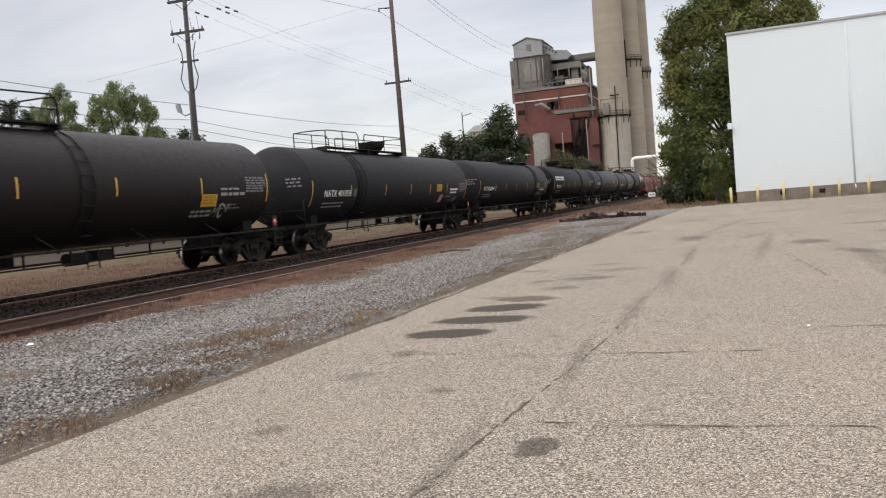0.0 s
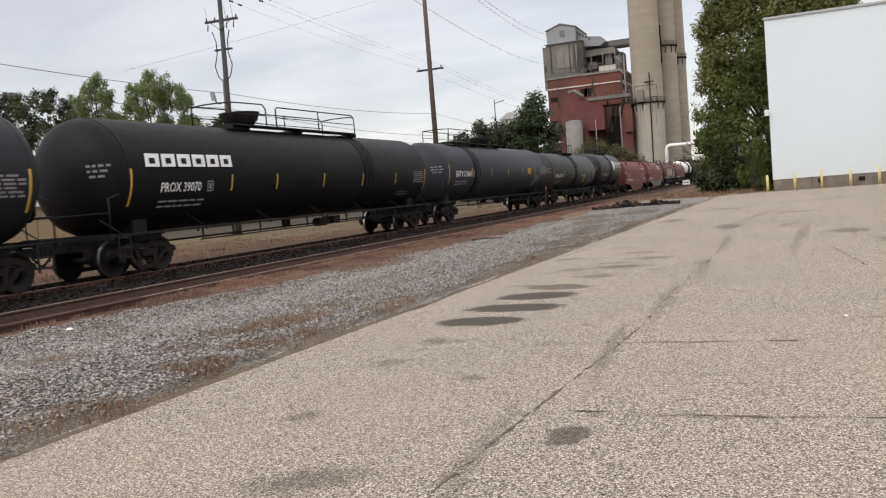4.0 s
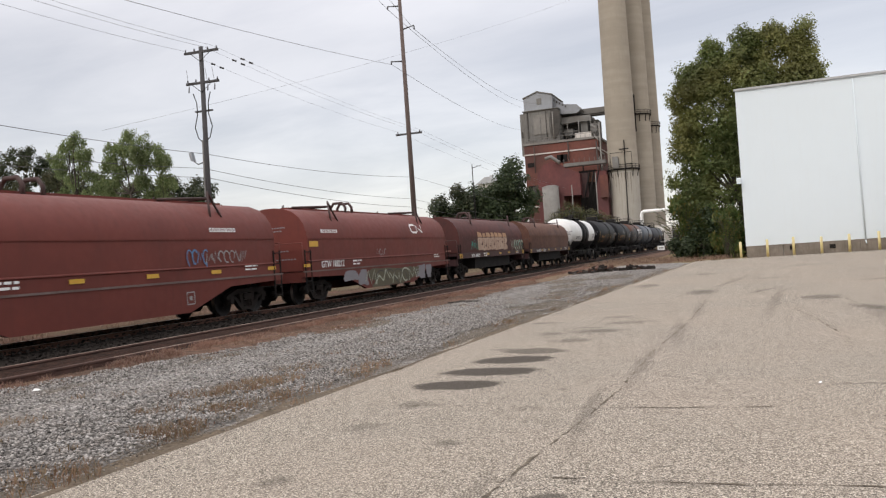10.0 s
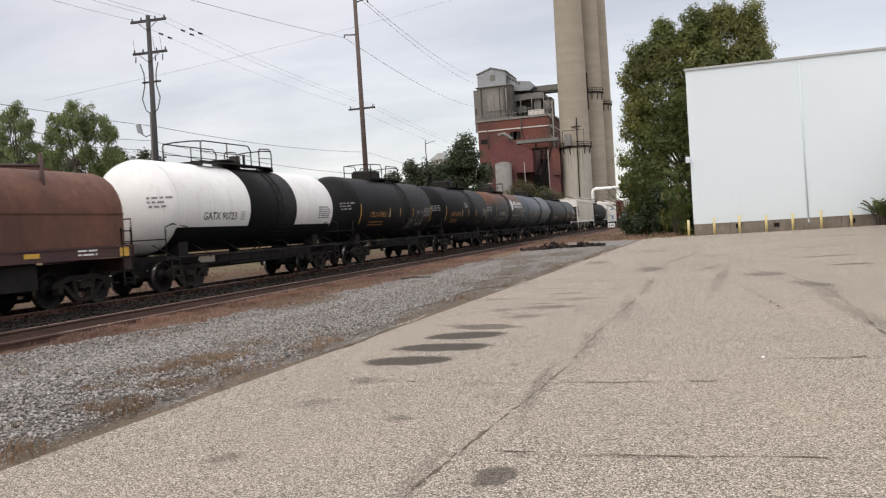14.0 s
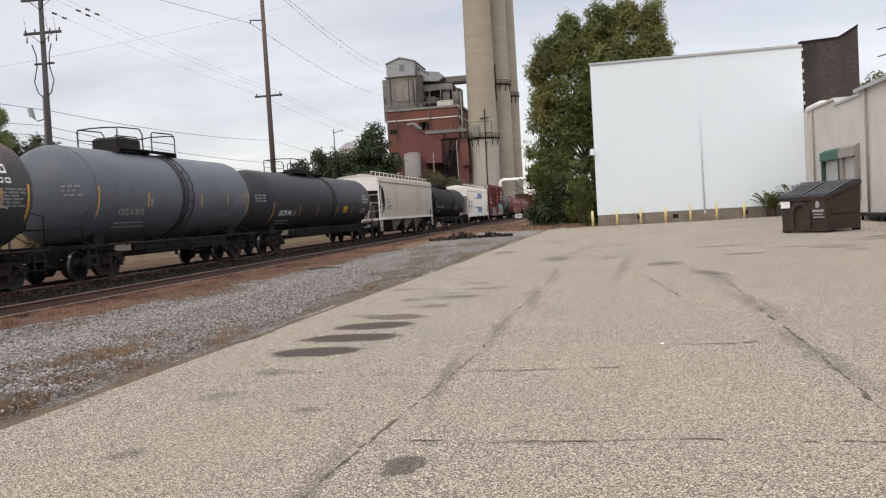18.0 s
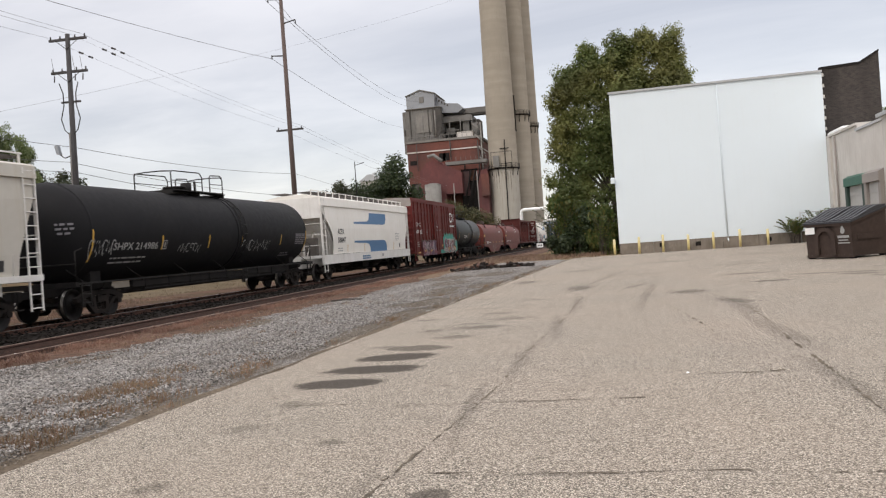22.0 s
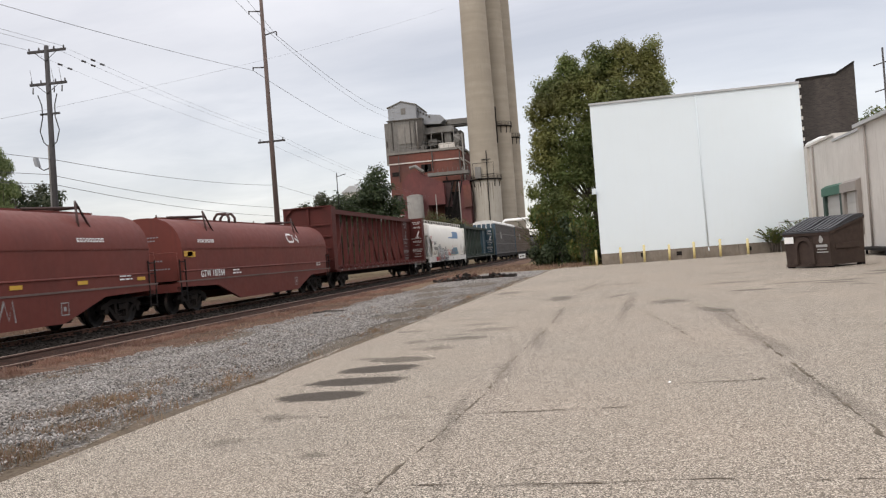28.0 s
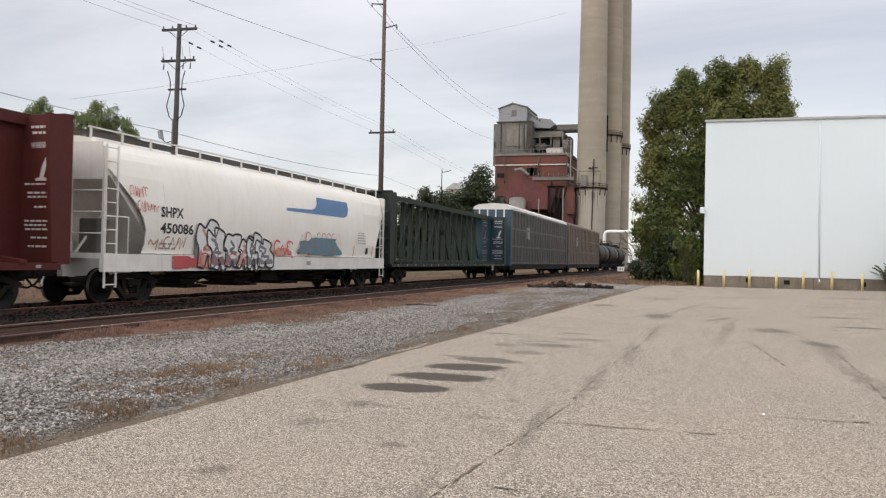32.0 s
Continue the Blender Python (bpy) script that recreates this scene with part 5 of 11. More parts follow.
    for i in range(k):
        y = (-hl + 3.6) + (2 * hl - 7.2) * (i + 0.5) / k
        d = (2 * hl - 7.2) / k / 2 * 0.96
        b = Shape()
        b.add([(-1.38, y - d, 1.25), (1.38, y - d, 1.25), (1.38, y + d, 1.25), (-1.38, y + d, 1.25), (-bx, y - 0.35, 0.42), (bx, y - 0.35, 0.42), (bx, y + 0.35, 0.42), (-bx, y + 0.35, 0.42)],
              [(0, 1, 5, 4), (1, 2, 6, 5), (2, 3, 7, 6), (3, 0, 4, 7), (4, 5, 6, 7), (3, 2, 1, 0)])
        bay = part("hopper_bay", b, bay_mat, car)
        g = Shape()
        g.box(-0.75, y - 0.42, 0.30, 0.75, y + 0.42, 0.42).cyl((-1.2, y, 0.36), (1.2, y, 0.36), 0.035, n=8)
        part("outlet_gate", g, MAT_STEEL_DARK, bay)
    # roof walk: open gratings on posts, with a pale edge rail
    rw = Shape()
    for x in (0.35, 0.48, 0.61, 0.74, 0.87, 1.0):
        rw.box(x - 0.015, -hl - 0.1, top + 0.14, x + 0.015, hl + 0.1, top + 0.18).box(-x - 0.015, -hl - 0.1, top + 0.14, -x + 0.015, hl + 0.1, top + 0.18)
    for i in range(60):
        y = -hl + 2 * hl * i / 59
        rw.box(0.33, y - 0.02, top + 0.15, 1.02, y + 0.02, top + 0.17)
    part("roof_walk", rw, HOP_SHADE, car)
    part("edge_rail", Shape().box(1.035, -hl - 0.1, top + 0.22, 1.065, hl + 0.1, top + 0.26), sill_mat, car)
    for i in range(17):
        y = -hl + 2 * hl * i / 16
        part("support", Shape().box(1.02, y - 0.03, top - 0.06, 1.06, y + 0.03, top + 0.27), sill_mat, car)
    for i in range(5):
        y = -hl * 0.8 + hl * 1.6 * i / 4
        part("hatch", Shape().bevelbox(-0.3, y - 0.9, top + 0.04, 0.3, y + 0.9, top + 0.15, 0.03), mat, car)
    pipes = Shape()
    for x, z in ((0.75, 0.62), (0.95, 0.78), (-0.7, 0.66)):
        pipes.tube([(x, -hl + 3.4, z), (x, hl - 3.4, z)], 0.045, 6)
    pipes.box(0.45, -1.0, 0.48, 1.05, 0.2, 0.86).cyl((0.8, 1.2, 0.66), (0.8, 2.3, 0.66), 0.19, n=12)
    part("brake_piping", pipes, MAT_STEEL_DARK, car)
    running_gear(car, half, half - 2.4)

    def surf(z):
        return float(np.interp(z, [p[1] for p in col], [p[0] for p in col])) + 0.008
    for k_, txt in enumerate(number):
        lettering(car, txt, number_y, 2.40 - 0.46 * k_, 0.29, MAT_BLACK_SPRAY, surf, span=(0.235 if bow_depth else 0.265) * len(txt), weight=0.02 if bow_depth else 0.035)
    bars(car, number_y, 1.66, 0.8, 2, MAT_GREY_STENCIL, surf, seed + 3, 0.05, 0.13)
    bars(car, tag_y, 2.45, 0.9, 5, MAT_GREY_STENCIL, surf, seed + 4, 0.04, 0.11)
    panel(car, "marker", tag_y + 0.95, 1.50, tag_y + 1.22, 1.78, MAT_BLACK_SPRAY, surf, "black stencil square")
    if logo is not None:
        # two flowing stripes, mirrored; each a bar swelling into a broad flag with one round corner
        for zl, flip in ((2.98, 1), (2.02, -1)) if livery == "double" else ((3.02, 1),):
            o = [(0.0, 0.0), (6.00, 0.0), (6.30, 0.05), (6.54, 0.17), (6.68, 0.36), (6.71, 0.55), (6.71, 0.68), (3.18, 0.68), (3.06, 0.40), (2.86, 0.24), (2.50, 0.16), (0.0, 0.13)]
            k_ = 1.0 if livery == "double" else 0.84
            pts = [(logo + a * k_, zl + b * flip * (1.0 if a > 0.0 else 0.8)) for a, b in o]
            blob(car, pts if flip > 0 else pts[::-1], MAT_BLUE_LOGO, surf, "livery_stripe", "faded blue flowing livery stripe", 0.001)
        for yy in (logo - 1.2, logo + 1.9, logo + 4.1, logo + 6.2, logo + 8.3):
            panel(car, "stripe", yy, 1.40, yy + 0.08, 1.84, MAT_YELLOW, surf, "yellow reflector stripe")
        bars(car, -2.4, 1.16, 1.6, 2, MAT_BLUE_LOGO, flat(1.535), seed + 7, 0.09, 0.13)
        panel(car, "marker", 1.6, 1.02, 1.95, 1.18, MAT_GREY_STENCIL, flat(1.535))
    return car, half, surf


def box_car(u0, u1, label, mat, roof_mat):
    car, half = new_car("boxcar", label, u0, u1)
    hl, w, top = half - 0.55, 1.50, 5.05
    b = Shape()
    b.box(-w, -hl, 0.95, w, hl, top - 0.12)
    part("body", b, mat, car)
    part("roof", Shape().prism([(-w + 0.02, top - 0.14), (w - 0.02, top - 0.14), (w - 0.02, top - 0.05), (0.0, top + 0.08), (-w - 0.02, top - 0.04)], "y", -hl - 0.05, hl + 0.05), roof_mat, car)
    part("side_sill", Shape().prism([(-hl, 0.95), (-hl + 2.6, 0.72), (hl - 2.6, 0.72), (hl, 0.95), (hl, 1.12), (-hl, 1.12)], "x", w + 0.0, w + 0.05), mat, car)
    part("top_rail", Shape().box(w - 0.016, -hl, top - 0.119, w + 0.06, hl, top - 0.02).box(w, -hl, top - 0.32, w + 0.06, hl, top - 0.119), mat, car)
    door0, door1 = -1.40, 1.72
    for y in (-hl + 0.08, -7.38, -6.14, -5.07, -4.03, -3.03, -2.05, 2.35, 3.35, 4.30, 5.10, 7.05, hl - 0.08):
        part("rib", Shape().box(w, y - 0.055, 1.10, w + 0.07, y + 0.055, top - 0.30), mat, car)
    for z in (2.72, 4.02):
        part("band", Shape().box(w, -hl, z - 0.03, w + 0.045, hl, z + 0.03), mat, car)
    d = part("door", Shape().box(w + 0.03, door0, 1.08, w + 0.10, door1, top - 0.34), mat, car)
    for z in (1.25, 2.1, 3.1, 4.0, 4.5):
        part("rail", Shape().box(w + 0.10, door0, z - 0.04, w + 0.13, door1, z + 0.04), mat, d)
    for y in (door0 + 0.05, (door0 + door1) / 2, door1 - 0.05):
        part("stile", Shape().box(w + 0.10, y - 0.04, 1.1, w + 0.14, y + 0.04, top - 0.36), mat, d)
    part("lock_rod", Shape().cyl((w + 0.17, door0 + 0.5, 1.0), (w + 0.17, door0 + 0.5, top - 0.5), 0.03, n=8), mat, d)
    for k in range(7):
        z = 1.3 + 0.5 * k
        for e in (-1, 1):
            part("end_rib", Shape().cyl((-w + 0.1, e * hl, z), (w - 0.1, e * hl, z), 0.10, n=8), mat, car)
    for e in (-1, 1):
        part("end_panel", Shape().box(-w, e * hl - 0.02, top - 0.62, w, e * hl + 0.03, top - 0.12), roof_mat, car)
        ladder(car, w + 0.06, e * (hl - 0.3), 0.40, 2.9, mat, 0.44, rungs=7)
    running_gear(car, half, half - 2.3)
    surf = flat(w + 0.02)
    lettering(car, "DW", -6.97, 2.94, 0.30, MAT_WHITE_PAINT, surf, span=0.72)
    lettering(car, "C", -5.90, 2.94, 0.30, MAT_WHITE_PAINT, surf, span=0.27)
    lettering(car, "409", -7.08, 2.40, 0.30, MAT_WHITE_PAINT, surf, span=0.82)
    lettering(car, "651", -5.92, 2.40, 0.30, MAT_WHITE_PAINT, surf, span=0.66)
    bars(car, -6.95, 1.80, 0.95, 3, MAT_GREY_STENCIL, surf, 3, 0.05, 0.16)
    bars(car, -0.4, 3.12, 0.8, 2, MAT_WHITE_PAINT, flat(w + 0.10), 4, 0.05, 0.14)
    bars(car, -0.6, 2.72, 1.7, 1, MAT_GREY_STENCIL, flat(w + 0.10), 6, 0.06, 0.14)
    q = Shape()
    for y0, z0, y1, z1 in ((0, 0, 0.34, 0.03), (0, 0.33, 0.34, 0.36), (0, 0, 0.03, 0.36), (0.31, 0, 0.34, 0.36), (0.12, 0.12, 0.22, 0.24)):
        patch_shape(q, -3.80 + y0, 2.34 + z0, -3.80 + y1, 2.34 + z1, surf)
    part("inspection_mark", q, MAT_GREY_STENCIL, car)
    panel(car, "reflector", -7.0, 0.95, -6.2, 1.03, MAT_YELLOW, flat(w + 0.06), "yellow reflector strip")
    sh = Shape()
    by, bz = 5.20, 3.42
    ribbon(sh, [(by + 0.72, bz + 0.72), (by + 0.12, bz + 0.72), (by, bz + 0.60), (by, bz + 0.14), (by + 0.12, bz + 0.04), (by + 0.72, bz + 0.04), (by + 0.90, bz + 0.14), (by + 0.90, bz + 0.70), (by + 1.70, bz + 0.05), (by + 1.70, bz + 0.74)], 0.075, flat(w + 0.08))
    part("emblem", sh, MAT_WHITE_PAINT, car, "white looped railway emblem")
    bars(car, 5.15, 3.14, 0.8, 1, MAT_WHITE_PAINT, flat(w + 0.075), 5, 0.15)
    bars(car, 6.25, 3.14, 0.8, 1, MAT_WHITE_PAINT, flat(w + 0.075), 8, 0.15)
    # graffiti: overlapping outlined shapes, no letters
    fl = flat(w + 0.076)
    g = random.Random(77)
    spikes = []
    for k in range(21):
        f_ = k / 20
        z = 1.35 + 0.92 * min(1.0, f_ / 0.22) - 0.75 * max(0.0, f_ - 0.72) / 0.28 + (0.24 * g.uniform(0.6, 1.3) if k % 2 else -0.06)
        spikes.append((0.85 + 7.15 * f_, z))
    blob(car, [(0.75, 0.78), (0.8, 0.95)] + spikes + [(7.95, 1.2), (7.9, 0.95), (7.3, 0.84)], MAT_TEAL_SPRAY, fl, "graffiti", "teal spiky sprayed background")

    def stroke(pts, wd, mt, x, words):
        spray_stroke(car, pts, wd, mt, w + x, words)

    def arch(y0, wd, z0, z1, lean, fill, low, edge, ew, x, r_):
        spray_form(car, y0, wd, z0, z1, lean, fill, low, edge, ew, w + x, r_)

    def jumble(y0, y1, z0, z1, count, mats, x, r_, size=0.22):
        """Small overlapping sprayed scraps and strokes."""
        for k in range(count):
            cy, cz = r_.uniform(y0, y1), r_.uniform(z0, z1)
            n_ = r_.randint(5, 8)
            turn_ = r_.uniform(0, 6.28)
            pts = [(cy + size * r_.uniform(0.3, 1.2) * math.cos(turn_ + 6.2832 * i / n_), cz + size * 0.62 * r_.uniform(0.3, 1.2) * math.sin(turn_ + 6.2832 * i / n_)) for i in range(n_)]
            if k % 3 == 1:
                blob(car, flowing(pts, True), mats[k % len(mats)], flat(w + x + 0.0006 * k), "graffiti", "sprayed scrap of colour")
            else:
                stroke([(cy - size, cz - size * r_.uniform(-0.6, 0.8)), (cy - size * 0.3, cz + size * r_.uniform(-0.3, 0.7)), (cy + size * 0.5, cz - size * r_.uniform(-0.3, 0.6)), (cy + size * 1.1, cz + size * r_.uniform(-0.6, 0.6))], r_.uniform(0.012, 0.028), mats[k % len(mats)], x + 0.0006 * k, "sprayed stroke")

    # the olive shade sprayed first, along the heads of the forms
    shade = [(-5.75 + 0.34 * k, 1.80 + 0.09 * math.sin(2.1 * k) + 0.05 * (k % 2)) for k in range(16)]
    stroke(shade, 0.055, MAT_OLD_OLIVE, 0.0785, "olive sprayed shade")
    stroke([(y_ + 0.1, z_ - 0.05) for y_, z_ in shade], 0.018, MAT_BLACK_SPRAY, 0.079, "dark sprayed stroke")
    r1 = random.Random(5)
    jumble(1.8, 7.2, 0.90, 1.15, 20, (MAT_OLD_OLIVE, MAT_PALE_SPRAY, MAT_BLACK_SPRAY, MAT_TAN_SPRAY, MAT_MAUVE_SPRAY), 0.080, r1)
    for k, (y0, wd) in enumerate(((2.35, 1.05), (3.35, 0.95), (4.25, 0.95), (5.15, 1.0), (6.1, 1.0))):
        arch(y0, wd, 0.92, 1.93 - 0.05 * (k % 2), 0.12 * (1 if k % 2 else -1), (MAT_MAUVE_SPRAY, MAT_RED_DEEP, MAT_PALE_SPRAY, MAT_RED_DEEP, MAT_BLACK_SPRAY)[k], (MAT_PALE_SPRAY, MAT_TAN_SPRAY, MAT_RED_DEEP, MAT_PALE_SPRAY, MAT_TAN_SPRAY)[k], MAT_SILVER_LINE, 0.026, 0.100 + 0.004 * k, r1)
    jumble(2.6, 7.3, 0.92, 1.72, 34, (MAT_BLACK_SPRAY, MAT_RED_DEEP, MAT_BLACK_SPRAY, MAT_SILVER_LINE, MAT_OLD_OLIVE, MAT_BLACK_SPRAY, MAT_RED_DEEP), 0.122, r1, 0.17)
    for y0, z0 in ((4.05, 1.08), (6.15, 1.15), (1.15, 1.32)):
        blob(car, [(y0, z0), (y0 + 0.36, z0 + 0.02), (y0 + 0.42, z0 + 0.16), (y0 + 0.04, z0 + 0.17)], MAT_YELLOW, flat(w + 0.138), "graffiti", "yellow sprayed patch")
    r2 = random.Random(6)
    jumble(-5.5, -0.7, 0.86, 1.35, 18, (MAT_PINK_SPRAY, MAT_MAUVE_SPRAY, MAT_PALE_SPRAY, MAT_RED_DEEP, MAT_DUSK_SPRAY), 0.080, r2, 0.26)
    for k, (y0, wd) in enumerate(((-5.55, 1.10), (-4.55, 1.0), (-3.65, 0.95), (-2.75, 0.95), (-1.85, 0.85))):
        arch(y0, wd, 0.80, 1.80 - 0.06 * (k % 2), 0.10 * (1 if k % 2 else -1), (MAT_PINK_SPRAY, MAT_PALE_SPRAY, MAT_PINK_SPRAY, MAT_PALE_SPRAY, MAT_DUSK_SPRAY)[k], (MAT_RED_DEEP, MAT_PINK_SPRAY, MAT_RED_DEEP, MAT_MAUVE_SPRAY, MAT_RED_DEEP)[k], MAT_MAUVE_SPRAY, 0.024, 0.102 + 0.004 * k, r2)
    jumble(-5.5, -0.7, 0.88, 1.80, 42, (MAT_MAUVE_SPRAY, MAT_BLACK_SPRAY, MAT_BLACK_SPRAY, MAT_RED_DEEP, MAT_DUSK_SPRAY, MAT_PINK_SPRAY, MAT_RED_DEEP, MAT_MAUVE_SPRAY), 0.120, r2, 0.18)
    for y0, z0 in ((-5.22, 1.02), (-3.18, 0.98)):
        blob(car, [(y0, z0), (y0 + 0.46, z0 + 0.03), (y0 + 0.56, z0 + 0.17), (y0 + 0.06, z0 + 0.16)], MAT_YELLOW, flat(w + 0.142), "graffiti", "yellow sprayed patch")
    return car


def centerbeam_car(u0, u1, label, mat, end_mat, number=""):
    """Empty centre-beam flat car: bulkheads, a truss down the middle, risers on the deck."""
    car, half = new_car("centerbeam_flatcar", label, u0, u1)
    hl, w, top = half - 0.65, 1.42, 4.62
    deck = Shape()
    deck.box(-w, -hl, 0.92, w, hl, 1.08)
    part("deck", deck, mat, car)
    part("centre_sill", Shape().box(-0.35, -hl, 0.62, 0.35, hl, 0.92), MAT_STEEL_DARK, car)
    for i in range(22):
        y = -hl + 1.2 + (2 * hl - 2.4) * i / 21
        part("riser", Shape().prism([(0.2, 1.08), (w + 0.03, 1.08), (w + 0.03, 1.16), (0.2, 1.30)], "y", y - 0.10, y + 0.10), mat, car)
    for e in (-1, 1):
        bh = Shape()
        bh.box(-w, e * hl - 0.12, 1.05, w, e * hl + 0.02, top)
        bk = part("bulkhead", bh, end_mat if e > 0 else mat, car)
        for x, wd, dp in ((-1.36, 0.06, 0.30), (0.0, 0.07, 0.24), (1.36, 0.06, 0.30)):
            part("post", Shape().box(x - wd, min(e * (hl + 0.02), e * (hl + dp)), 1.05, x + wd, max(e * (hl + 0.02), e * (hl + dp)), top), mat, bk)
        for z in (1.62, 2.28, 2.94, 3.60):
            part("girt", Shape().prism([(e * (hl + 0.02), z - 0.05), (e * (hl + 0.20), z - 0.03), (e * (hl + 0.20), z + 0.03), (e * (hl + 0.02), z + 0.12)], "x", -w + 0.12, w - 0.12), mat, bk)
        part("cap", Shape().box(-w, min(e * (hl + 0.02), e * (hl + 0.32)), top, w, max(e * (hl + 0.02), e * (hl + 0.32)), top + 0.06), mat, bk)
        for s_ in (-1, 1):
            part("gusset", Shape().prism([(s_ * 1.30, top), (s_ * 0.85, top), (s_ * 1.30, top - 0.42)], "y", e * (hl + 0.22), e * (hl + 0.26)), mat, bk)
        if e < 0:
            wr = Shape()
            for z, y0_, n_, ln in ((4.02, 0.22, 9, 0.085), (3.75, 0.45, 4, 0.09), (2.62, 0.35, 6, 0.10), (2.50, 0.35, 6, 0.10)):
                for i_ in range(n_):
                    wr.box(y0_ + 0.115 * i_, -hl - 0.032, z, y0_ + 0.115 * i_ + ln, -hl - 0.024, z + (0.13 if z > 4 else 0.05))
            part("stencil", wr, MAT_GREY_STENCIL, car)
        # solid end panel of the middle wall
        if e > 0:
            part("end_panel", Shape().box(-0.30, hl - 3.0, 1.1, 0.30, hl, top - 0.02), end_mat, car)
        part("brace", Shape().prism([(e * hl, top), (e * hl, 1.1), (e * (hl - 0.3), 1.1), (e * (hl - 0.5), top)], "x", w - 0.12, w), mat, car)
    part("top_chord", Shape().box(-0.42, -hl, top - 0.06, 0.42, hl, top + 0.06).box(0.36, -hl, top - 0.22, 0.42, hl, top), mat, car)
    k = 16
    ys = [-hl + 1.45 + (2 * hl - 4.2) * i / k for i in range(k + 1)]
    for i, y in enumerate(ys):
        # tapering box post with flanged edges
        p = Shape()
        p.prism([(-0.13, 1.08), (0.13, 1.08), (0.09, top), (-0.09, top)], "y", y - 0.075, y + 0.075)
        p.box(0.10, y - 0.10, 1.08, 0.13, y + 0.10, top - 0.06)
        part("post", p, mat, car)
    # each brace spans two bays and rises towards the middle of the car
    for i in range(0, k, 2):
        lo, hi = (ys[i], ys[i + 2]) if i < k // 2 else (ys[i + 2], ys[i])
        part("diagonal", Shape().tube([(0.06, lo, 1.12), (0.06, hi, top - 0.08)], 0.06, 6), mat, car)
    part("diagonal", Shape().tube([(-0.06, ys[k // 2 + 1], 2.9), (-0.06, ys[k // 2 - 1], top - 0.1)], 0.05, 6), mat, car)
    running_gear(car, half, half - 2.6)
    surf = flat(w + 0.005)
    if number:
        lettering(car, number, -hl + 0.5, 3.9, 0.26, MAT_WHITE_PAINT, surf)
    surf = flat(0.31)
    y0 = hl - 2.9
    lettering(car, "WARNING", y0 + 0.55, 3.86, 0.15, MAT_GREY_STENCIL, surf)
    bars(car, y0 + 0.35, 4.32, 1.2, 2, MAT_GREY_STENCIL, surf, 31, 0.06, 0.14)
    sg = Shape()
    ribbon(sg, [(y0 + 0.75, 3.1), (y0 + 0.95, 3.25), (y0 + 1.05, 3.5), (y0 + 1.2, 3.6)], 0.05, surf)
    ribbon(sg, [(y0 + 0.6, 3.05), (y0 + 1.2, 3.05)], 0.03, surf)
    part("stencil", sg, MAT_GREY_STENCIL, car)
    for z_, in_, rows_, sd in ((2.95, 0.0, 1, 33), (2.74, 0.2, 2, 34), (2.40, 0.55, 1, 35), (2.06, 0.05, 3, 36), (1.66, 0.45, 1, 37), (1.45, 0.3, 2, 38)):
        bars(car, y0 + in_, z_, 1.9 - 2 * in_, rows_, MAT_GREY_STENCIL, surf, sd, 0.045, 0.10)
    # the same notice on the inner face of the far bulkhead
    wr, rn = Shape(), random.Random(39)
    yb = hl - 0.128
    for z_, x0_, x1_, hh_ in ((4.32, 0.55, 1.20, 0.06), (4.18, 0.60, 1.15, 0.06), (2.95, 0.40, 1.32, 0.045), (2.74, 0.50, 1.25, 0.045), (2.64, 0.50, 1.22, 0.045), (2.40, 0.70, 1.05, 0.045), (2.06, 0.42, 1.30, 0.045), (1.96, 0.42, 1.28, 0.045), (1.86, 0.45, 1.26, 0.045), (1.66, 0.62, 1.10, 0.045), (1.45, 0.55, 1.18, 0.045)):
        x = x0_
        while x < x1_:
            l_ = rn.uniform(0.06, 0.18)
            wr.box(x, yb - 0.006, z_, min(x + l_, x1_), yb, z_ + hh_)
            x += l_ + 0.04
    wr.prism([(0.72, 3.05), (1.06, 3.05), (1.06, 3.11), (0.95, 3.14), (1.02, 3.36), (1.12, 3.60), (1.02, 3.62), (0.90, 3.40), (0.84, 3.13), (0.72, 3.11)], "y", yb - 0.006, yb)
    tagged(part("stencil", wr, MAT_SILVER_LINE, car), kind="stuff")
    me = text_mesh("WARNING", 0.15, 0.9, 0.02)
    k = 0.62 / max(v.co.x for v in me.vertices)
    for v in me.vertices:
        v.co = (0.56 + v.co.x * k, yb - 0.006, 3.84 + v.co.y)
    me.materials.clear()
    me.materials.append(MAT_SILVER_LINE)
    part("lettering", me, None, car)
    for i in range(18):
        yy = -hl + 0.8 + (2 * hl - 1.6) * i / 17
        panel(car, "deck_mark", yy, 0.97, yy + 0.16, 1.04, MAT_GREY_STENCIL, flat(w + 0.004))
    panel(car, "number_plate", hl - 4.2, 0.62, hl - 3.7, 1.0, MAT_GREY_STENCIL, flat(w + 0.01))
    return car, half


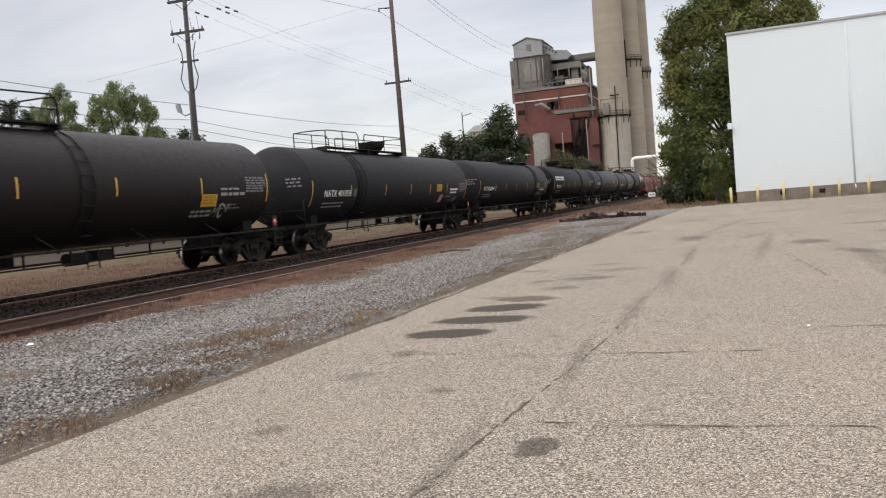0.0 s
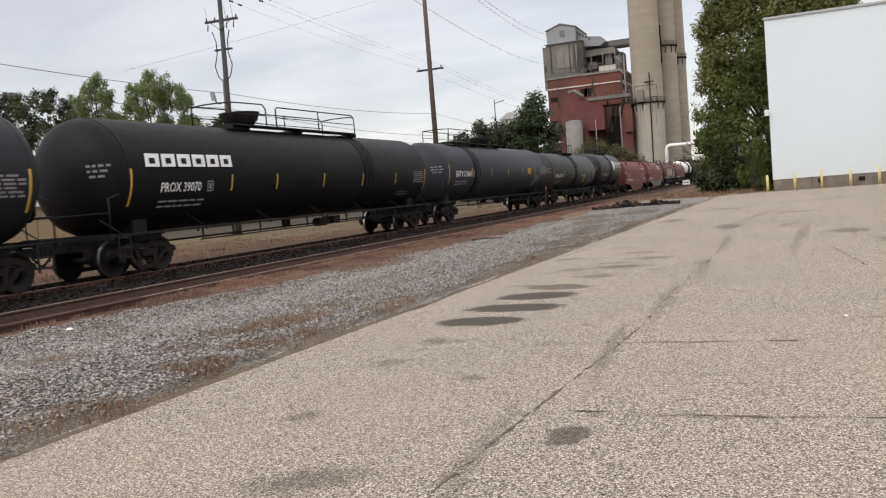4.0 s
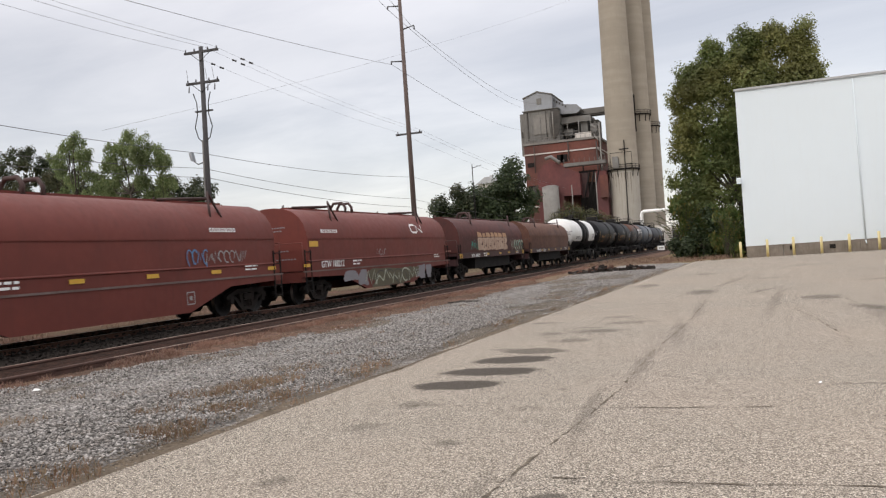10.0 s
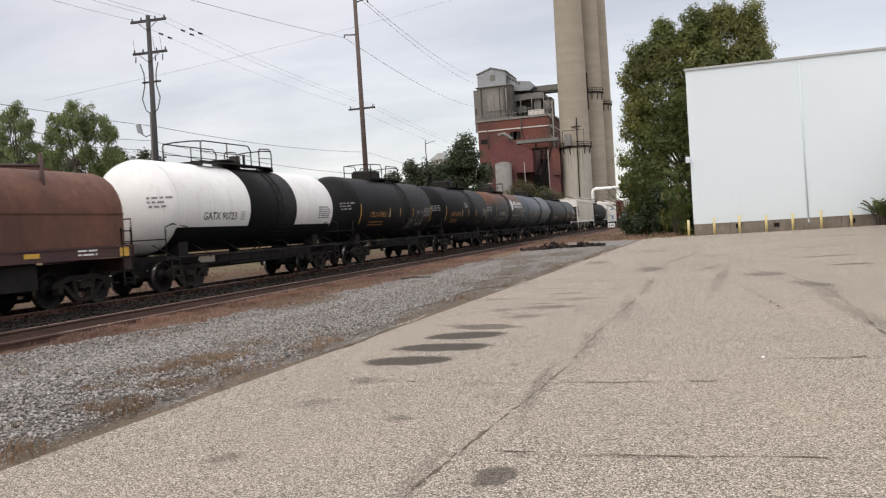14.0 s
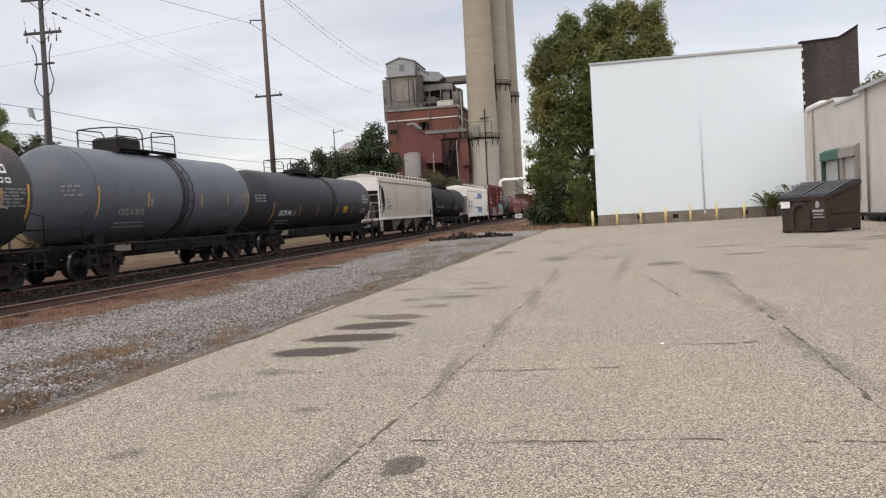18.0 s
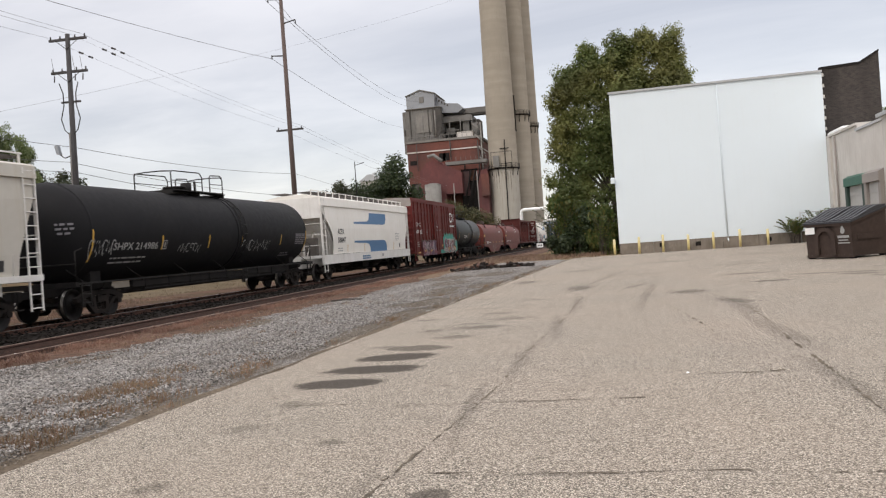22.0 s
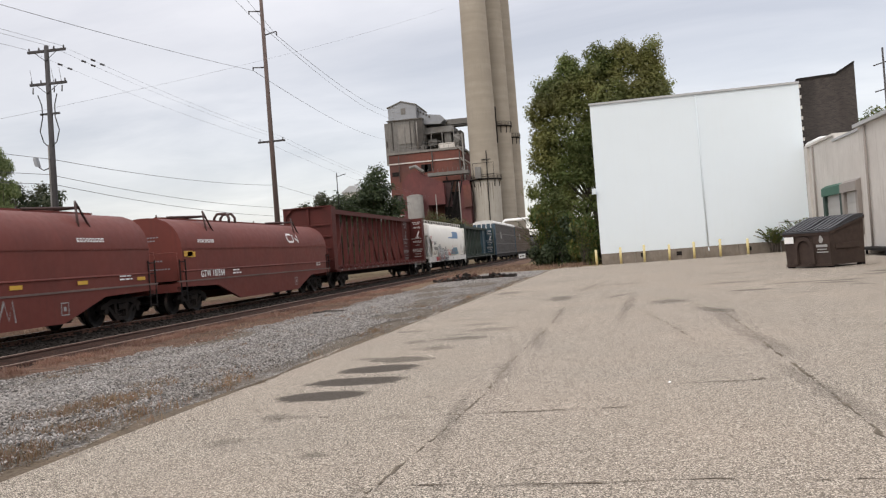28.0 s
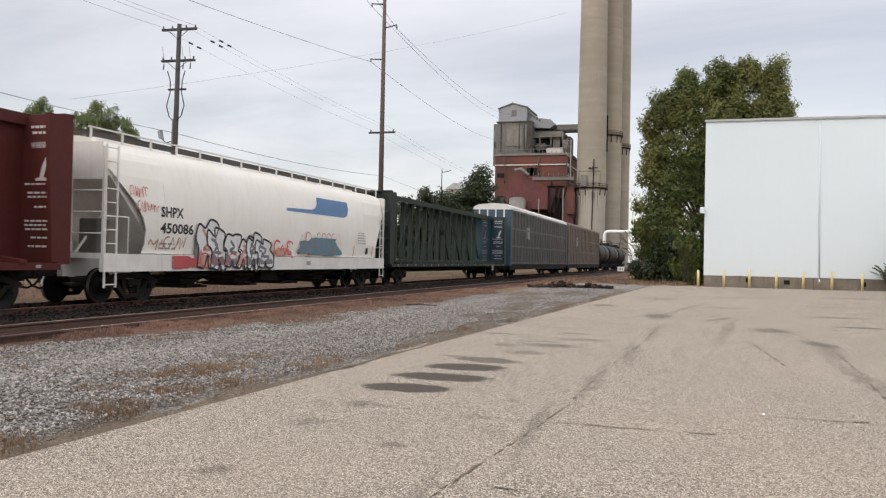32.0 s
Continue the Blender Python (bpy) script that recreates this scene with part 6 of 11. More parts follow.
def autorack_car(u0, u1, label, side_mat, roof_mat, frame_mat, end_mat):
    car, half = new_car("autorack_car", label, u0, u1)
    hl, w, top = half - 0.6, 1.50, 5.35
    part("underframe", Shape().box(-w, -hl, 0.62, w, hl, 1.05), MAT_STEEL_DARK, car)
    for s in (-1, 1):
        k = 22
        for i in range(k):
            y0, y1 = -hl + 0.5 + (2 * hl - 1.0) * i / k, -hl + 0.5 + (2 * hl - 1.0) * (i + 1) / k
            if s > 0:
                part("side_panel", Shape().box(w - 0.08, y0 + 0.05, 1.05, w - 0.02, y1 - 0.05, top - 0.15), side_mat, car)
                part("post", Shape().box(w - 0.06, y0 - 0.05, 1.05, w + 0.05, y0 + 0.05, top), frame_mat, car)
        if s < 0:
            part("side_panel", Shape().box(-w, -hl, 1.05, -w + 0.06, hl, top - 0.1), side_mat, car)
    for z in (1.15, 2.5, 3.9, top - 0.08):
        part("girt", Shape().box(w - 0.02, -hl, z - 0.06, w + 0.03, hl, z + 0.06), frame_mat, car)
    rf = Shape()
    sec = [(w + 0.05, top), (w, top + 0.22), (w * 0.72, top + 0.42), (0, top + 0.50), (-w * 0.72, top + 0.42), (-w, top + 0.22), (-w - 0.05, top)]
    m = len(sec)
    st = [-hl + 2 * hl * i / 80 for i in range(81)]
    rf.add([(x * (1 + 0.012 * (i % 2)), y, z + 0.03 * (i % 2)) for i, y in enumerate(st) for x, z in sec], [(q * m + i, q * m + i + 1, q * m + m + i + 1, q * m + m + i) for q in range(80) for i in range(m - 1)])
    rf.add([(x, -hl, z) for x, z in sec], [tuple(range(m))]).add([(x, hl, z) for x, z in sec], [tuple(range(m))])
    part("roof", rf, roof_mat, car)
    for e in (-1, 1):
        part("end_door", Shape().box(-w, e * hl - 0.05, 0.95, w, e * hl + 0.05, top), end_mat, car)
        part("corner_post", Shape().box(w - 0.12, e * (hl - 0.22) - 0.24, 0.95, w + 0.06, e * (hl - 0.22) + 0.24, top), end_mat, car)
        for x in (-1.0, -0.33, 0.33, 1.0):
            part("end_rib", Shape().box(x - 0.05, min(e * hl, e * (hl + 0.12)), 0.95, x + 0.05, max(e * hl, e * (hl + 0.12)), top), roof_mat, car)
    running_gear(car, half, half - 3.4)
    panel(car, "sign", -hl + 6.2, 3.2, -hl + 7.6, 4.2, MAT_GREY_STENCIL, flat(w + 0.02))
    return car


# ------------------------------------------------------------ the train, front to back: coupling places at the clip's start
TK_BROWN = material("black_brown_tank_paint", (0.0122, 0.0092, 0.0090), 0.5, 0.0, (0.0175, 0.0135, 0.0125), 5, 0.6, 0.6, 0.06, 3.0, 0.2, (0.04, 0.031, 0.026), spec=0.22)
TK_DARK = material("dark_grey_tank_paint", (0.0205, 0.0208, 0.0236), 0.54, 0.0, (0.027, 0.0268, 0.0290), 5, 0.5, 0.6, 0.06, 3.0, 0.2, (0.055, 0.05, 0.045), spec=0.12)
TK_SLATE = material("slate_grey_tank_paint", (0.035, 0.038, 0.0445), 0.5, 0.0, (0.043, 0.045, 0.0505), 5, 0.5, 0.6, 0.06, 3.0, 0.2, (0.06, 0.055, 0.05), spec=0.14)
TK_BLACK = material("black_tank_paint", (0.0062, 0.0062, 0.0074), 0.55, 0.0, (0.0095, 0.0092, 0.0092), 5, 0.6, 0.6, 0.06, 3.0, 0.2, (0.028, 0.025, 0.022), spec=0.15)
TK_MATT = material("matt_black_tank_paint", (0.0115, 0.0114, 0.0128), 0.66, 0.0, (0.0170, 0.0166, 0.0166), 5, 0.6, 0.6, 0.06, 3.0, 0.15, (0.02, 0.018, 0.016), spec=0.13)
TK_SOFT = material("worn_black_tank_paint", (0.0185, 0.0195, 0.0215), 0.50, 0.0, (0.025, 0.0255, 0.0270), 5, 0.5, 0.6, 0.06, 3.0, 0.2, (0.032, 0.029, 0.026), spec=0.38)
TK_GREEN = material("faded_green_black_tank_paint", (0.036, 0.040, 0.0415), 0.52, 0.0, (0.052, 0.054, 0.049), 5, 0.5, 0.7, 0.06, 3.0, 0.45, (0.085, 0.075, 0.06), spec=0.22)
TK_WHITE = material("white_tank_paint", (0.80, 0.80, 0.78), 0.42, 0.0, (0.66, 0.65, 0.62), 5, 0.6, 0.5, 0.05, 3.0, 0.35, (0.42, 0.33, 0.24))
TK_RUSTY = material("rusting_grey_tank_paint", (0.052, 0.054, 0.056), 0.6, 0.0, (0.036, 0.036, 0.037), 4, 0.5, 0.7, 0.08, 5.0, 0.3, (0.10, 0.055, 0.038), spec=0.3)


def rust_on_top(m, colour, z0, z1):
    """Rust eating the paint from the crown of the tank downwards, with a ragged front."""
    nt = m.node_tree
    bsdf = nt.nodes["Principled BSDF"]
    old = bsdf.inputs["Base Color"].links[0].from_socket
    co = nt.nodes.new("ShaderNodeTexCoord").outputs["Object"]
    sep = nt.nodes.new("ShaderNodeSeparateXYZ")
    nt.links.new(co, sep.inputs[0])
    n = nt.nodes.new("ShaderNodeTexNoise")
    n.inputs["Scale"].default_value, n.inputs["Detail"].default_value = 0.55, 7.0
    nt.links.new(co, n.inputs["Vector"])
    add = nt.nodes.new("ShaderNodeMath")
    add.operation = "MULTIPLY_ADD"
    nt.links.new(n.outputs[0], add.inputs[0])
    add.inputs[1].default_value = 3.4
    nt.links.new(sep.outputs[2], add.inputs[2])
    r_ = nt.nodes.new("ShaderNodeMapRange")
    r_.inputs["From Min"].default_value, r_.inputs["From Max"].default_value = z0 + 1.7, z1 + 1.7
    nt.links.new(add.outputs[0], r_.inputs["Value"])
    x = nt.nodes.new("ShaderNodeMix")
    x.data_type = "RGBA"
    nt.links.new(r_.outputs[0], x.inputs[0])
    nt.links.new(old, x.inputs[6])
    x.inputs[7].default_value = (*colour, 1)
    nt.links.new(x.outputs[2], bsdf.inputs["Base Color"])


rust_on_top(TK_RUSTY, (0.128, 0.058, 0.036), 3.0, 3.85)
TK_BLUE = material("blue_grey_tank_paint", (0.108, 0.123, 0.141), 0.46, 0.0, (0.086, 0.098, 0.112), 5, 0.5, 0.6, 0.06, 3.0, 0.35, (0.05, 0.05, 0.055), spec=0.22)
RED_COIL = material("oxide_red_car_paint", (0.160, 0.041, 0.031), 0.55, 0.0, (0.118, 0.033, 0.026), 5, 0.6, 0.7, 0.08, 4.0, 0.3, (0.06, 0.028, 0.022), spec=0.22)
BROWN_COIL = material("weathered_brown_car_paint", (0.165, 0.076, 0.050), 0.66, 0.0, (0.085, 0.042, 0.032), 4, 0.5, 0.8, 0.1, 5.0, 0.5, (0.055, 0.030, 0.022), spec=0.22)
MAROON_COIL = material("maroon_car_paint", (0.112, 0.033, 0.027), 0.6, 0.0, (0.060, 0.026, 0.024), 4, 0.5, 0.8, 0.1, 5.0, 0.4, (0.05, 0.025, 0.02), spec=0.22)
HOP_GREY = material("grey_white_hopper_paint", (0.545, 0.515, 0.450), 0.6, 0.0, (0.475, 0.445, 0.385), 5, 0.5, 0.6, 0.05, 4.0, 0.38, (0.40, 0.305, 0.18))
HOP_WHITE = material("white_hopper_paint", (0.86, 0.835, 0.775), 0.6, 0.0, (0.78, 0.75, 0.68), 5, 0.5, 0.6, 0.05, 4.0, 0.25, (0.60, 0.53, 0.43))
HOP_FRAME = material("soiled_white_frame_paint", (0.78, 0.765, 0.73), 0.6, 0.0, (0.62, 0.59, 0.54), 7, 1.5, 0.6, 0.08, 6.0, 0.25, (0.22, 0.16, 0.12))
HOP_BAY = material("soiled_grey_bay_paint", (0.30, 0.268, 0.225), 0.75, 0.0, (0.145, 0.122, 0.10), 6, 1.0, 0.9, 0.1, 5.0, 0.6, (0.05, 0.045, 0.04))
BOX_RED = material("boxcar_red_paint", (0.158, 0.026, 0.0215), 0.6, 0.0, (0.102, 0.023, 0.020), 5, 0.5, 0.7, 0.08, 4.0, 0.35, (0.05, 0.025, 0.02), spec=0.22)
GALV = material("galvanised_roof", (0.42, 0.40, 0.38), 0.55, 0.3, (0.26, 0.22, 0.19), 6, 0.8, 0.8, 0.1, 5.0, 0.4, (0.2, 0.11, 0.07))
BEAM_RED = material("centerbeam_red_paint", (0.092, 0.020, 0.016), 0.6, 0.0, (0.070, 0.019, 0.016), 5, 0.6, 0.7, 0.08, 5.0, 0.4, (0.05, 0.022, 0.02), spec=0.22)
BEAM_GREEN = material("dark_green_centerbeam_paint", (0.020, 0.034, 0.028), 0.6, 0.0, (0.035, 0.042, 0.034), 5, 0.6, 0.7, 0.08, 5.0, 0.4, (0.05, 0.045, 0.035), spec=0.22)
BEAM_TEAL = material("dark_teal_panel_paint", (0.015, 0.050, 0.072), 0.55, 0.0, (0.022, 0.042, 0.055), 5, 0.6, 0.6, 0.06)
RACK_SIDE = material("autorack_side_screen", (0.105, 0.100, 0.098), 0.7, 0.2, (0.075, 0.064, 0.058), 16, 0.8, 0.8, 0.3, 40.0, 0.5, (0.08, 0.05, 0.04))
RACK_BROWN = material("brown_autorack_screen", (0.155, 0.125, 0.10), 0.7, 0.1, (0.13, 0.095, 0.07), 16, 0.8, 0.8, 0.3, 40.0, 0.5, (0.09, 0.06, 0.04))
RACK_FRAME = material("galvanised_posts", (0.150, 0.150, 0.150), 0.6, 0.2, (0.10, 0.092, 0.085), 8, 1.0, 0.7, 0.1)
RACK_BLUE = material("faded_blue_end_paint", (0.030, 0.070, 0.105), 0.55, 0.0, (0.05, 0.08, 0.10), 6, 0.8, 0.6, 0.08)
RACK_ROOF = material("white_autorack_roof", (0.72, 0.71, 0.68), 0.5, 0.1, (0.52, 0.50, 0.47), 6, 0.6, 0.6, 0.05)

MAT_TEAL_FADE = plain("faded_teal_spray_paint", (0.10, 0.24, 0.30), 0.6)
MAT_OLIVE_SPRAY = plain("olive_spray_paint", (0.10, 0.085, 0.05), 0.6)
MAT_PALE_TAN = material("cream_spray_paint", (0.50, 0.37, 0.28), 0.65, 0.0, (0.34, 0.20, 0.14), 6, 1.2, 0.6, 0.0)
MAT_MAROON_SILL = material("maroon_sill_paint", (0.075, 0.027, 0.026), 0.6, 0.0, (0.040, 0.020, 0.019), 6, 1.0, 0.7, 0.1)
MAT_STAIN_EDGE = material("pale_brown_stain", (0.49, 0.435, 0.345), 0.7, 0.0, (0.53, 0.495, 0.43), 3, 0.9, 1.0, 0.0)
MAT_STAIN = material("yellow_brown_stain", (0.41, 0.315, 0.195), 0.7, 0.0, (0.50, 0.45, 0.37), 3, 0.9, 1.0, 0.0)
MAT_RED_FADE = plain("washed_red_spray_paint", (0.52, 0.10, 0.10), 0.6)
MAT_SILVER_SPRAY = plain("silver_white_spray_paint", (0.70, 0.71, 0.70), 0.5)
CUTS = (4.3, 26.1, 47.4, 69.2, 91.0, 112.4, 129.8, 143.3, 160.9, 177.6, 193.4, 209.4, 223.4, 237.2, 250.9, 264.7, 278.7, 298.2, 317.9, 337.5, 356.45, 373.8, 388.3, 405.9, 424.0, 449.4, 470.3, 496.0, 525.0, 554.5, 568.8, 583.1, 597.4)
# Bays under the white hoppers: the shade there is put into this near-black.
HOP_UNDER = material("shaded_dark_underside", (0.035, 0.032, 0.029), 0.85, 0.0, (0.065, 0.055, 0.047), 6, 1.0, 0.9, 0.1)

long_tank = dict(r=1.50, zc=2.55, skirt=False)
c, h, s = tank_car(CUTS[0], CUTS[1], "black-brown tank car with yellow stripes and a yellow panel", TK_BROWN, plat=(-2.0, 6.2), hatch_y=-1.8, ladder_y=0.7, marks=(-5.8, -3.8, -1.09, 2.0, 5.55), mark_z=2.50, yellow=5.56, yellow_z=-0.46, over=-0.2, seed=1, placard=True, **long_tank)
scribble(c, 6.3, 1.60, 0.75, 0.36, MAT_GREEN_GREY_SPRAY, s, 5, 0.025, 3)
bars(c, 6.5, 2.44, 1.0, 1, MAT_GREY_STENCIL, s, 6, 0.06)
bars(c, 6.5, 2.30, 1.3, 1, MAT_GREY_STENCIL, s, 6, 0.09)
bars(c, 5.2, 1.80, 1.0, 2, MAT_GREY_STENCIL, s, 7, 0.06, 0.12)
c, h, s = tank_car(CUTS[1], CUTS[2], "dark grey tank car with a white number and top railings", TK_DARK, number="NATX 401059", number_y=-8.28, number_span=2.30, plat=(-2.3, 8.1), hatch_y=-0.25, gap_y=-2.95, ladder_y=-5.07, marks=(-5.95, -2.4, 0.65, 3.3, 5.91), yellow=4.31, over=0.15, placard=True, seed=2, band=(0.16, TK_BLACK), **long_tank)
panel(c, "stencil_bar", 6.41, 2.15, 7.69, 2.24, MAT_WHITE_PAINT, s)
panel(c, "stencil_bar", 6.46, 1.99, 7.55, 2.07, MAT_WHITE_PAINT, s)
blob(c, [(4.87, 1.58), (5.40, 1.55), (5.50, 1.92), (4.97, 1.94)], MAT_RED_STENCIL, s, "stencil", "faded pink placard", 0.02)
bars(c, 5.95, 1.86, 0.8, 1, MAT_GREY_STENCIL, s, 8, 0.05)
bars(c, 7.3, 1.80, 0.55, 3, MAT_GREY_STENCIL, s, 81, 0.03, 0.07)
c, h, s = tank_car(CUTS[2], CUTS[3], "dark grey tank car with two pale stencil bars", TK_DARK, number="NATX 400964", number_y=-8.65, number_span=2.32, plat=(2.05, 7.6), hatch_y=-0.1, gap_y=1.85, ladder_y=5.35, marks=(-6.05, -3.45, -0.55, 2.6, 6.0), yellow=5.63, over=0.1, seed=3, band=(0.18, TK_BLACK), **long_tank)
panel(c, "stencil_bar", 6.75, 2.06, 8.1, 2.14, MAT_GREY_STENCIL, s)
panel(c, "stencil_bar", 6.95, 1.93, 8.45, 2.03, MAT_WHITE_PAINT, s)
bars(c, 5.55, 1.74, 2.2, 1, MAT_GREY_STENCIL, s, 9, 0.11)
c, h, s = tank_car(CUTS[3], CUTS[4], "glossy black tank car with a white block wordmark", TK_BLACK, number="PROX 39070", number_y=-8.26, number_span=1.65, plat=(0.2, 8.2), hatch_y=-2.4, ladder_y=3.6, seed=4, marks=(-5.2, -2.8, 0.2, 3.2, 6.2), band=(0.16, TK_BLACK), **long_tank)
for k in range(6):
    a = -8.80 + 0.62 * k
    blob(c, [(a - 0.03, 2.70), (a + 0.50, 2.70), (a + 0.56, 3.04), (a + 0.03, 3.04)], MAT_WHITE_PAINT, s, "wordmark", "white slanting block of the wordmark", 0.03)
    blob(c, [(a + 0.13, 2.78), (a + 0.34, 2.78), (a + 0.36, 2.93), (a + 0.15, 2.93)], TK_BLACK, s, "wordmark_gap", "", 0.036)
c, h, s = tank_car(CUTS[4], CUTS[5], "slate grey long tank car with yellow stripes", TK_SLATE, number="GATX 212665", number_y=-8.25, number_span=2.3, plat=(-2.6, 8.5), hatch_y=0.15, ladder_y=-5.15, marks=(-5.8, -2.55, 0.57, 3.67, 6.63), mark_z=2.45, yellow=4.81, seed=5, placard=True, number_size=0.28, band=(0.18, TK_BLACK), **long_tank)
lettering(c, "NON-ODORIZED", 6.45, 2.08, 0.14, MAT_GREY_STENCIL, s, span=1.25)
lettering(c, "LIQUEFIED PETROLEUM GAS", 6.40, 1.92, 0.12, MAT_GREY_STENCIL, s, span=1.3)
bars(c, 6.2, 1.75, 0.9, 2, MAT_GREY_STENCIL, s, 10, 0.05, 0.1)
c, h, s = tank_car(CUTS[5], CUTS[6], "faded green-black tank car with graffiti near its end", TK_GREEN, number="PLCX 221124", number_y=-6.85, number_span=2.25, plat=(0.0, 3.5), hatch_y=-0.35, ladder_y=-0.4, platform="valves", seed=6, r=1.45, zc=2.45, band=(0.20, TK_DARK), marks=(-4.3, -1.15, 1.75, 4.41), mark_z=2.2, yellow=2.6, yellow_z=-0.52, over=0.15)
scribble(c, 3.3, 1.30, 2.0, 0.85, MAT_GREY_STENCIL, s, 22, 0.030, 7)
scribble(c, 3.3, 1.35, 2.1, 0.75, MAT_GREY_STENCIL, s, 26, 0.016, 6)
scribble(c, 2.3, 1.95, 1.1, 0.26, MAT_WHITE_PAINT, s, 27, 0.022, 5)
for a, zz in ((5.49, 1.72), (5.04, 1.22)):
    blob(c, [(a, zz - 0.2), (a + 0.2, zz), (a, zz + 0.2), (a - 0.2, zz)], MAT_WHITE_PAINT, lambda z: s(z) + 0.03, "placard", "white diamond placard")


def globe(car, y, z, r_, surf):
    """A white striped globe sign."""
    sh = Shape()
    n_ = 28
    rows_ = [-1.5708 + 3.1416 * i / 20 for i in range(21)]
    sh.add([(surf(z + r_ * math.sin(a)) + 0.004, y + q * r_ * math.cos(a), z + r_ * math.sin(a)) for a in rows_ for q in (-1, 1)], [(2 * i, 2 * i + 1, 2 * i + 3, 2 * i + 2) for i in range(20)])
    part("emblem", sh, MAT_WHITE_PAINT, car, "white striped globe emblem")
    st = Shape()
    for k in (-0.6, -0.25, 0.1, 0.45, 0.75):
        ribbon(st, [(y + r_ * 0.1 + (k - 0.1) * r_ * math.cos(a) * 0.9, z + r_ * 0.92 * math.sin(a)) for a in [-1.3 + 0.26 * i for i in range(11)]], 0.010, surf, 0.02)
    part("emblem_line", st, MAT_GREY_STENCIL, car)


def plain_marks(car, y, z, w, h, count, mat, surf, thick, name="wordmark", tall=()):
    """A wordmark as a row of plain hollow blocks; no letters."""
    step = w / count
    for k in range(count):
        a, d = y + step * k, step * 0.70
        top = z + h * (1.4 if k in tall else 1.0)
        sh = Shape()
        for y0, z0, y1, z1 in ((a, z, a + d, z + thick), (a, top - thick, a + d, top), (a, z, a + thick, top), (a + d - thick, z, a + d, top)):
            patch_shape(sh, y0, z0, y1, z1, surf, 0.002)
        part(name, sh, mat, car)


def two_word_sign(car, y, z, surf, w):
    """Two rows of plain marks: tall ones over small, widely set ones."""
    plain_marks(car, y, z, w, 0.24, 11, MAT_WHITE_PAINT, surf, 0.055, tall=(0, 4))
    plain_marks(car, y + 0.25, z - 0.25, w - 0.2, 0.14, 13, MAT_WHITE_PAINT, surf, 0.035)


short_tank = dict(r=1.53, zc=2.62, platform="box")
c, h, s = tank_car(CUTS[6], CUTS[7], "black tank car with a white globe emblem and wordmark bars", TK_SOFT, number="CCLX 1635", number_y=-4.13, number_span=1.8, plat=(-1.2, 3.8), hatch_y=-1.9, ladder_y=-0.75, seed=7, band=(0.16, TK_DARK), marks=(-1.75, 2.03, 3.97), mark_z=2.15, **short_tank)
globe(c, 1.04, 2.96, 0.50, s)
two_word_sign(c, 1.62, 3.02, s, 3.7)
scribble(c, 2.6, 1.45, 1.2, 0.32, MAT_TEAL_SPRAY, s, 23, 0.022, 4)
scribble(c, -4.95, 1.98, 0.6, 0.24, MAT_PINK_SPRAY, s, 24, 0.022, 3)
bars(c, -2.0, 1.70, 0.9, 4, MAT_GREY_STENCIL, s, 11, 0.035, 0.075)
bars(c, 0.85, 1.75, 0.8, 5, MAT_GREY_STENCIL, s, 12, 0.035, 0.075)

c, h, s, rf = coil_car(CUTS[7], CUTS[8], "oxide red covered coil car with fishbelly sill and white number", RED_COIL, "fish", "GTW 187571", None, 1, 4.2, None, -6.15, 1.85, (-7.6, -3.9, -1.1, 1.55, 4.35, 7.4), (-4.9, 4.85), -1.1)
scribble(c, -5.9, 1.62, 1.85, 0.46, MAT_GREY_STENCIL, s, 31, 0.03, 5)
scribble(c, 3.0, 1.62, 1.0, 0.42, MAT_BLUE_LOGO, s, 32, 0.025, 4)
scribble(c, 3.9, 1.65, 2.0, 0.34, MAT_GREY_STENCIL, s, 38, 0.02, 7)
c, h, s, rf = coil_car(CUTS[8], CUTS[9], "oxide red covered coil car with graffiti along its fishbelly", RED_COIL, "fish", "GTW 188212", None, 2, -6.15, 2.75, -6.34, 1.85, (-7.4,), (-4.6, 4.4), -1.5)
gs_ = flat(1.472)
for a, b, q in ((-4.6, -3.3, 3), (-3.3, -2.4, 4), (3.0, 4.1, 5), (4.2, 4.9, 6)):
    patchy(c, a, b, 0.42 if a > -4 else 0.66, 1.08, MAT_PATCH_SPRAY, gs_, q, "pale grey sprayed patch")
patchy(c, -2.55, 3.1, 0.31, 1.10, MAT_OLIVE_SPRAY, flat(1.474), 7, "olive sprayed background")
scribble(c, -2.5, 0.40, 5.4, 0.58, MAT_GREEN_GREY_SPRAY, flat(1.478), 33, 0.035, 6)
scribble(c, -2.5, 0.42, 5.4, 0.55, MAT_BLACK_SPRAY, flat(1.482), 34, 0.018, 6)
scribble(c, -1.4, 1.62, 1.0, 0.25, MAT_GREY_STENCIL, s, 35, 0.015, 4)
c, h, s, rf = coil_car(CUTS[9], CUTS[10], "maroon covered coil car with large tan graffiti blocks on its hood", MAROON_COIL, "dark", "SMW 380503", MAT_MAROON_SILL, 3, None, None, -4.85, 1.62, (-1.6, 1.06, 3.14, 5.02), (-3.6, 4.64), -1.3)
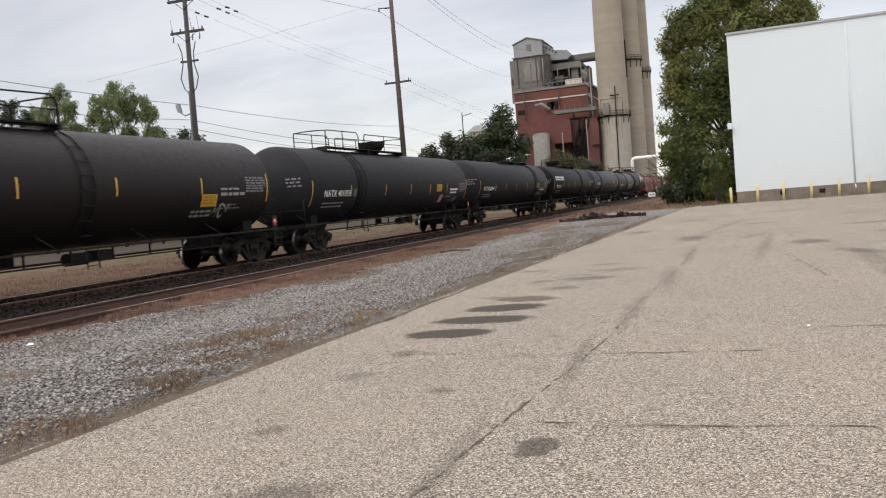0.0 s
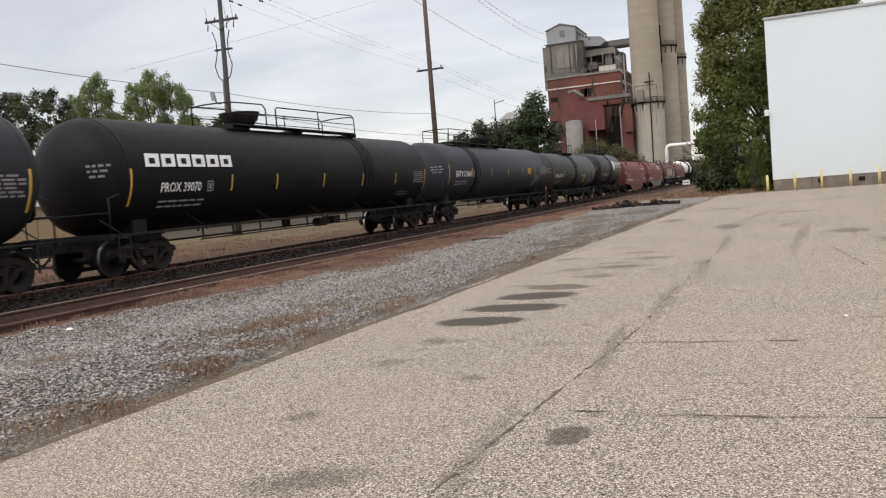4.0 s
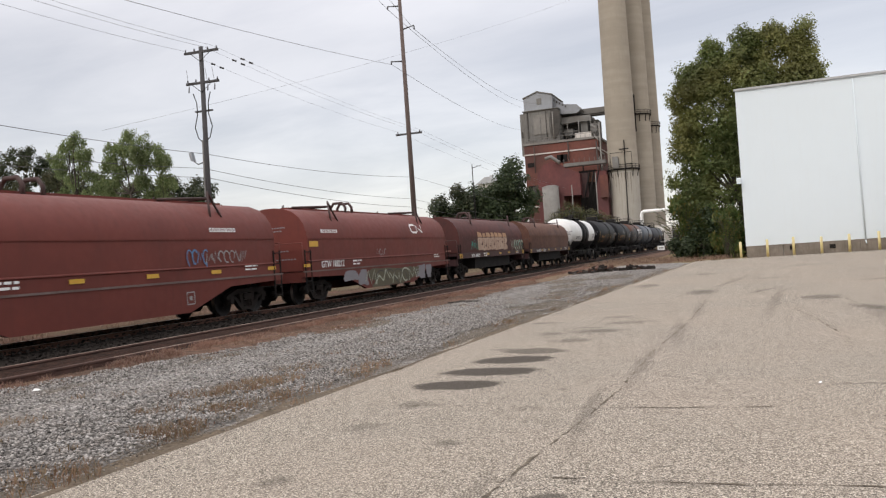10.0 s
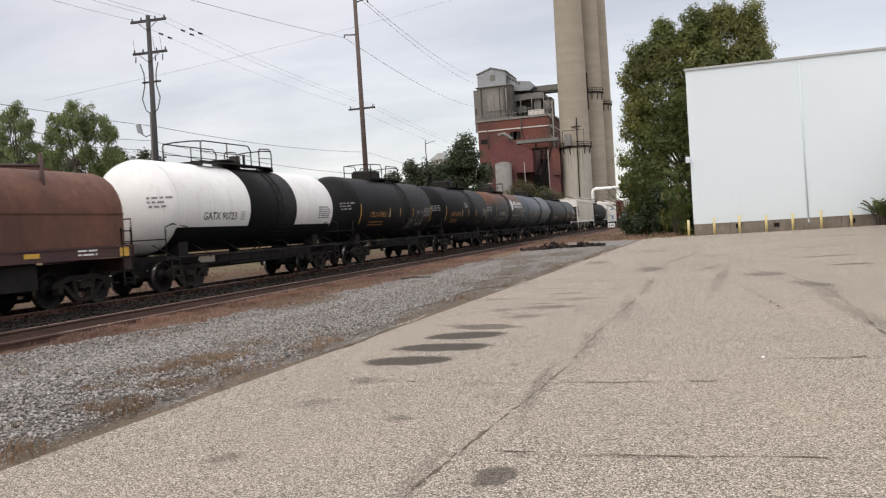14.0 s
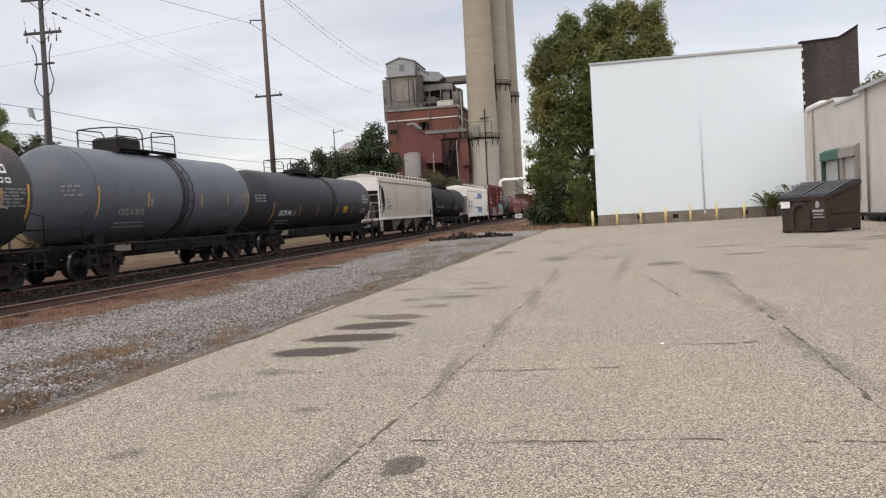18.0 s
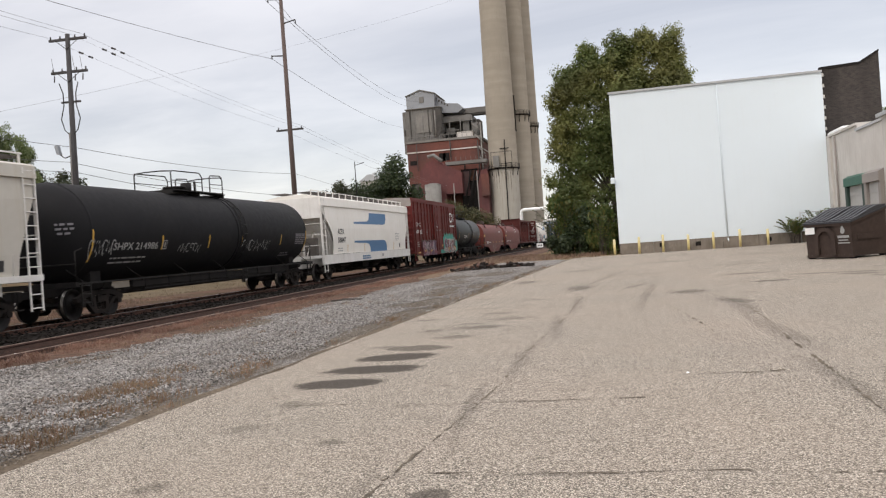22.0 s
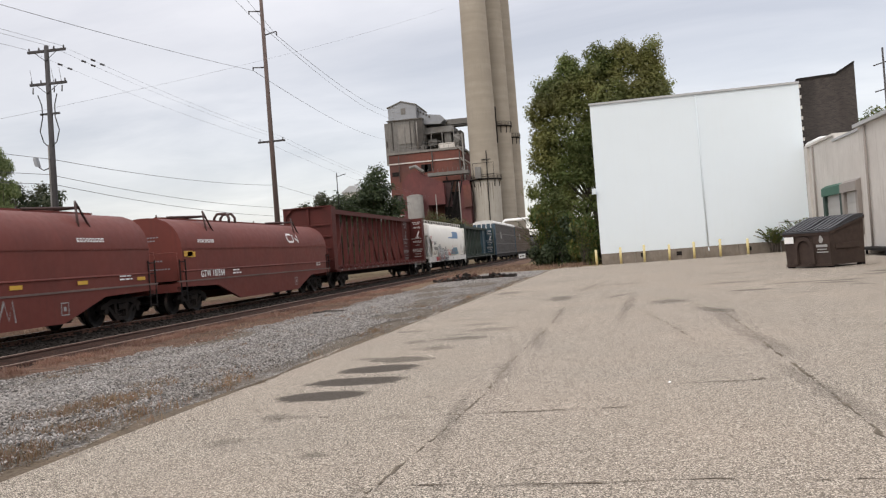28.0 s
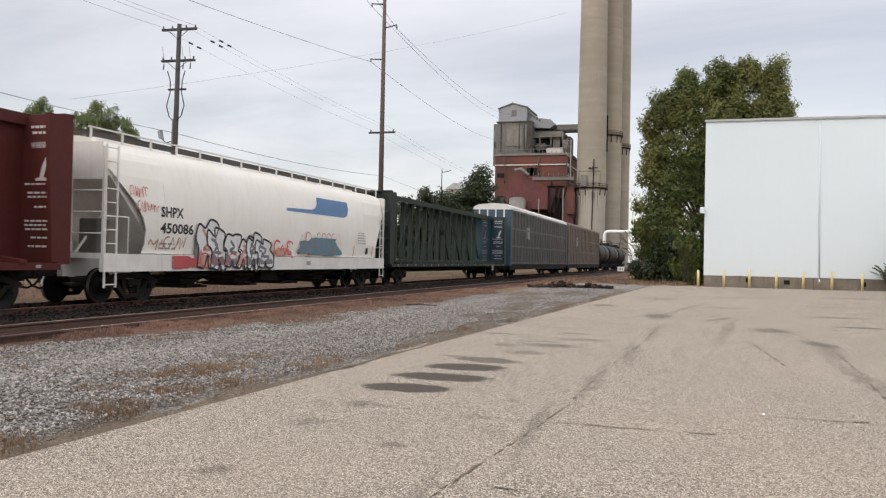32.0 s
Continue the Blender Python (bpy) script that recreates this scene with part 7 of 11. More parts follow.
# big block shapes: full-height pieces with notches, in two tan tones over the seam
g = random.Random(19)
a = -3.45
for k in range(7):
    wd = (0.95, 0.72, 0.98, 0.80, 0.78, 1.02, 0.92)[k]
    t0 = 2.32 + g.uniform(-0.03, 0.03)
    lo = 1.56 + g.uniform(0, 0.06)
    # a swelling block with one notch in its flank, no letter
    n0 = g.uniform(1.75, 2.12)
    e0 = a + wd * g.uniform(0.92, 1.02)
    blob(c, flowing([(a, lo), (a - 0.02, (lo + t0) / 2), (a + 0.03, t0), (a + wd * 0.5, t0 + 0.02), (e0, t0 - 0.03), (e0 - 0.03, n0 + 0.10), (a + wd * 0.66, n0), (e0, n0 - 0.10), (e0 + 0.02, lo + 0.02), (a + wd * 0.5, lo - 0.01)], True), MAT_PALE_TAN, flat(1.468), "graffiti", "faded cream sprayed block")
    spray_stroke(c, [(a + wd * 0.30, lo + 0.10), (a + wd * g.uniform(0.3, 0.5), (lo + t0) / 2), (a + wd * 0.36, t0 - 0.10)], 0.022, MAROON_COIL, 1.4685, "bare stroke")
    blob(c, [(a + 0.03, 2.36), (a + 0.06, 2.62 + g.uniform(-0.05, 0.06)), (a + wd * 0.8, 2.62 + g.uniform(-0.06, 0.06)), (a + wd * 0.94, 2.36)], MAT_TAN_SPRAY, lambda z: rf(z) + 0.01, "graffiti", "tan sprayed top of a block")
    a += wd + 0.015
scribble(c, 4.55, 1.58, 2.2, 0.52, MAT_GREEN_GREY_SPRAY, flat(1.476), 36, 0.07, 4)
scribble(c, 4.55, 1.58, 2.2, 0.52, MAT_TEAL_SPRAY, flat(1.480), 37, 0.022, 4)
scribble(c, 3.6, 1.62, 0.9, 0.55, MAT_GREEN_GREY_SPRAY, flat(1.476), 39, 0.02, 4)
scribble(c, -4.7, 1.65, 1.2, 0.55, MAT_TEAL_SPRAY, flat(1.476), 40, 0.018, 5)
coil_car(CUTS[10], CUTS[11], "weathered brown covered coil car with dark sill and yellow markers", BROWN_COIL, "dark", "SMW 380534", MAT_MAROON_SILL, 4, None, None, -5.1, 1.45, (-3.3, -1.03, 1.37, 3.53), (-3.9, 4.4), -1.4)
WT = dict(r=1.46, zc=2.62)
c, h, s = tank_car(CUTS[11], CUTS[12], "white tank car with black belly and a wide black band", TK_WHITE, number="GATX 90723", number_y=-4.2, number_span=2.0, plat=(-0.6, 4.8), hatch_y=-0.2, ladder_y=0.55, platform="valves", seed=8, number_mat=MAT_BLACK_SPRAY, number_size=0.24, ends=(), mark_z=2.35, band=(1.75, TK_BLACK), **WT)
bel = Shape()
hl_, n_ = h - 0.75 - 1.46 * 0.52, 16
ring = [(1.472 * math.cos(a), 2.62 + 1.472 * math.sin(a)) for a in [radians(-152 + 124 * i / n_) for i in range(n_ + 1)]]
bel.add([(x, y, z) for y in (-hl_, hl_) for x, z in ring], [(i, i + 1, n_ + 2 + i, n_ + 1 + i) for i in range(n_)], True)
part("belly", bel, TK_BLACK, c, "black-painted belly")
c, h, s = tank_car(CUTS[12], CUTS[13], "black tank car with a faded orange number and chalk graffiti", TK_BLACK, number="UTLX 674652", number_mat=MAT_ORANGE, number_y=-4.15, number_span=2.2, plat=(0.2, 4.0), hatch_y=-0.7, ladder_y=0.85, seed=9, marks=(-1.5, 0.05, 2.1), band=(0.20, TK_DARK), mark_z=2.38, **short_tank)
scribble(c, 2.7, 1.75, 1.5, 0.75, MAT_GREY_STENCIL, s, 41, 0.018, 5)
scribble(c, 1.2, 1.55, 1.2, 0.5, MAT_GREY_STENCIL, s, 42, 0.016, 5)
c, h, s = tank_car(CUTS[13], CUTS[14], "black tank car with a faded orange number", TK_BLACK, number="UTLX 674770", number_mat=MAT_ORANGE, number_y=-4.15, number_span=2.2, plat=(0.2, 4.0), hatch_y=-0.7, ladder_y=0.85, seed=10, marks=(-1.5, 0.05, 2.1), band=(0.20, TK_DARK), mark_z=2.38, **short_tank)
scribble(c, 1.15, 1.6, 0.5, 0.28, MAT_BLUE_LOGO, s, 43, 0.03, 2)
bars(c, -0.9, 3.05, 0.7, 5, MAT_GREY_STENCIL, s, 13, 0.035, 0.075)
c, h, s = tank_car(CUTS[14], CUTS[15], "rusting grey tank car with a white globe emblem", TK_RUSTY, number="UTLX 600596", number_y=-4.4, number_span=2.0, number_mat=MAT_GREY_STENCIL, plat=(-1.4, 4.6), hatch_y=-2.0, ladder_y=-0.45, seed=11, marks=(-2.73, 2.4, 4.3), band=(0.20, TK_DARK), mark_z=2.40, **short_tank)
globe(c, 0.46, 3.02, 0.48, s)
two_word_sign(c, 1.02, 3.06, s, 3.7)
scribble(c, -2.2, 1.75, 1.4, 0.45, MAT_GREY_STENCIL, s, 44, 0.02, 4)
scribble(c, 0.4, 1.85, 4.2, 0.36, MAT_GREY_STENCIL, s, 45, 0.025, 8)
c, h, s = tank_car(CUTS[15], CUTS[16], "blue-grey tank car with a white number", TK_BLUE, number="CCLX 815", number_y=-4.3, number_span=1.5, number_size=0.2, number_dz=-0.28, number_mat=MAT_GREY_STENCIL, plat=(-1.0, 3.8), hatch_y=-1.8, ladder_y=-0.05, seed=12, marks=(-2.6, 1.18, 3.44), band=(0.14, TK_SLATE), mark_z=2.42, **short_tank)
c, h, s = tank_car(CUTS[16], CUTS[17], "dark slate tank car with yellow stripes and top railings", TK_SLATE, number="GATX 946", number_y=-7.45, number_span=1.68, plat=(-1.5, 4.8), hatch_y=-1.6, ladder_y=0.4, platform="valves", seed=13, r=1.46, zc=2.50, marks=(-4.67, -1.92, 1.36, 4.3), mark_z=1.95, yellow=2.6, small_print=False, placard=True)
lettering(c, "METHYL", 6.67, 2.74, 0.12, MAT_WHITE_PAINT, s, span=0.66, weight=0.0)
lettering(c, "METHACRYLATE", 6.38, 2.57, 0.12, MAT_WHITE_PAINT, s, span=1.25, weight=0.0)
lettering(c, "STABILIZED", 6.62, 2.36, 0.12, MAT_WHITE_PAINT, s, span=0.95, weight=0.0)
bars(c, 6.3, 2.05, 1.2, 3, MAT_GREY_STENCIL, s, 46, 0.07, 0.10)
c, h, s = hopper_car(CUTS[17], CUTS[18], "grey-white covered hopper car with brown run-off stains", HOP_GREY, HOP_FRAME, HOP_BAY, 1, ("TILX", "518773"), None, 4.32, False, -7.12, 6.6)
for q in (-7.65, -4.45, -1.0, 1.9):
    panel(c, "stripe", q, 1.55, q + 0.10, 2.0 if q < -2 else 1.85, MAT_YELLOW, s, "yellow reflector stripe")
for q, w_ in ((-4.55, 0.42), (2.95, 0.35), (3.75, 0.25)):
    patchy(c, q - 0.22, q + w_ + 0.25, 1.50, 3.74, MAT_STAIN_EDGE, s, int(q * 10) + 60, "pale brown edge of a run-off stain")
    panel(c, "stain", q, 1.62, q + w_ * 0.7, 3.72, MAT_STAIN, lambda z: s(z) + 0.002, "yellow-brown run-off stain")
for q in (-4.5, 3.9):
    bars(c, q, 2.18, 1.2, 2, MAT_RED_STENCIL, s, 47, 0.06, 0.11)
c, h, s = tank_car(CUTS[18], CUTS[19], "matt black tank car with chalk graffiti", TK_MATT, number="SHPX 214986", number_mat=MAT_GREY_STENCIL, number_y=-7.2, number_span=2.45, plat=(-0.45, 3.9), hatch_y=-0.6, ladder_y=1.2, platform="valves", seed=14, number_size=0.22, marks=(-4.5, -1.3, 1.4, 5.3), band=(0.10, TK_BLACK), mark_z=2.15, r=1.50, zc=2.52)
scribble(c, -8.4, 1.80, 1.3, 0.45, MAT_GREY_STENCIL, s, 47, 0.018, 6)
scribble(c, -3.4, 1.80, 1.5, 0.30, MAT_GREY_STENCIL, s, 48, 0.016, 6)
scribble(c, 1.5, 1.75, 2.6, 0.42, MAT_GREY_STENCIL, s, 49, 0.018, 8)
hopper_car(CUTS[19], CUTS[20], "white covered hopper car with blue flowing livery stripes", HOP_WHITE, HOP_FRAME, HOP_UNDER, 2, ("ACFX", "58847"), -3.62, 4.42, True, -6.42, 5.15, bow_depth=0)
box_car(CUTS[20], CUTS[21], "red ribbed boxcar with teal and violet graffiti", BOX_RED, GALV)
c, h, s = tank_car(CUTS[21], CUTS[22], "faded grey-green short tank car with yellow stripes", TK_GREEN, number="GATX 3524", number_y=-3.4, number_span=1.8, plat=(-0.4, 3.4), hatch_y=-0.8, ladder_y=0.6, platform="valves", seed=15, marks=(-0.9, 1.6, 3.4), r=1.46, zc=2.50, band=(0.12, TK_DARK), mark_z=2.2)
scribble(c, 0.9, 2.1, 2.0, 0.5, MAT_GREY_STENCIL, s, 50, 0.025, 4)
c, h, s, rf = coil_car(CUTS[22], CUTS[23], "oxide red covered coil car with white tag graffiti below", RED_COIL, "fish", "GTW 187475", None, 5, 3.9, None, -6.2, 1.85, (-7.4, -3.9, -1.2, 1.17, 3.96, 7.06), (-4.9, 4.6), -0.6)
scribble(c, -1.6, 0.42, 2.6, 0.6, MAT_GREY_STENCIL, s, 51, 0.025, 6)
c, h, s, rf = coil_car(CUTS[23], CUTS[24], "oxide red covered coil car with a white looped emblem", RED_COIL, "fish", "GTW 187564", None, 6, -6.66, 2.5, -6.68, 2.0, (), (-5.2, 4.2), -1.2)
panel(c, "marker", -7.6, 2.02, -7.0, 2.22, MAT_YELLOW, s, "yellow marker plate")
centerbeam_car(CUTS[24], CUTS[25], "empty red centre-beam flat car with open truss", BEAM_RED, BEAM_RED, "")
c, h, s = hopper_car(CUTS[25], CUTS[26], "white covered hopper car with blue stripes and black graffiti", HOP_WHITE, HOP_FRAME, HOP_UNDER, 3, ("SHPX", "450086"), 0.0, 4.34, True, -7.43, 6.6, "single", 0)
fl = flat(1.545)
# sprayed piece low on the side: silver forms with black edges, red behind
g = random.Random(61)
y0 = -5.75
for k, (wd, hi) in enumerate(((0.95, 2.30), (0.80, 2.05), (0.85, 2.00), (0.70, 1.92), (0.80, 1.98), (1.05, 1.85))):
    blob(c, [(y0 - 0.1, 1.0), (y0 + 0.05, hi - 0.3), (y0 + wd * 0.6, hi - 0.15), (y0 + wd * 1.1, 1.05)], MAT_RED_STENCIL if k % 2 else MAT_PATCH_SPRAY, flat(1.546), "graffiti", "sprayed shade behind a form")
    spray_form(c, y0, wd * 1.2, 0.98, hi, g.uniform(-0.35, 0.45), MAT_SILVER_SPRAY, MAT_PATCH_SPRAY if k % 3 else MAT_RED_STENCIL, MAT_BLACK_SPRAY, 0.034, 1.552 + 0.006 * k, g)
    y0 += wd * 0.86
patchy(c, -7.0, -5.6, 0.92, 1.30, MAT_RED_FADE, flat(1.548), 8, "red sprayed patch")
patchy(c, -1.0, 0.3, 1.36, 1.65, MAT_RED_STENCIL, flat(1.56), 9, "red sprayed patch")
patchy(c, 1.1, 4.6, 1.40, 2.10, MAT_TEAL_FADE, flat(1.558), 10, "faded teal sprayed patch")
scribble(c, -8.75, 2.85, 0.75, 0.32, MAT_RED_FADE, s, 57, 0.014, 6)
scribble(c, -8.45, 2.50, 0.85, 0.28, MAT_RED_FADE, s, 59, 0.014, 6)
scribble(c, -6.6, 0.95, 5.2, 0.45, MAT_RED_FADE, flat(1.566), 53, 0.018, 10)
scribble(c, -7.9, 1.48, 1.7, 0.36, MAT_TAN_SPRAY, s, 58, 0.028, 5)
scribble(c, 1.0, 1.45, 3.6, 0.85, MAT_RED_FADE, flat(1.560), 54, 0.016, 8)
scribble(c, -1.0, 1.4, 1.4, 0.5, MAT_RED_SIGN, flat(1.560), 60, 0.03, 3)
centerbeam_car(CUTS[26], CUTS[27], "empty dark green centre-beam flat car with teal end panel", BEAM_GREEN, BEAM_TEAL, "")
autorack_car(CUTS[27], CUTS[28], "grey autorack car with white ribbed roof and blue corner posts", RACK_SIDE, RACK_ROOF, RACK_FRAME, RACK_BLUE)
autorack_car(CUTS[28], CUTS[29], "weathered brown autorack car", RACK_BROWN, RACK_BROWN, RACK_BROWN, RACK_BROWN)
for k in (29, 30, 31):
    tank_car(CUTS[k], CUTS[k + 1], "black-brown tank car with plain shell", TK_BROWN, seed=20 + k, marks=(-2.0, 2.0), **short_tank)


# ------------------------------------------------------------ buildings beside the lot
def brick_material(name, a, b, mortar, scale=1.0):
    """Running-bond brick at true size, with sooty patches."""
    m = bpy.data.materials.new(name)
    m.use_nodes = True
    nt = m.node_tree
    bsdf = nt.nodes["Principled BSDF"]
    bsdf.inputs["Roughness"].default_value = 0.9
    co = nt.nodes.new("ShaderNodeTexCoord").outputs["Object"]
    sep = nt.nodes.new("ShaderNodeSeparateXYZ")
    nt.links.new(co, sep.inputs[0])
    add = nt.nodes.new("ShaderNodeMath")
    nt.links.new(sep.outputs[0], add.inputs[0])
    nt.links.new(sep.outputs[1], add.inputs[1])
    com = nt.nodes.new("ShaderNodeCombineXYZ")
    nt.links.new(add.outputs[0], com.inputs[0])
    nt.links.new(sep.outputs[2], com.inputs[1])
    br = nt.nodes.new("ShaderNodeTexBrick")
    br.inputs["Scale"].default_value = 1.0
    br.inputs["Brick Width"].default_value, br.inputs["Row Height"].default_value, br.inputs["Mortar Size"].default_value = 0.22 * scale, 0.075 * scale, 0.008 * scale
    br.inputs["Color1"].default_value, br.inputs["Color2"].default_value, br.inputs["Mortar"].default_value = (*a, 1), (*b, 1), (*mortar, 1)
    nt.links.new(com.outputs[0], br.inputs["Vector"])
    n = nt.nodes.new("ShaderNodeTexNoise")
    n.inputs["Scale"].default_value, n.inputs["Detail"].default_value = 0.45, 6.0
    mp = nt.nodes.new("ShaderNodeMapping")
    mp.inputs["Scale"].default_value = (1.6, 1.6, 0.45)
    nt.links.new(co, mp.inputs[0])
    nt.links.new(mp.outputs[0], n.inputs["Vector"])
    r = nt.nodes.new("ShaderNodeMapRange")
    r.inputs["From Min"].default_value, r.inputs["From Max"].default_value = 0.35, 0.68
    r.inputs["To Min"].default_value, r.inputs["To Max"].default_value = 1.25, 0.55
    nt.links.new(n.outputs[0], r.inputs["Value"])
    h = nt.nodes.new("ShaderNodeHueSaturation")
    nt.links.new(r.outputs[0], h.inputs["Value"])
    nt.links.new(br.outputs[0], h.inputs["Color"])
    nt.links.new(h.outputs[0], bsdf.inputs["Base Color"])
    return m


MAT_WHITE_WALL = material("white_painted_metal_wall", (0.705, 0.780, 0.815), 0.55, 0.0, (0.665, 0.735, 0.765), 0.8, 0.08, 0.6, 0.0, streak=0.10, streak_colour=(0.62, 0.63, 0.60))
MAT_COPING = material("grey_metal_coping", (0.44, 0.45, 0.45), 0.55, 0.0, None, 5, 1.0, 0.4, 0.05)
MAT_CONCRETE = material("stained_concrete", (0.27, 0.235, 0.195), 0.9, 0.0, (0.15, 0.125, 0.10), 5, 0.8, 0.9, 0.25, 9, 0.6, (0.09, 0.075, 0.06))
MAT_DARK_BRICK = brick_material("sooty_brown_brick", (0.054, 0.043, 0.037), (0.026, 0.022, 0.020), (0.066, 0.058, 0.051))
MAT_BEIGE_WALL = material("weathered_beige_render", (0.61, 0.58, 0.535), 0.85, 0.0, (0.51, 0.48, 0.44), 3, 0.4, 0.8, 0.1, 6, 0.5, (0.34, 0.30, 0.26))
MAT_GREEN_AWNING = plain("green_awning", (0.018, 0.10, 0.062), 0.6)
MAT_GREY_AWNING = plain("grey_beige_awning", (0.28, 0.25, 0.225), 0.7)
MAT_DOCK_DOOR = plain("pale_dock_door", (0.42, 0.41, 0.39), 0.6)
MAT_DOCK_SEAL = plain("dark_green_dock_seal", (0.03, 0.055, 0.045), 0.8)
MAT_BOLLARD = material("faded_yellow_paint", (0.66, 0.53, 0.20), 0.6, 0.0, (0.60, 0.54, 0.36), 6, 2.5, 0.7, 0.1)
MAT_PVC = material("white_downpipe", (0.69, 0.755, 0.785), 0.7, 0.0, None, 6, 1.0, 0.15, 0.0, spec=0.15)

wb = tagged(new("warehouse"), "white metal-clad warehouse on a stained concrete footing", "warehouse")
for x0, x1 in ((-0.12, 7.05), (7.06, 13.78)):
    part("wall_panel", Shape().box(x0, 60.0, 0.72, x1, 60.18, 11.25), MAT_WHITE_WALL, wb)
part("wall_core", Shape().box(-0.10, 60.18, 0.0, 13.75, 92.0, 11.2), MAT_WHITE_WALL, wb)
for k in range(6):
    x0, x1 = -0.10 + 13.85 * k / 6, -0.10 + 13.85 * (k + 1) / 6
    part("footing", Shape().box(x0, 60.03, -0.06, x1 - 0.02, 60.20, 0.72), MAT_CONCRETE, wb)
part("coping", Shape().box(-0.20, 59.92, 11.25, 13.80, 60.35, 11.33).box(-0.20, 59.89, 11.20, 13.80, 59.92, 11.34), MAT_COPING, wb)
dp = part("downpipe", Shape().cyl((7.05, 59.95, 11.1), (7.14, 59.95, 0.62), 0.04, n=10).cyl((7.14, 59.95, 0.62), (7.14, 59.74, 0.42), 0.045, n=10), MAT_PVC, wb)
for z in (2.0, 5.0, 8.0):
    part("clip", Shape().box(7.03, 59.93, z, 7.17, 60.0, z + 0.04), MAT_PVC, dp)
lamp = part("wall_lamp", Shape().bevelbox(-0.42, 59.6, 4.95, -0.12, 59.95, 5.35, 0.05), MAT_PVC, wb, "white corner lamp housing")
for k, (x, z) in enumerate(((2.6, 0.5), (5.0, 0.42), (9.6, 0.4))):
    part("vent", Shape().box(x, 60.0, z - 0.18, x + 0.35, 60.03, z + 0.10), MAT_STEEL_DARK, wb)


def bollard(x, y, h=1.06, lean=0.0):
    b = thing("bollard", "faded yellow steel bollard standing before the warehouse", "bollard", "bollards along the warehouse", at=pose(x, y, 0, lean, 0, 0))
    part("post", Shape().cyl((0, 0, -0.1), (0, 0, h), 0.085, n=14), MAT_BOLLARD, b)
    part("cap", Shape().lathe([(h, 0.085), (h + 0.035, 0.06), (h + 0.05, 0.005)], (0, 0, 0), "z", 14), MAT_BOLLARD, b)


for k, x in enumerate((-0.46, 1.20, 2.80, 4.46, 6.10, 7.82, 9.58)):
    bollard(x, 59.15 + 0.06 * (k % 3), 1.02 + 0.05 * ((k * 7) % 3), ((k * 5) % 3 - 1) * 0.8)

bt = tagged(new("brick_tower"), "sooty brown brick block with a slanting parapet behind the warehouse", "building")
part("wall", Shape().prism([(13.80, 0.0), (17.45, 0.0), (17.45, 12.25), (16.25, 11.55), (13.80, 11.45)], "y", 60.4, 76.0), MAT_DARK_BRICK, bt)
part("coping", Shape().prism([(13.78, 11.45), (16.25, 11.55), (17.47, 12.25), (17.47, 12.40), (16.22, 11.70), (13.78, 11.60)], "y", 60.34, 60.9), MAT_STEEL_DARK, bt)
for k in range(12):
    part("quoin", Shape().box(13.76, 60.33, 7.0 + 0.36 * k, 13.98 if k % 2 else 13.88, 60.41, 7.22 + 0.36 * k), MAT_BEIGE_WALL, bt)

an = tagged(new("annex"), "weathered beige loading annex with two dock doors", "building")
part("wall", Shape().box(13.9, 53.0, 0.0, 20.0, 59.95, 6.78), MAT_BEIGE_WALL, an)
part("wall", Shape().box(13.86, 46.6, 0.0, 20.0, 52.99, 6.42), MAT_BEIGE_WALL, an)
part("wall", Shape().box(13.785, 59.2, 0.0, 13.896, 59.98, 6.76), MAT_BEIGE_WALL, an)
part("parapet", Shape().box(13.80, 53.0, 6.78, 20.0, 60.0, 6.92), MAT_BEIGE_WALL, an)
part("parapet", Shape().box(13.76, 46.5, 6.42, 20.0, 53.05, 6.56), MAT_COPING, an)
part("membrane", Shape().bevelbox(13.85, 56.2, 6.92, 15.8, 59.9, 7.14, 0.10), MAT_WHITE_PAINT, an, "white roofing membrane folded over the edge")
part("downpipe", Shape().cyl((13.80, 57.9, 6.7), (13.80, 57.9, 0.2), 0.06, n=8), MAT_GREY_AWNING, an)
for y0, y1, x, am, sm in ((51.65, 55.75, 13.9, MAT_GREEN_AWNING, MAT_DOCK_SEAL), (48.4, 51.5, 13.86, MAT_GREY_AWNING, MAT_GREY_AWNING)):
    d = part("dock_door", Shape().box(x - 0.05, y0 + 0.45, 0.9, x - 0.004, y1 - 0.45, 3.25), MAT_DOCK_DOOR, an)
    for z in (1.5, 2.1, 2.7):
        part("slat", Shape().box(x - 0.075, y0 + 0.45, z, x - 0.05, y1 - 0.45, z + 0.05), MAT_DOCK_DOOR, d)
    part("dock_seal", Shape().box(x - 0.22, y0, 0.9, x - 0.004, y0 + 0.42, 3.3), sm, an)
    part("dock_seal", Shape().box(x - 0.22, y1 - 0.42, 0.9, x - 0.004, y1, 3.3), sm, an)
    part("awning", Shape().prism([(x - 0.004, 3.3), (x - 0.30, 3.3), (x - 0.28, 3.80), (x - 0.004, 3.95)], "y", y0, y1), am, an)
ms = tagged(new("long_shed"), "long weathered beige building with a raised metal sill", "building")
for k in range(5):
    y1, y0 = 44.9 - 6.0 * k, 44.9 - 6.0 * (k + 1)
    part("wall_panel", Shape().box(12.9, y0, 0.30, 13.1, y1 - 0.03, 6.30), MAT_BEIGE_WALL, ms)
part("wall_core", Shape().box(13.1, 14.9, 0.0, 24.0, 44.85, 6.25), MAT_BEIGE_WALL, ms)
part("gutter", Shape().box(12.70, 14.9, 6.25, 24.0, 45.1, 6.42), MAT_COPING, ms)
part("downpipe", Shape().cyl((12.80, 43.6, 6.3), (12.80, 43.6, 0.3), 0.06, n=8), MAT_GREY_AWNING, ms)
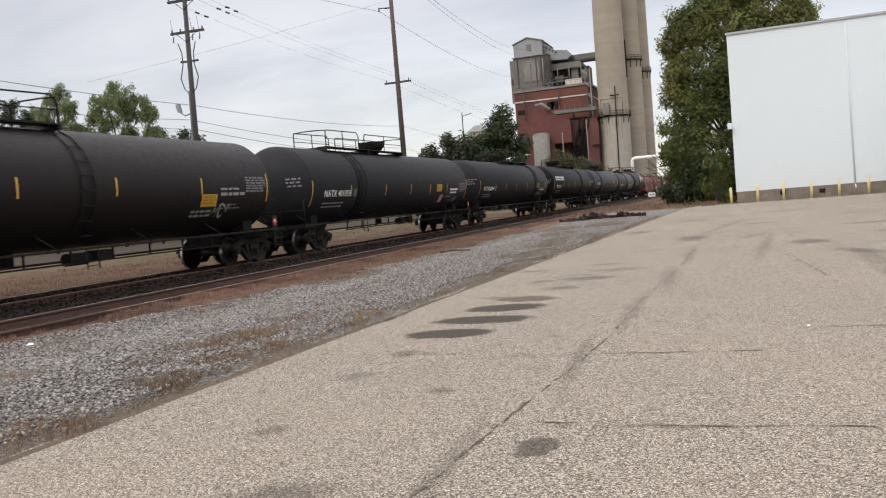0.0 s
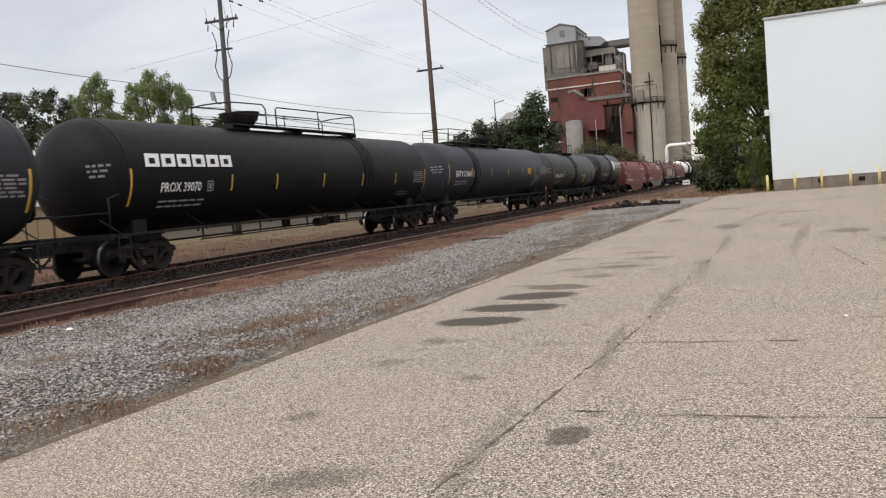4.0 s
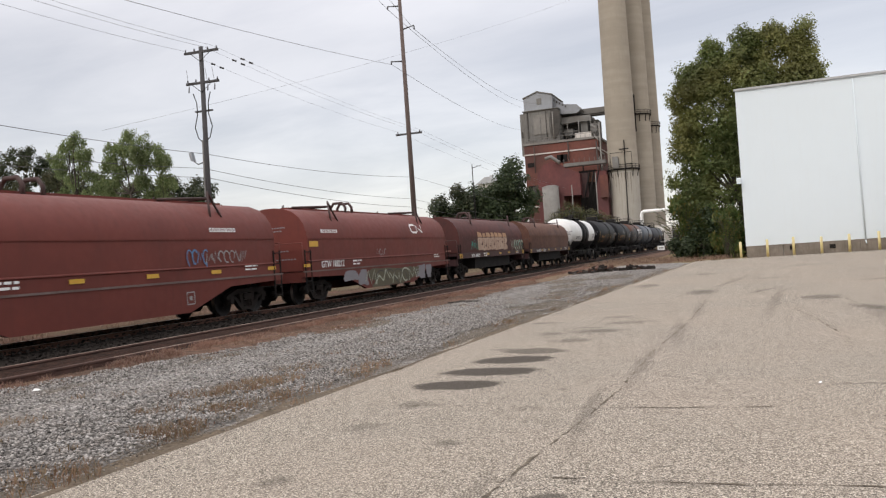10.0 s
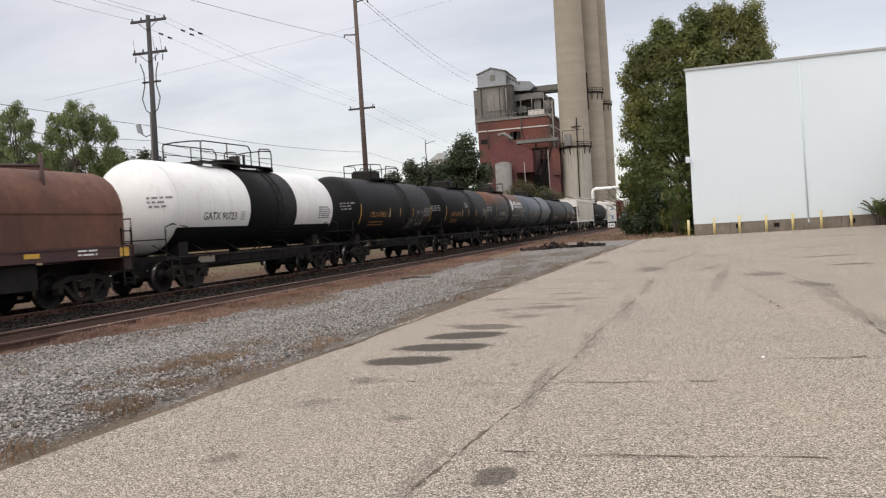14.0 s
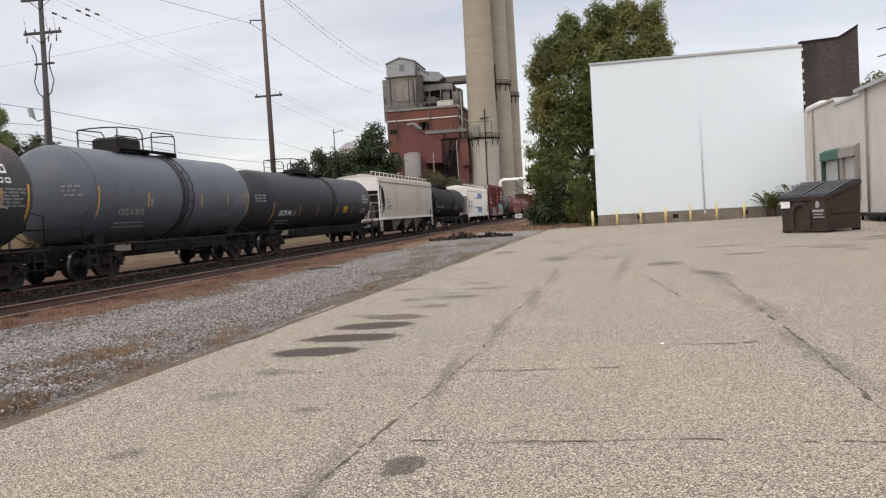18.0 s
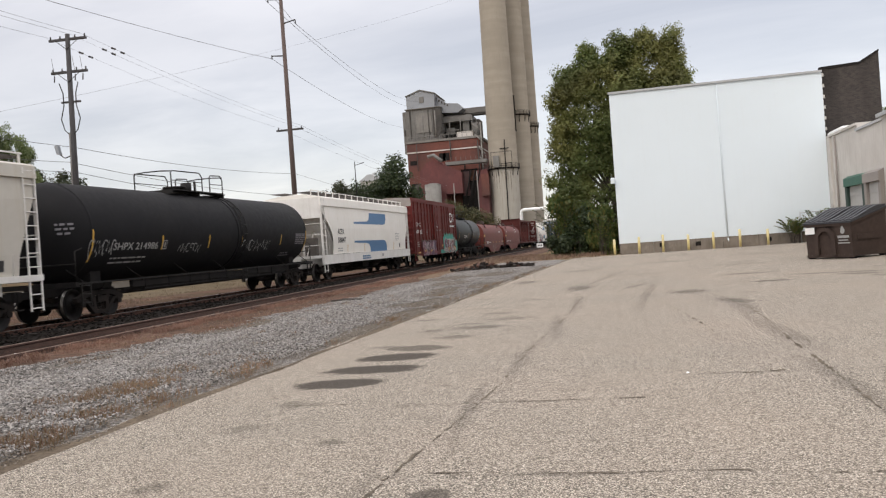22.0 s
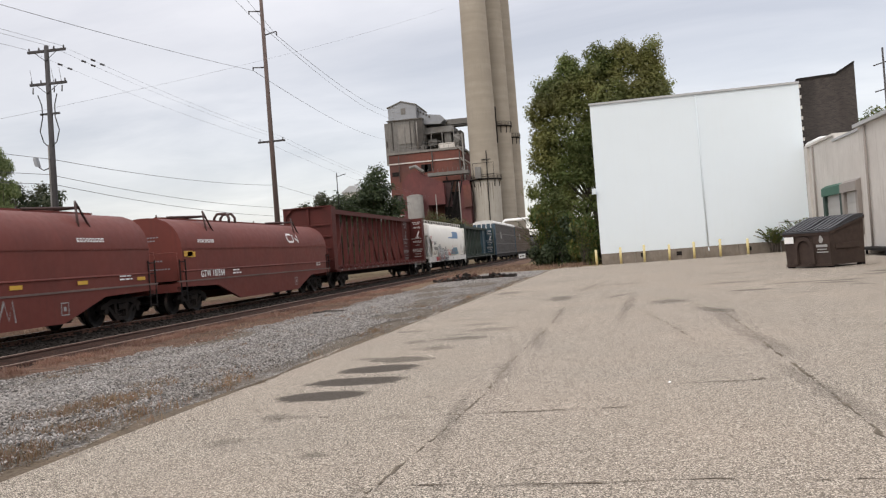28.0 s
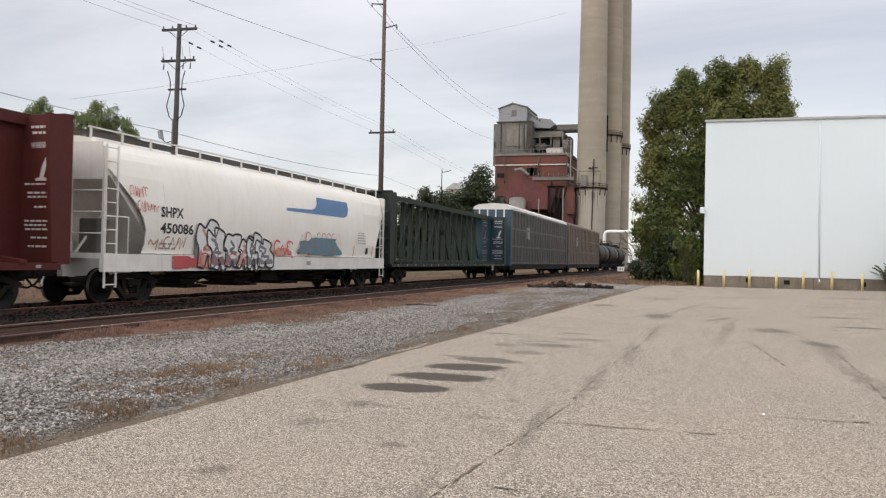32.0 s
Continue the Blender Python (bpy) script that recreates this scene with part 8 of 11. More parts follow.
part("sill", Shape().box(12.80, 14.9, 0.18, 12.95, 44.9, 0.32), MAT_STEEL_DARK, ms)
part("footing", Shape().box(12.98, 14.9, 0.0, 13.2, 44.9, 0.30), MAT_CONCRETE, ms)
part("vent_pipe", Shape().cyl((15.5, 42.5, 6.4), (15.5, 42.5, 7.3), 0.22, n=12).cyl((15.5, 42.5, 7.3), (15.5, 42.5, 7.4), 0.4, n=12), MAT_COPING, ms)
tr_ = tagged(new("low_trailer"), "low dark flat trailer parked along the long building", "trailer")
part("bed", Shape().box(12.0, 38.0, 0.22, 12.75, 43.6, 0.34), MAT_STEEL_DARK, tr_)
for y in (38.8, 39.5):
    part("wheel", Shape().cyl((12.1, y, 0.2), (12.3, y, 0.2), 0.2, n=14), MAT_BLACK_PIPE, tr_)
part("hitch", Shape().cyl((12.4, 43.6, 0.28), (12.0, 45.3, 0.2), 0.04, n=8), MAT_STEEL_DARK, tr_)
part("stand", Shape().box(12.35, 43.2, -0.02, 12.45, 43.3, 0.24), MAT_STEEL_DARK, tr_)

# ------------------------------------------------------------ dumpster
MAT_DUMP = material("brown_steel_dumpster_paint", (0.062, 0.043, 0.035), 0.65, 0.0, (0.043, 0.031, 0.026), 6, 1.5, 0.7, 0.1, spec=0.2)
MAT_LID = material("black_plastic_lid", (0.030, 0.031, 0.036), 0.5, 0.0, (0.045, 0.045, 0.05), 9, 2.0, 0.5, 0.05)
dm = thing("dumpster", "brown steel dumpster with ribbed black plastic lids on the asphalt", "dumpster", at=pose(8.06, 33.1, 0, 0, 0, -51.7))
# local: width along x, the low front at -y
W2, D2 = 0.96, 0.94
part("body", Shape().prism([(-D2 + 0.04, 0.08), (D2 - 0.05, 0.08), (D2, 1.72), (-D2, 1.27)], "x", -W2, W2), MAT_DUMP, dm)
part("base_rim", Shape().box(-W2 - 0.02, -D2 - 0.005, 0.05, W2 + 0.02, -D2 + 0.07, 0.14), MAT_DUMP, dm)
# front: two flat side fields, an arched hollow between raised ribs
for x0, x1 in ((-W2, -0.52), (0.30, W2)):
    part("front_field", Shape().prism([(-D2 - 0.035, 1.18), (-D2 + 0.02, 0.14), (-D2 + 0.06, 0.14), (-D2 + 0.03, 1.18)], "x", x0, x1), MAT_DUMP, dm)
arch_ = Shape()
out_, in_ = [], []
for k in range(13):
    a_ = math.pi * k / 12
    out_.append((-0.11 + 0.44 * math.cos(a_), 0.68 + 0.46 * math.sin(a_)))
    in_.append((-0.11 + 0.28 * math.cos(a_), 0.68 + 0.32 * math.sin(a_)))
out_, in_ = [(0.33, 0.14)] + out_ + [(-0.55, 0.14)], [(0.17, 0.14)] + in_ + [(-0.39, 0.14)]
n_ = len(out_)
vs_ = [(x, -D2 - 0.09, z) for x, z in out_] + [(x, -D2 - 0.09, z) for x, z in in_] + [(x, -D2 + 0.02, z) for x, z in out_] + [(x, -D2 + 0.02, z) for x, z in in_]
fs_ = [(i, i + 1, n_ + i + 1, n_ + i) for i in range(n_ - 1)] + [(i, 2 * n_ + i, 2 * n_ + i + 1, i + 1) for i in range(n_ - 1)] + [(n_ + i, n_ + i + 1, 3 * n_ + i + 1, 3 * n_ + i) for i in range(n_ - 1)]
part("arch_rib", arch_.add(vs_, fs_), MAT_DUMP, dm)
for s in (-1, 1):
    part("fork_pocket", Shape().box(min(s * W2, s * (W2 + 0.05)), -0.70, 0.66, max(s * W2, s * (W2 + 0.05)), 0.55, 0.84), MAT_DUMP, dm)
    part("top_rail", Shape().prism([(-D2 - 0.02, 1.21), (D2 + 0.02, 1.68), (D2 + 0.02, 1.76), (-D2 - 0.02, 1.29)], "x", min(s * W2, s * (W2 + 0.05)), max(s * W2, s * (W2 + 0.05))), MAT_DUMP, dm)
    lid = part("lid", Shape().prism([(-D2 - 0.10, 1.27), (D2 + 0.02, 1.76), (D2 + 0.02, 1.80), (-D2 - 0.10, 1.33)], "x", 0.02 if s > 0 else -W2 - 0.06, W2 + 0.06 if s > 0 else -0.02), MAT_LID, dm)
    for k in range(5):
        x = s * (0.14 + 0.20 * k)
        part("ridge", Shape().prism([(-D2 - 0.02, 1.34), (0.0, 1.56), (D2 - 0.03, 1.80), (D2 - 0.03, 1.86), (0.45, 1.84), (0.0, 1.71), (-0.5, 1.52), (-D2 - 0.03, 1.38)], "x", x - 0.055, x + 0.055), MAT_LID, lid)
part("rim", Shape().box(-W2 - 0.04, -D2 - 0.07, 1.18, W2 + 0.04, -D2 + 0.02, 1.27), MAT_DUMP, dm)
part("notice", Shape().box(-W2 + 0.03, -D2 - 0.085, 0.92, -W2 + 0.44, -D2 - 0.070, 1.16), MAT_WHITE_PAINT, dm)
lg = Shape()
lg.add([(0.62 + 0.10 * math.sin(a) * (1.0 if math.cos(a) < 0 else 0.7), -D2 - 0.044, 1.02 + 0.14 * math.cos(a)) for a in [0.5236 * i for i in range(12)]], [tuple(range(12))])
part("emblem", lg, MAT_GREY_STENCIL, dm, "pale drop-shaped emblem")
for k, (x0, x1, hh_) in enumerate(((0.40, 0.86, 0.09), (0.44, 0.82, 0.04), (0.40, 0.88, 0.04))):
    part("label_bar", Shape().box(x0, -D2 - 0.034 + 0.005 * k, 0.74 - 0.10 * k, x1, -D2 - 0.012, 0.74 + hh_ - 0.10 * k), MAT_GREY_STENCIL, dm)
for x in (-0.85, 0.85):
    for y in (-0.8, 0.8):
        part("skid", Shape().box(x - 0.1, y - 0.1, 0.0, x + 0.1, y + 0.1, 0.10), MAT_STEEL_DARK, dm)
hr = tagged(new("dock_handrail"), "grey tube handrail beside the loading annex", "handrail")
part("rail", Shape().tube([(11.7, 59.3, 1.95), (13.7, 58.9, 2.0)], 0.035, 6).tube([(11.7, 59.3, 1.55), (13.7, 58.9, 1.6)], 0.03, 6), MAT_COPING, hr)
for x, y in ((11.7, 59.3), (12.7, 59.1), (13.7, 58.9)):
    part("post", Shape().cyl((x, y, -0.05), (x, y, 2.0), 0.035, n=8), MAT_COPING, hr)

# ------------------------------------------------------------ the plant beyond the tracks
MAT_BRICK = material("red_brick_wall", (0.178, 0.062, 0.044), 0.9, 0.0, (0.095, 0.044, 0.037), 1.2, 0.12, 0.9, 0.3, 6, 0.6, streak_colour=(0.075, 0.040, 0.034))
MAT_RED_SHEET = material("faded_red_sheet_metal", (0.150, 0.042, 0.038), 0.75, 0.0, (0.090, 0.034, 0.033), 0.8, 0.12, 0.9, 0.1, 3, 0.75, streak_colour=(0.075, 0.030, 0.030))
MAT_GREY_SHEET = material("weathered_grey_sheet_metal", (0.215, 0.212, 0.20), 0.75, 0.1, (0.14, 0.132, 0.12), 0.8, 0.1, 0.9, 0.1, 3, 0.8, streak_colour=(0.085, 0.075, 0.065))
MAT_PALE_SHEET = material("pale_blue_grey_sheet_metal", (0.30, 0.32, 0.34), 0.6, 0.2, (0.24, 0.25, 0.265), 0.8, 0.15, 0.8, 0.05, 3, 0.5, streak_colour=(0.17, 0.165, 0.16))
MAT_TOWER = material("stained_concrete_tower", (0.210, 0.206, 0.193), 0.9, 0.0, (0.140, 0.135, 0.125), 0.8, 0.1, 0.9, 0.1, 3, 0.85, streak_colour=(0.075, 0.068, 0.060))
MAT_RECESS = material("dark_recess_and_machinery", (0.045, 0.042, 0.039), 0.9, 0.0, (0.085, 0.078, 0.07), 1.5, 0.4, 0.9, 0.0)
MAT_SILO = material("streaked_concrete_silo", (0.405, 0.362, 0.295), 0.9, 0.0, (0.285, 0.252, 0.203), 0.4, 0.06, 0.8, 0.1, 2, 0.45, bands=0.75, streak_colour=(0.22, 0.19, 0.155))
MAT_SILO_BASE = material("pale_concrete_silo_base", (0.42, 0.395, 0.34), 0.9, 0.0, (0.33, 0.305, 0.26), 0.5, 0.08, 0.8, 0.1, 2, 0.7, (0.24, 0.21, 0.17))
MAT_BIN = material("dull_grey_bin_paint", (0.235, 0.225, 0.205), 0.7, 0.1, (0.17, 0.16, 0.145), 0.8, 0.2, 0.8, 0.05, 3, 0.6, streak_colour=(0.11, 0.10, 0.09))
PY = 240.0


def at(az, el, y=PY):
    a = radians(az)
    return y * math.tan(a), 1.472 + y / math.cos(a) * math.tan(radians(el))


def face_box(name, az0, el0, az1, el1, y0, depth, mat, parent, label="", bottom=None):
    """A block whose front fills the given angles from the camera's place, at distance y0."""
    x0, za = at(az0, el0, y0)
    x1, zb = at(az1, el1, y0)
    return part(name, Shape().box(x0, y0, bottom if bottom is not None else min(za, zb), x1, y0 + depth, max(za, zb)), mat, parent, label)


plant = tagged(new("industrial_plant"), "old brick and sheet-metal plant with grey penthouses and ducts", "factory")
face_box("brick_block", -13.95, 2.0, -9.0, 7.15, PY, 26, MAT_BRICK, plant, bottom=0.0)
x0, z0 = at(-13.98, 6.46, PY - 0.15)
x1, z1 = at(-8.98, 6.46, PY - 0.15)
part("string_course", Shape().box(x0, PY - 0.25, z0 - 0.3, x1, PY + 26.2, z0 + 0.05), MAT_BEIGE_WALL, plant)
part("parapet", Shape().box(x0 - 0.2, PY - 0.3, at(-13, 7.08)[1], x1 + 0.3, PY + 26.2, at(-13, 7.22)[1]), MAT_BIN, plant)
face_box("grey_tower", -13.85, 7.2, -11.52, 9.43, PY + 1, 20, MAT_TOWER, plant)
for k, az in enumerate((-13.6, -12.75, -12.35, -11.75)):
    xx, zz = at(az, 7.3, PY + 0.8)
    part("downpipe", Shape().box(xx - 0.14, PY + 0.7, zz, xx + 0.14, PY + 1.0, at(az, 9.3 - 0.35 * (k % 2), PY)[1]), MAT_GREY_SHEET if k % 2 else MAT_RECESS, plant)
face_box("ledge", -13.95, 9.33, -11.5, 9.46, PY + 0.5, 20, MAT_GREY_SHEET, plant)
face_box("sill_band", -13.9, 7.18, -11.5, 7.42, PY + 0.6, 1, MAT_GREY_SHEET, plant)
# penthouse with a gable, its sloping conveyor gallery
xa, za = at(-13.78, 10.2, PY + 1.5)
xb, zb0 = at(-11.87, 9.44, PY + 1.5)
part("penthouse", Shape().prism([(xa, zb0), (xb, zb0), (xb, za + 0.25), ((xa + xb) / 2, za + 1.45), (xa, za)], "y", PY + 1.5, PY + 17), MAT_PALE_SHEET, plant)
part("roof", Shape().prism([(xa - 0.25, za - 0.05), ((xa + xb) / 2, za + 1.45), (xb + 0.25, za + 0.2), (xb + 0.25, za + 0.45), ((xa + xb) / 2, za + 1.75), (xa - 0.25, za + 0.2)], "y", PY + 1.2, PY + 17.3), MAT_GREY_SHEET, plant)
face_box("louvre", -12.9, 9.75, -12.6, 10.15, PY + 1.35, 0.2, MAT_GREY_SHEET, plant)
p_ = [at(a, e, PY + 4) for a, e in ((-11.87, 9.0), (-11.87, 10.2), (-11.05, 9.62), (-10.25, 9.54), (-9.95, 9.2), (-10.3, 8.95))]
part("conveyor_gallery", Shape().prism(p_, "y", PY + 4, PY + 12), MAT_PALE_SHEET, plant)
for k in range(5):
    q_ = at(-11.8 + 0.19 * k, 10.0 - 0.11 * k, PY + 3.9)
    part("gallery_window", Shape().box(q_[0], PY + 3.85, q_[1] - 0.7, q_[0] + 0.45, PY + 4.0, q_[1] - 0.1), MAT_RECESS, plant)
face_box("duct", -10.05, 8.82, -8.2, 9.22, PY + 8, 3, MAT_GREY_SHEET, plant)
face_box("duct_band", -10.0, 8.70, -8.2, 8.82, PY + 7.9, 3, MAT_RECESS, plant)
face_box("stair_tower", -14.1, 6.4, -13.85, 9.2, PY + 3, 6, MAT_GREY_SHEET, plant)
face_box("stair_opening", -14.05, 7.6, -13.95, 8.0, PY + 2.9, 0.2, MAT_RECESS, plant)
# machine deck over the brick: roof slab, dark recess, frames and machines
face_box("machine_roof", -11.5, 8.33, -9.45, 8.78, PY + 5, 10, MAT_GREY_SHEET, plant)
# a solid block: the depth of the recess is only its dark colour
face_box("machine_recess", -11.5, 7.2, -8.9, 8.4, PY + 9, 6, MAT_RECESS, plant)
face_box("machine_deck", -11.55, 7.12, -8.9, 7.32, PY + 2, 18, MAT_GREY_SHEET, plant)
face_box("machine", -10.05, 7.66, -9.6, 8.33, PY + 6, 3, MAT_TOWER, plant)
face_box("machine", -9.85, 8.33, -9.5, 8.55, PY + 5.5, 3, MAT_PALE_SHEET, plant)
face_box("machine", -9.4, 7.4, -9.05, 8.2, PY + 6, 3, MAT_GREY_SHEET, plant)
face_box("machine", -11.2, 7.5, -10.6, 7.95, PY + 6, 3, MAT_TOWER, plant)
face_box("cream_cabin", -10.5, 7.22, -9.4, 7.66, PY + 1, 3, MAT_BEIGE_WALL, plant)
for a0, e0, a1, e1 in ((-11.45, 7.3, -11.45, 8.32), (-10.95, 7.3, -10.95, 8.3), (-10.2, 7.5, -10.2, 8.45), (-11.45, 8.3, -10.2, 8.4), (-11.45, 7.72, -10.3, 7.78), (-9.45, 7.6, -8.75, 7.0), (-9.4, 8.7, -9.4, 7.3), (-9.1, 8.3, -9.1, 7.2), (-8.85, 7.9, -8.85, 6.9), (-9.45, 8.1, -8.7, 8.1), (-9.45, 7.75, -8.7, 7.7), (-9.4, 7.4, -8.9, 8.1)):
    q0, q1 = at(a0, e0, PY + 3), at(a1, e1, PY + 3)
    part("frame_tube", Shape().cyl((q0[0], PY + 3, q0[1]), (q1[0], PY + 3, q1[1]), 0.17, n=6), MAT_GREY_SHEET, plant)
# red sheet-metal lean-to with a sloping top, its dark open bay, elevator leg
yr = PY - 6.0
pts = [at(a, e, yr) for a, e in ((-13.2, 0.2), (-13.2, 5.1), (-12.75, 5.7), (-12.15, 5.92), (-11.3, 5.4), (-10.36, 4.95), (-10.36, 3.5), (-11.5, 3.5), (-11.5, 0.2))]
part("red_shed", Shape().prism(pts, "y", yr, PY - 0.1), MAT_RED_SHEET, plant)
# the open bay is a closed box, its inner shade given as dark colour
face_box("dark_bay", -10.4, 0.2, -9.3, 5.1, PY - 3, 2.9, MAT_STEEL_DARK, plant, bottom=0.0)
face_box("bay_panel", -10.34, 3.3, -9.85, 4.95, PY - 3.4, 0.35, MAT_MAROON_SILL, plant, "dark red sheet panel")
face_box("bay_panel", -9.8, 4.3, -9.32, 4.98, PY - 3.4, 0.35, MAT_RUST, plant, "rusty sheet panel")
face_box("red_annex", -9.3, 0.2, -8.6, 5.0, PY - 4, 3.8, MAT_RED_SHEET, plant, bottom=0.0)
for k in range(3):
    a0, a1 = at(-10.35 + 0.3 * k, 2.4, PY - 4), at(-9.7 + 0.3 * k, 5.0, PY - 4)
    part("brace", Shape().cyl((a0[0], PY - 4, a0[1]), (a1[0], PY - 4, a1[1]), 0.25, n=6), MAT_STEEL_DARK, plant)
face_box("walkway", -11.4, 5.45, -8.6, 5.72, PY - 5.5, 3, MAT_GREY_SHEET, plant)
for k in range(9):
    xx, zz = at(-11.35 + 0.34 * k, 5.7, PY - 5.5)
    part("rail_post", Shape().cyl((xx, PY - 5.5, zz), (xx, PY - 5.5, zz + 1.1), 0.07, n=5), MAT_GREY_SHEET, plant)
xx, zz = at(-12.38, 3.1, PY - 9)
silo_h = at(-12.47, 4.2, PY - 9)[1]
part("storage_bin", Shape().cyl((xx, PY - 9, 0), (xx, PY - 9, silo_h), 2.3, n=24).lathe([(silo_h, 2.35), (silo_h + 0.35, 1.2), (silo_h + 0.4, 0.02)], (xx, PY - 9, 0), "z", 24), MAT_BIN, plant)
for az, e0, e1 in ((-13.6, 3.75, 4.35), (-11.6, 5.75, 6.3), (-11.35, 5.8, 6.3), (-13.6, 5.6, 5.9)):
    face_box("window", az - 0.2, e0, az + 0.25, e1, PY - 0.12, 0.1, MAT_STEEL_DARK, plant)
part("spout", Shape().tube([(at(-12.6, 6.1, yr)[0], yr, at(-12.6, 6.1, yr)[1]), (at(-12.2, 6.2, yr)[0], yr, at(-12.2, 6.2, yr)[1]), (at(-11.6, 5.8, yr)[0], yr - 1, at(-11.6, 5.75, yr)[1])], 0.5, 8), MAT_GREY_SHEET, plant)
# lower string course, hopper under the tower, roof-edge railing, outside stair and risers
x0, z0 = at(-13.98, 2.9, PY - 0.15)
part("string_course", Shape().box(x0, PY - 0.25, z0 - 0.25, at(-12.9, 2.9)[0], PY - 0.002, z0 + 0.2), MAT_BEIGE_WALL, plant)
p_ = [at(a, e, PY + 0.5) for a, e in ((-12.05, 9.3), (-11.48, 9.3), (-11.48, 8.0), (-11.75, 7.4), (-12.05, 7.4))]
part("tower_hopper", Shape().prism(p_, "y", PY + 0.45, PY + 0.98), MAT_RECESS, plant)
face_box("tower_panel", -13.2, 7.75, -12.15, 9.1, PY + 0.8, 0.15, MAT_BIN, plant)
for k in range(16):
    xx, zz = at(-13.85 + 0.31 * k, 7.22, PY - 0.1)
    part("rail_post", Shape().cyl((xx, PY - 0.1, zz), (xx, PY - 0.1, zz + 1.2), 0.06, n=5), MAT_BIN, plant)
part("hand_rail", Shape().tube([(at(-13.85, 7.2)[0], PY - 0.1, at(-13, 7.22)[1] + 1.2), (at(-9.0, 7.2)[0], PY - 0.1, at(-13, 7.22)[1] + 1.2)], 0.07, 5), MAT_BIN, plant)
for k in range(4):
    q0, q1 = at(-9.35 + 0.10 * k, 8.1 - 0.75 * k, PY - 0.6), at(-8.75 + 0.05 * k, 7.55 - 0.75 * k, PY - 0.6)
    part("stair_flight", Shape().cyl((q0[0], PY - 0.6, q0[1]), (q1[0], PY - 0.6, q1[1]), 0.22, n=6), MAT_BIN, plant)
for az, e0, e1, rr_, mt_ in ((-8.85, 0.3, 8.2, 0.22, MAT_BIN), (-9.12, 3.0, 7.0, 0.16, MAT_RECESS), (-11.0, 5.8, 7.1, 0.18, MAT_RECESS), (-10.1, 0.3, 5.4, 0.2, MAT_STEEL_DARK), (-13.3, 5.2, 7.0, 0.12, MAT_RECESS), (-11.9, 7.4, 9.2, 0.18, MAT_BIN)):
    q0, q1 = at(az, e0, PY - 0.9), at(az, e1, PY - 0.9)
    part("riser_pipe", Shape().cyl((q0[0], PY - 0.9, q0[1]), (q1[0], PY - 0.9, q1[1]), rr_, n=8), mt_, plant)
face_box("window", -13.55, 3.55, -13.05, 4.3, PY - 0.14, 0.1, MAT_RECESS, plant)
face_box("red_housing", -9.05, 3.2, -8.55, 4.7, PY - 5.2, 1.1, MAT_BRICK, plant)
for az, top_el in ((-10.95, 4.2), (-9.32, 4.9)):
    xx, zz = at(az, top_el, PY - 10)
    part("stack_pipe", Shape().cyl((xx, PY - 10, 0), (xx, PY - 10, zz), 0.14, n=8), MAT_BIN, plant)


def chimney(az0, az1, y, ring_el, base_mat, wide=1.07, label="tall streaked concrete stack with a ring platform"):
    """A tapering concrete stack; below the ring it is a little wider."""
    a, b = y * math.tan(radians(az0)), y * math.tan(radians(az1))
    cx, r = (a + b) / 2, (b - a) / 2
    ring = 1.472 + y * math.tan(radians(ring_el))
    ch = thing("chimney", label, "chimney", "stacks of the plant", at=pose(cx, y + r, 0))
    part("shaft", Shape().lathe([(ring, r * 1.02), (ring + 20, r), (ring + 45, r * 0.94), (105, r * 0.86), (105, r * 0.7), (90, r * 0.6)], (0, 0, 0), "z", 40), MAT_SILO, ch)
    part("base", Shape().lathe([(-0.5, r * wide), (ring, r * 1.03)], (0, 0, 0), "z", 40), base_mat, ch)
    part("ring", Shape().lathe([(ring - 0.25, r), (ring - 0.25, r * 1.14), (ring + 0.12, r * 1.14), (ring + 0.12, r)], (0, 0, 0), "z", 40), MAT_STEEL_DARK, ch)
    rr = Shape()
    n_ = 20
    ringpts = [(r * 1.13 * math.cos(6.2832 * i / n_), r * 1.13 * math.sin(6.2832 * i / n_)) for i in range(n_ + 1)]
    for z in (0.6, 1.15):
        rr.tube([(x, y_, ring + z) for x, y_ in ringpts], 0.05, 4)
    for x, y_ in ringpts[:-1]:
        rr.cyl((x, y_, ring), (x, y_, ring + 1.15), 0.05, n=4)
    part("ring_rail", rr, MAT_STEEL_DARK, ch)
    for k in range(6):
        aa = -1.57 + 0.5 * (k - 2.5)
        part("bracket", Shape().cyl((r * 1.02 * math.cos(aa), r * 1.02 * math.sin(aa), ring - 2.2), (r * 1.13 * math.cos(aa), r * 1.13 * math.sin(aa), ring - 0.2), 0.12, n=5), MAT_STEEL_DARK, ch)
    return ch, r, ring


c1, r1, g1 = chimney(-8.55, -6.62, 236.0, 5.05, MAT_SILO_BASE, 1.0)
part("ladder_mast", Shape().cyl((0.2 * r1, -r1 - 0.3, 0), (0.3 * r1, -r1 - 0.3, 30.2), 0.15, n=6), MAT_STEEL_DARK, c1)
part("cabinet", Shape().box(-0.55 * r1, -r1 - 1.2, g1 + 0.2, -0.15 * r1, -r1 + 0.5, g1 + 3.4), MAT_GREY_SHEET, c1)
part("platform_frame", Shape().tube([(-0.7 * r1, -r1 - 0.5, g1), (-0.7 * r1, -r1 - 0.5, g1 + 4.5), (0.75 * r1, -r1 - 0.5, g1 + 4.5), (0.75 * r1, -r1 - 0.5, g1)], 0.08, 5), MAT_STEEL_DARK, c1)
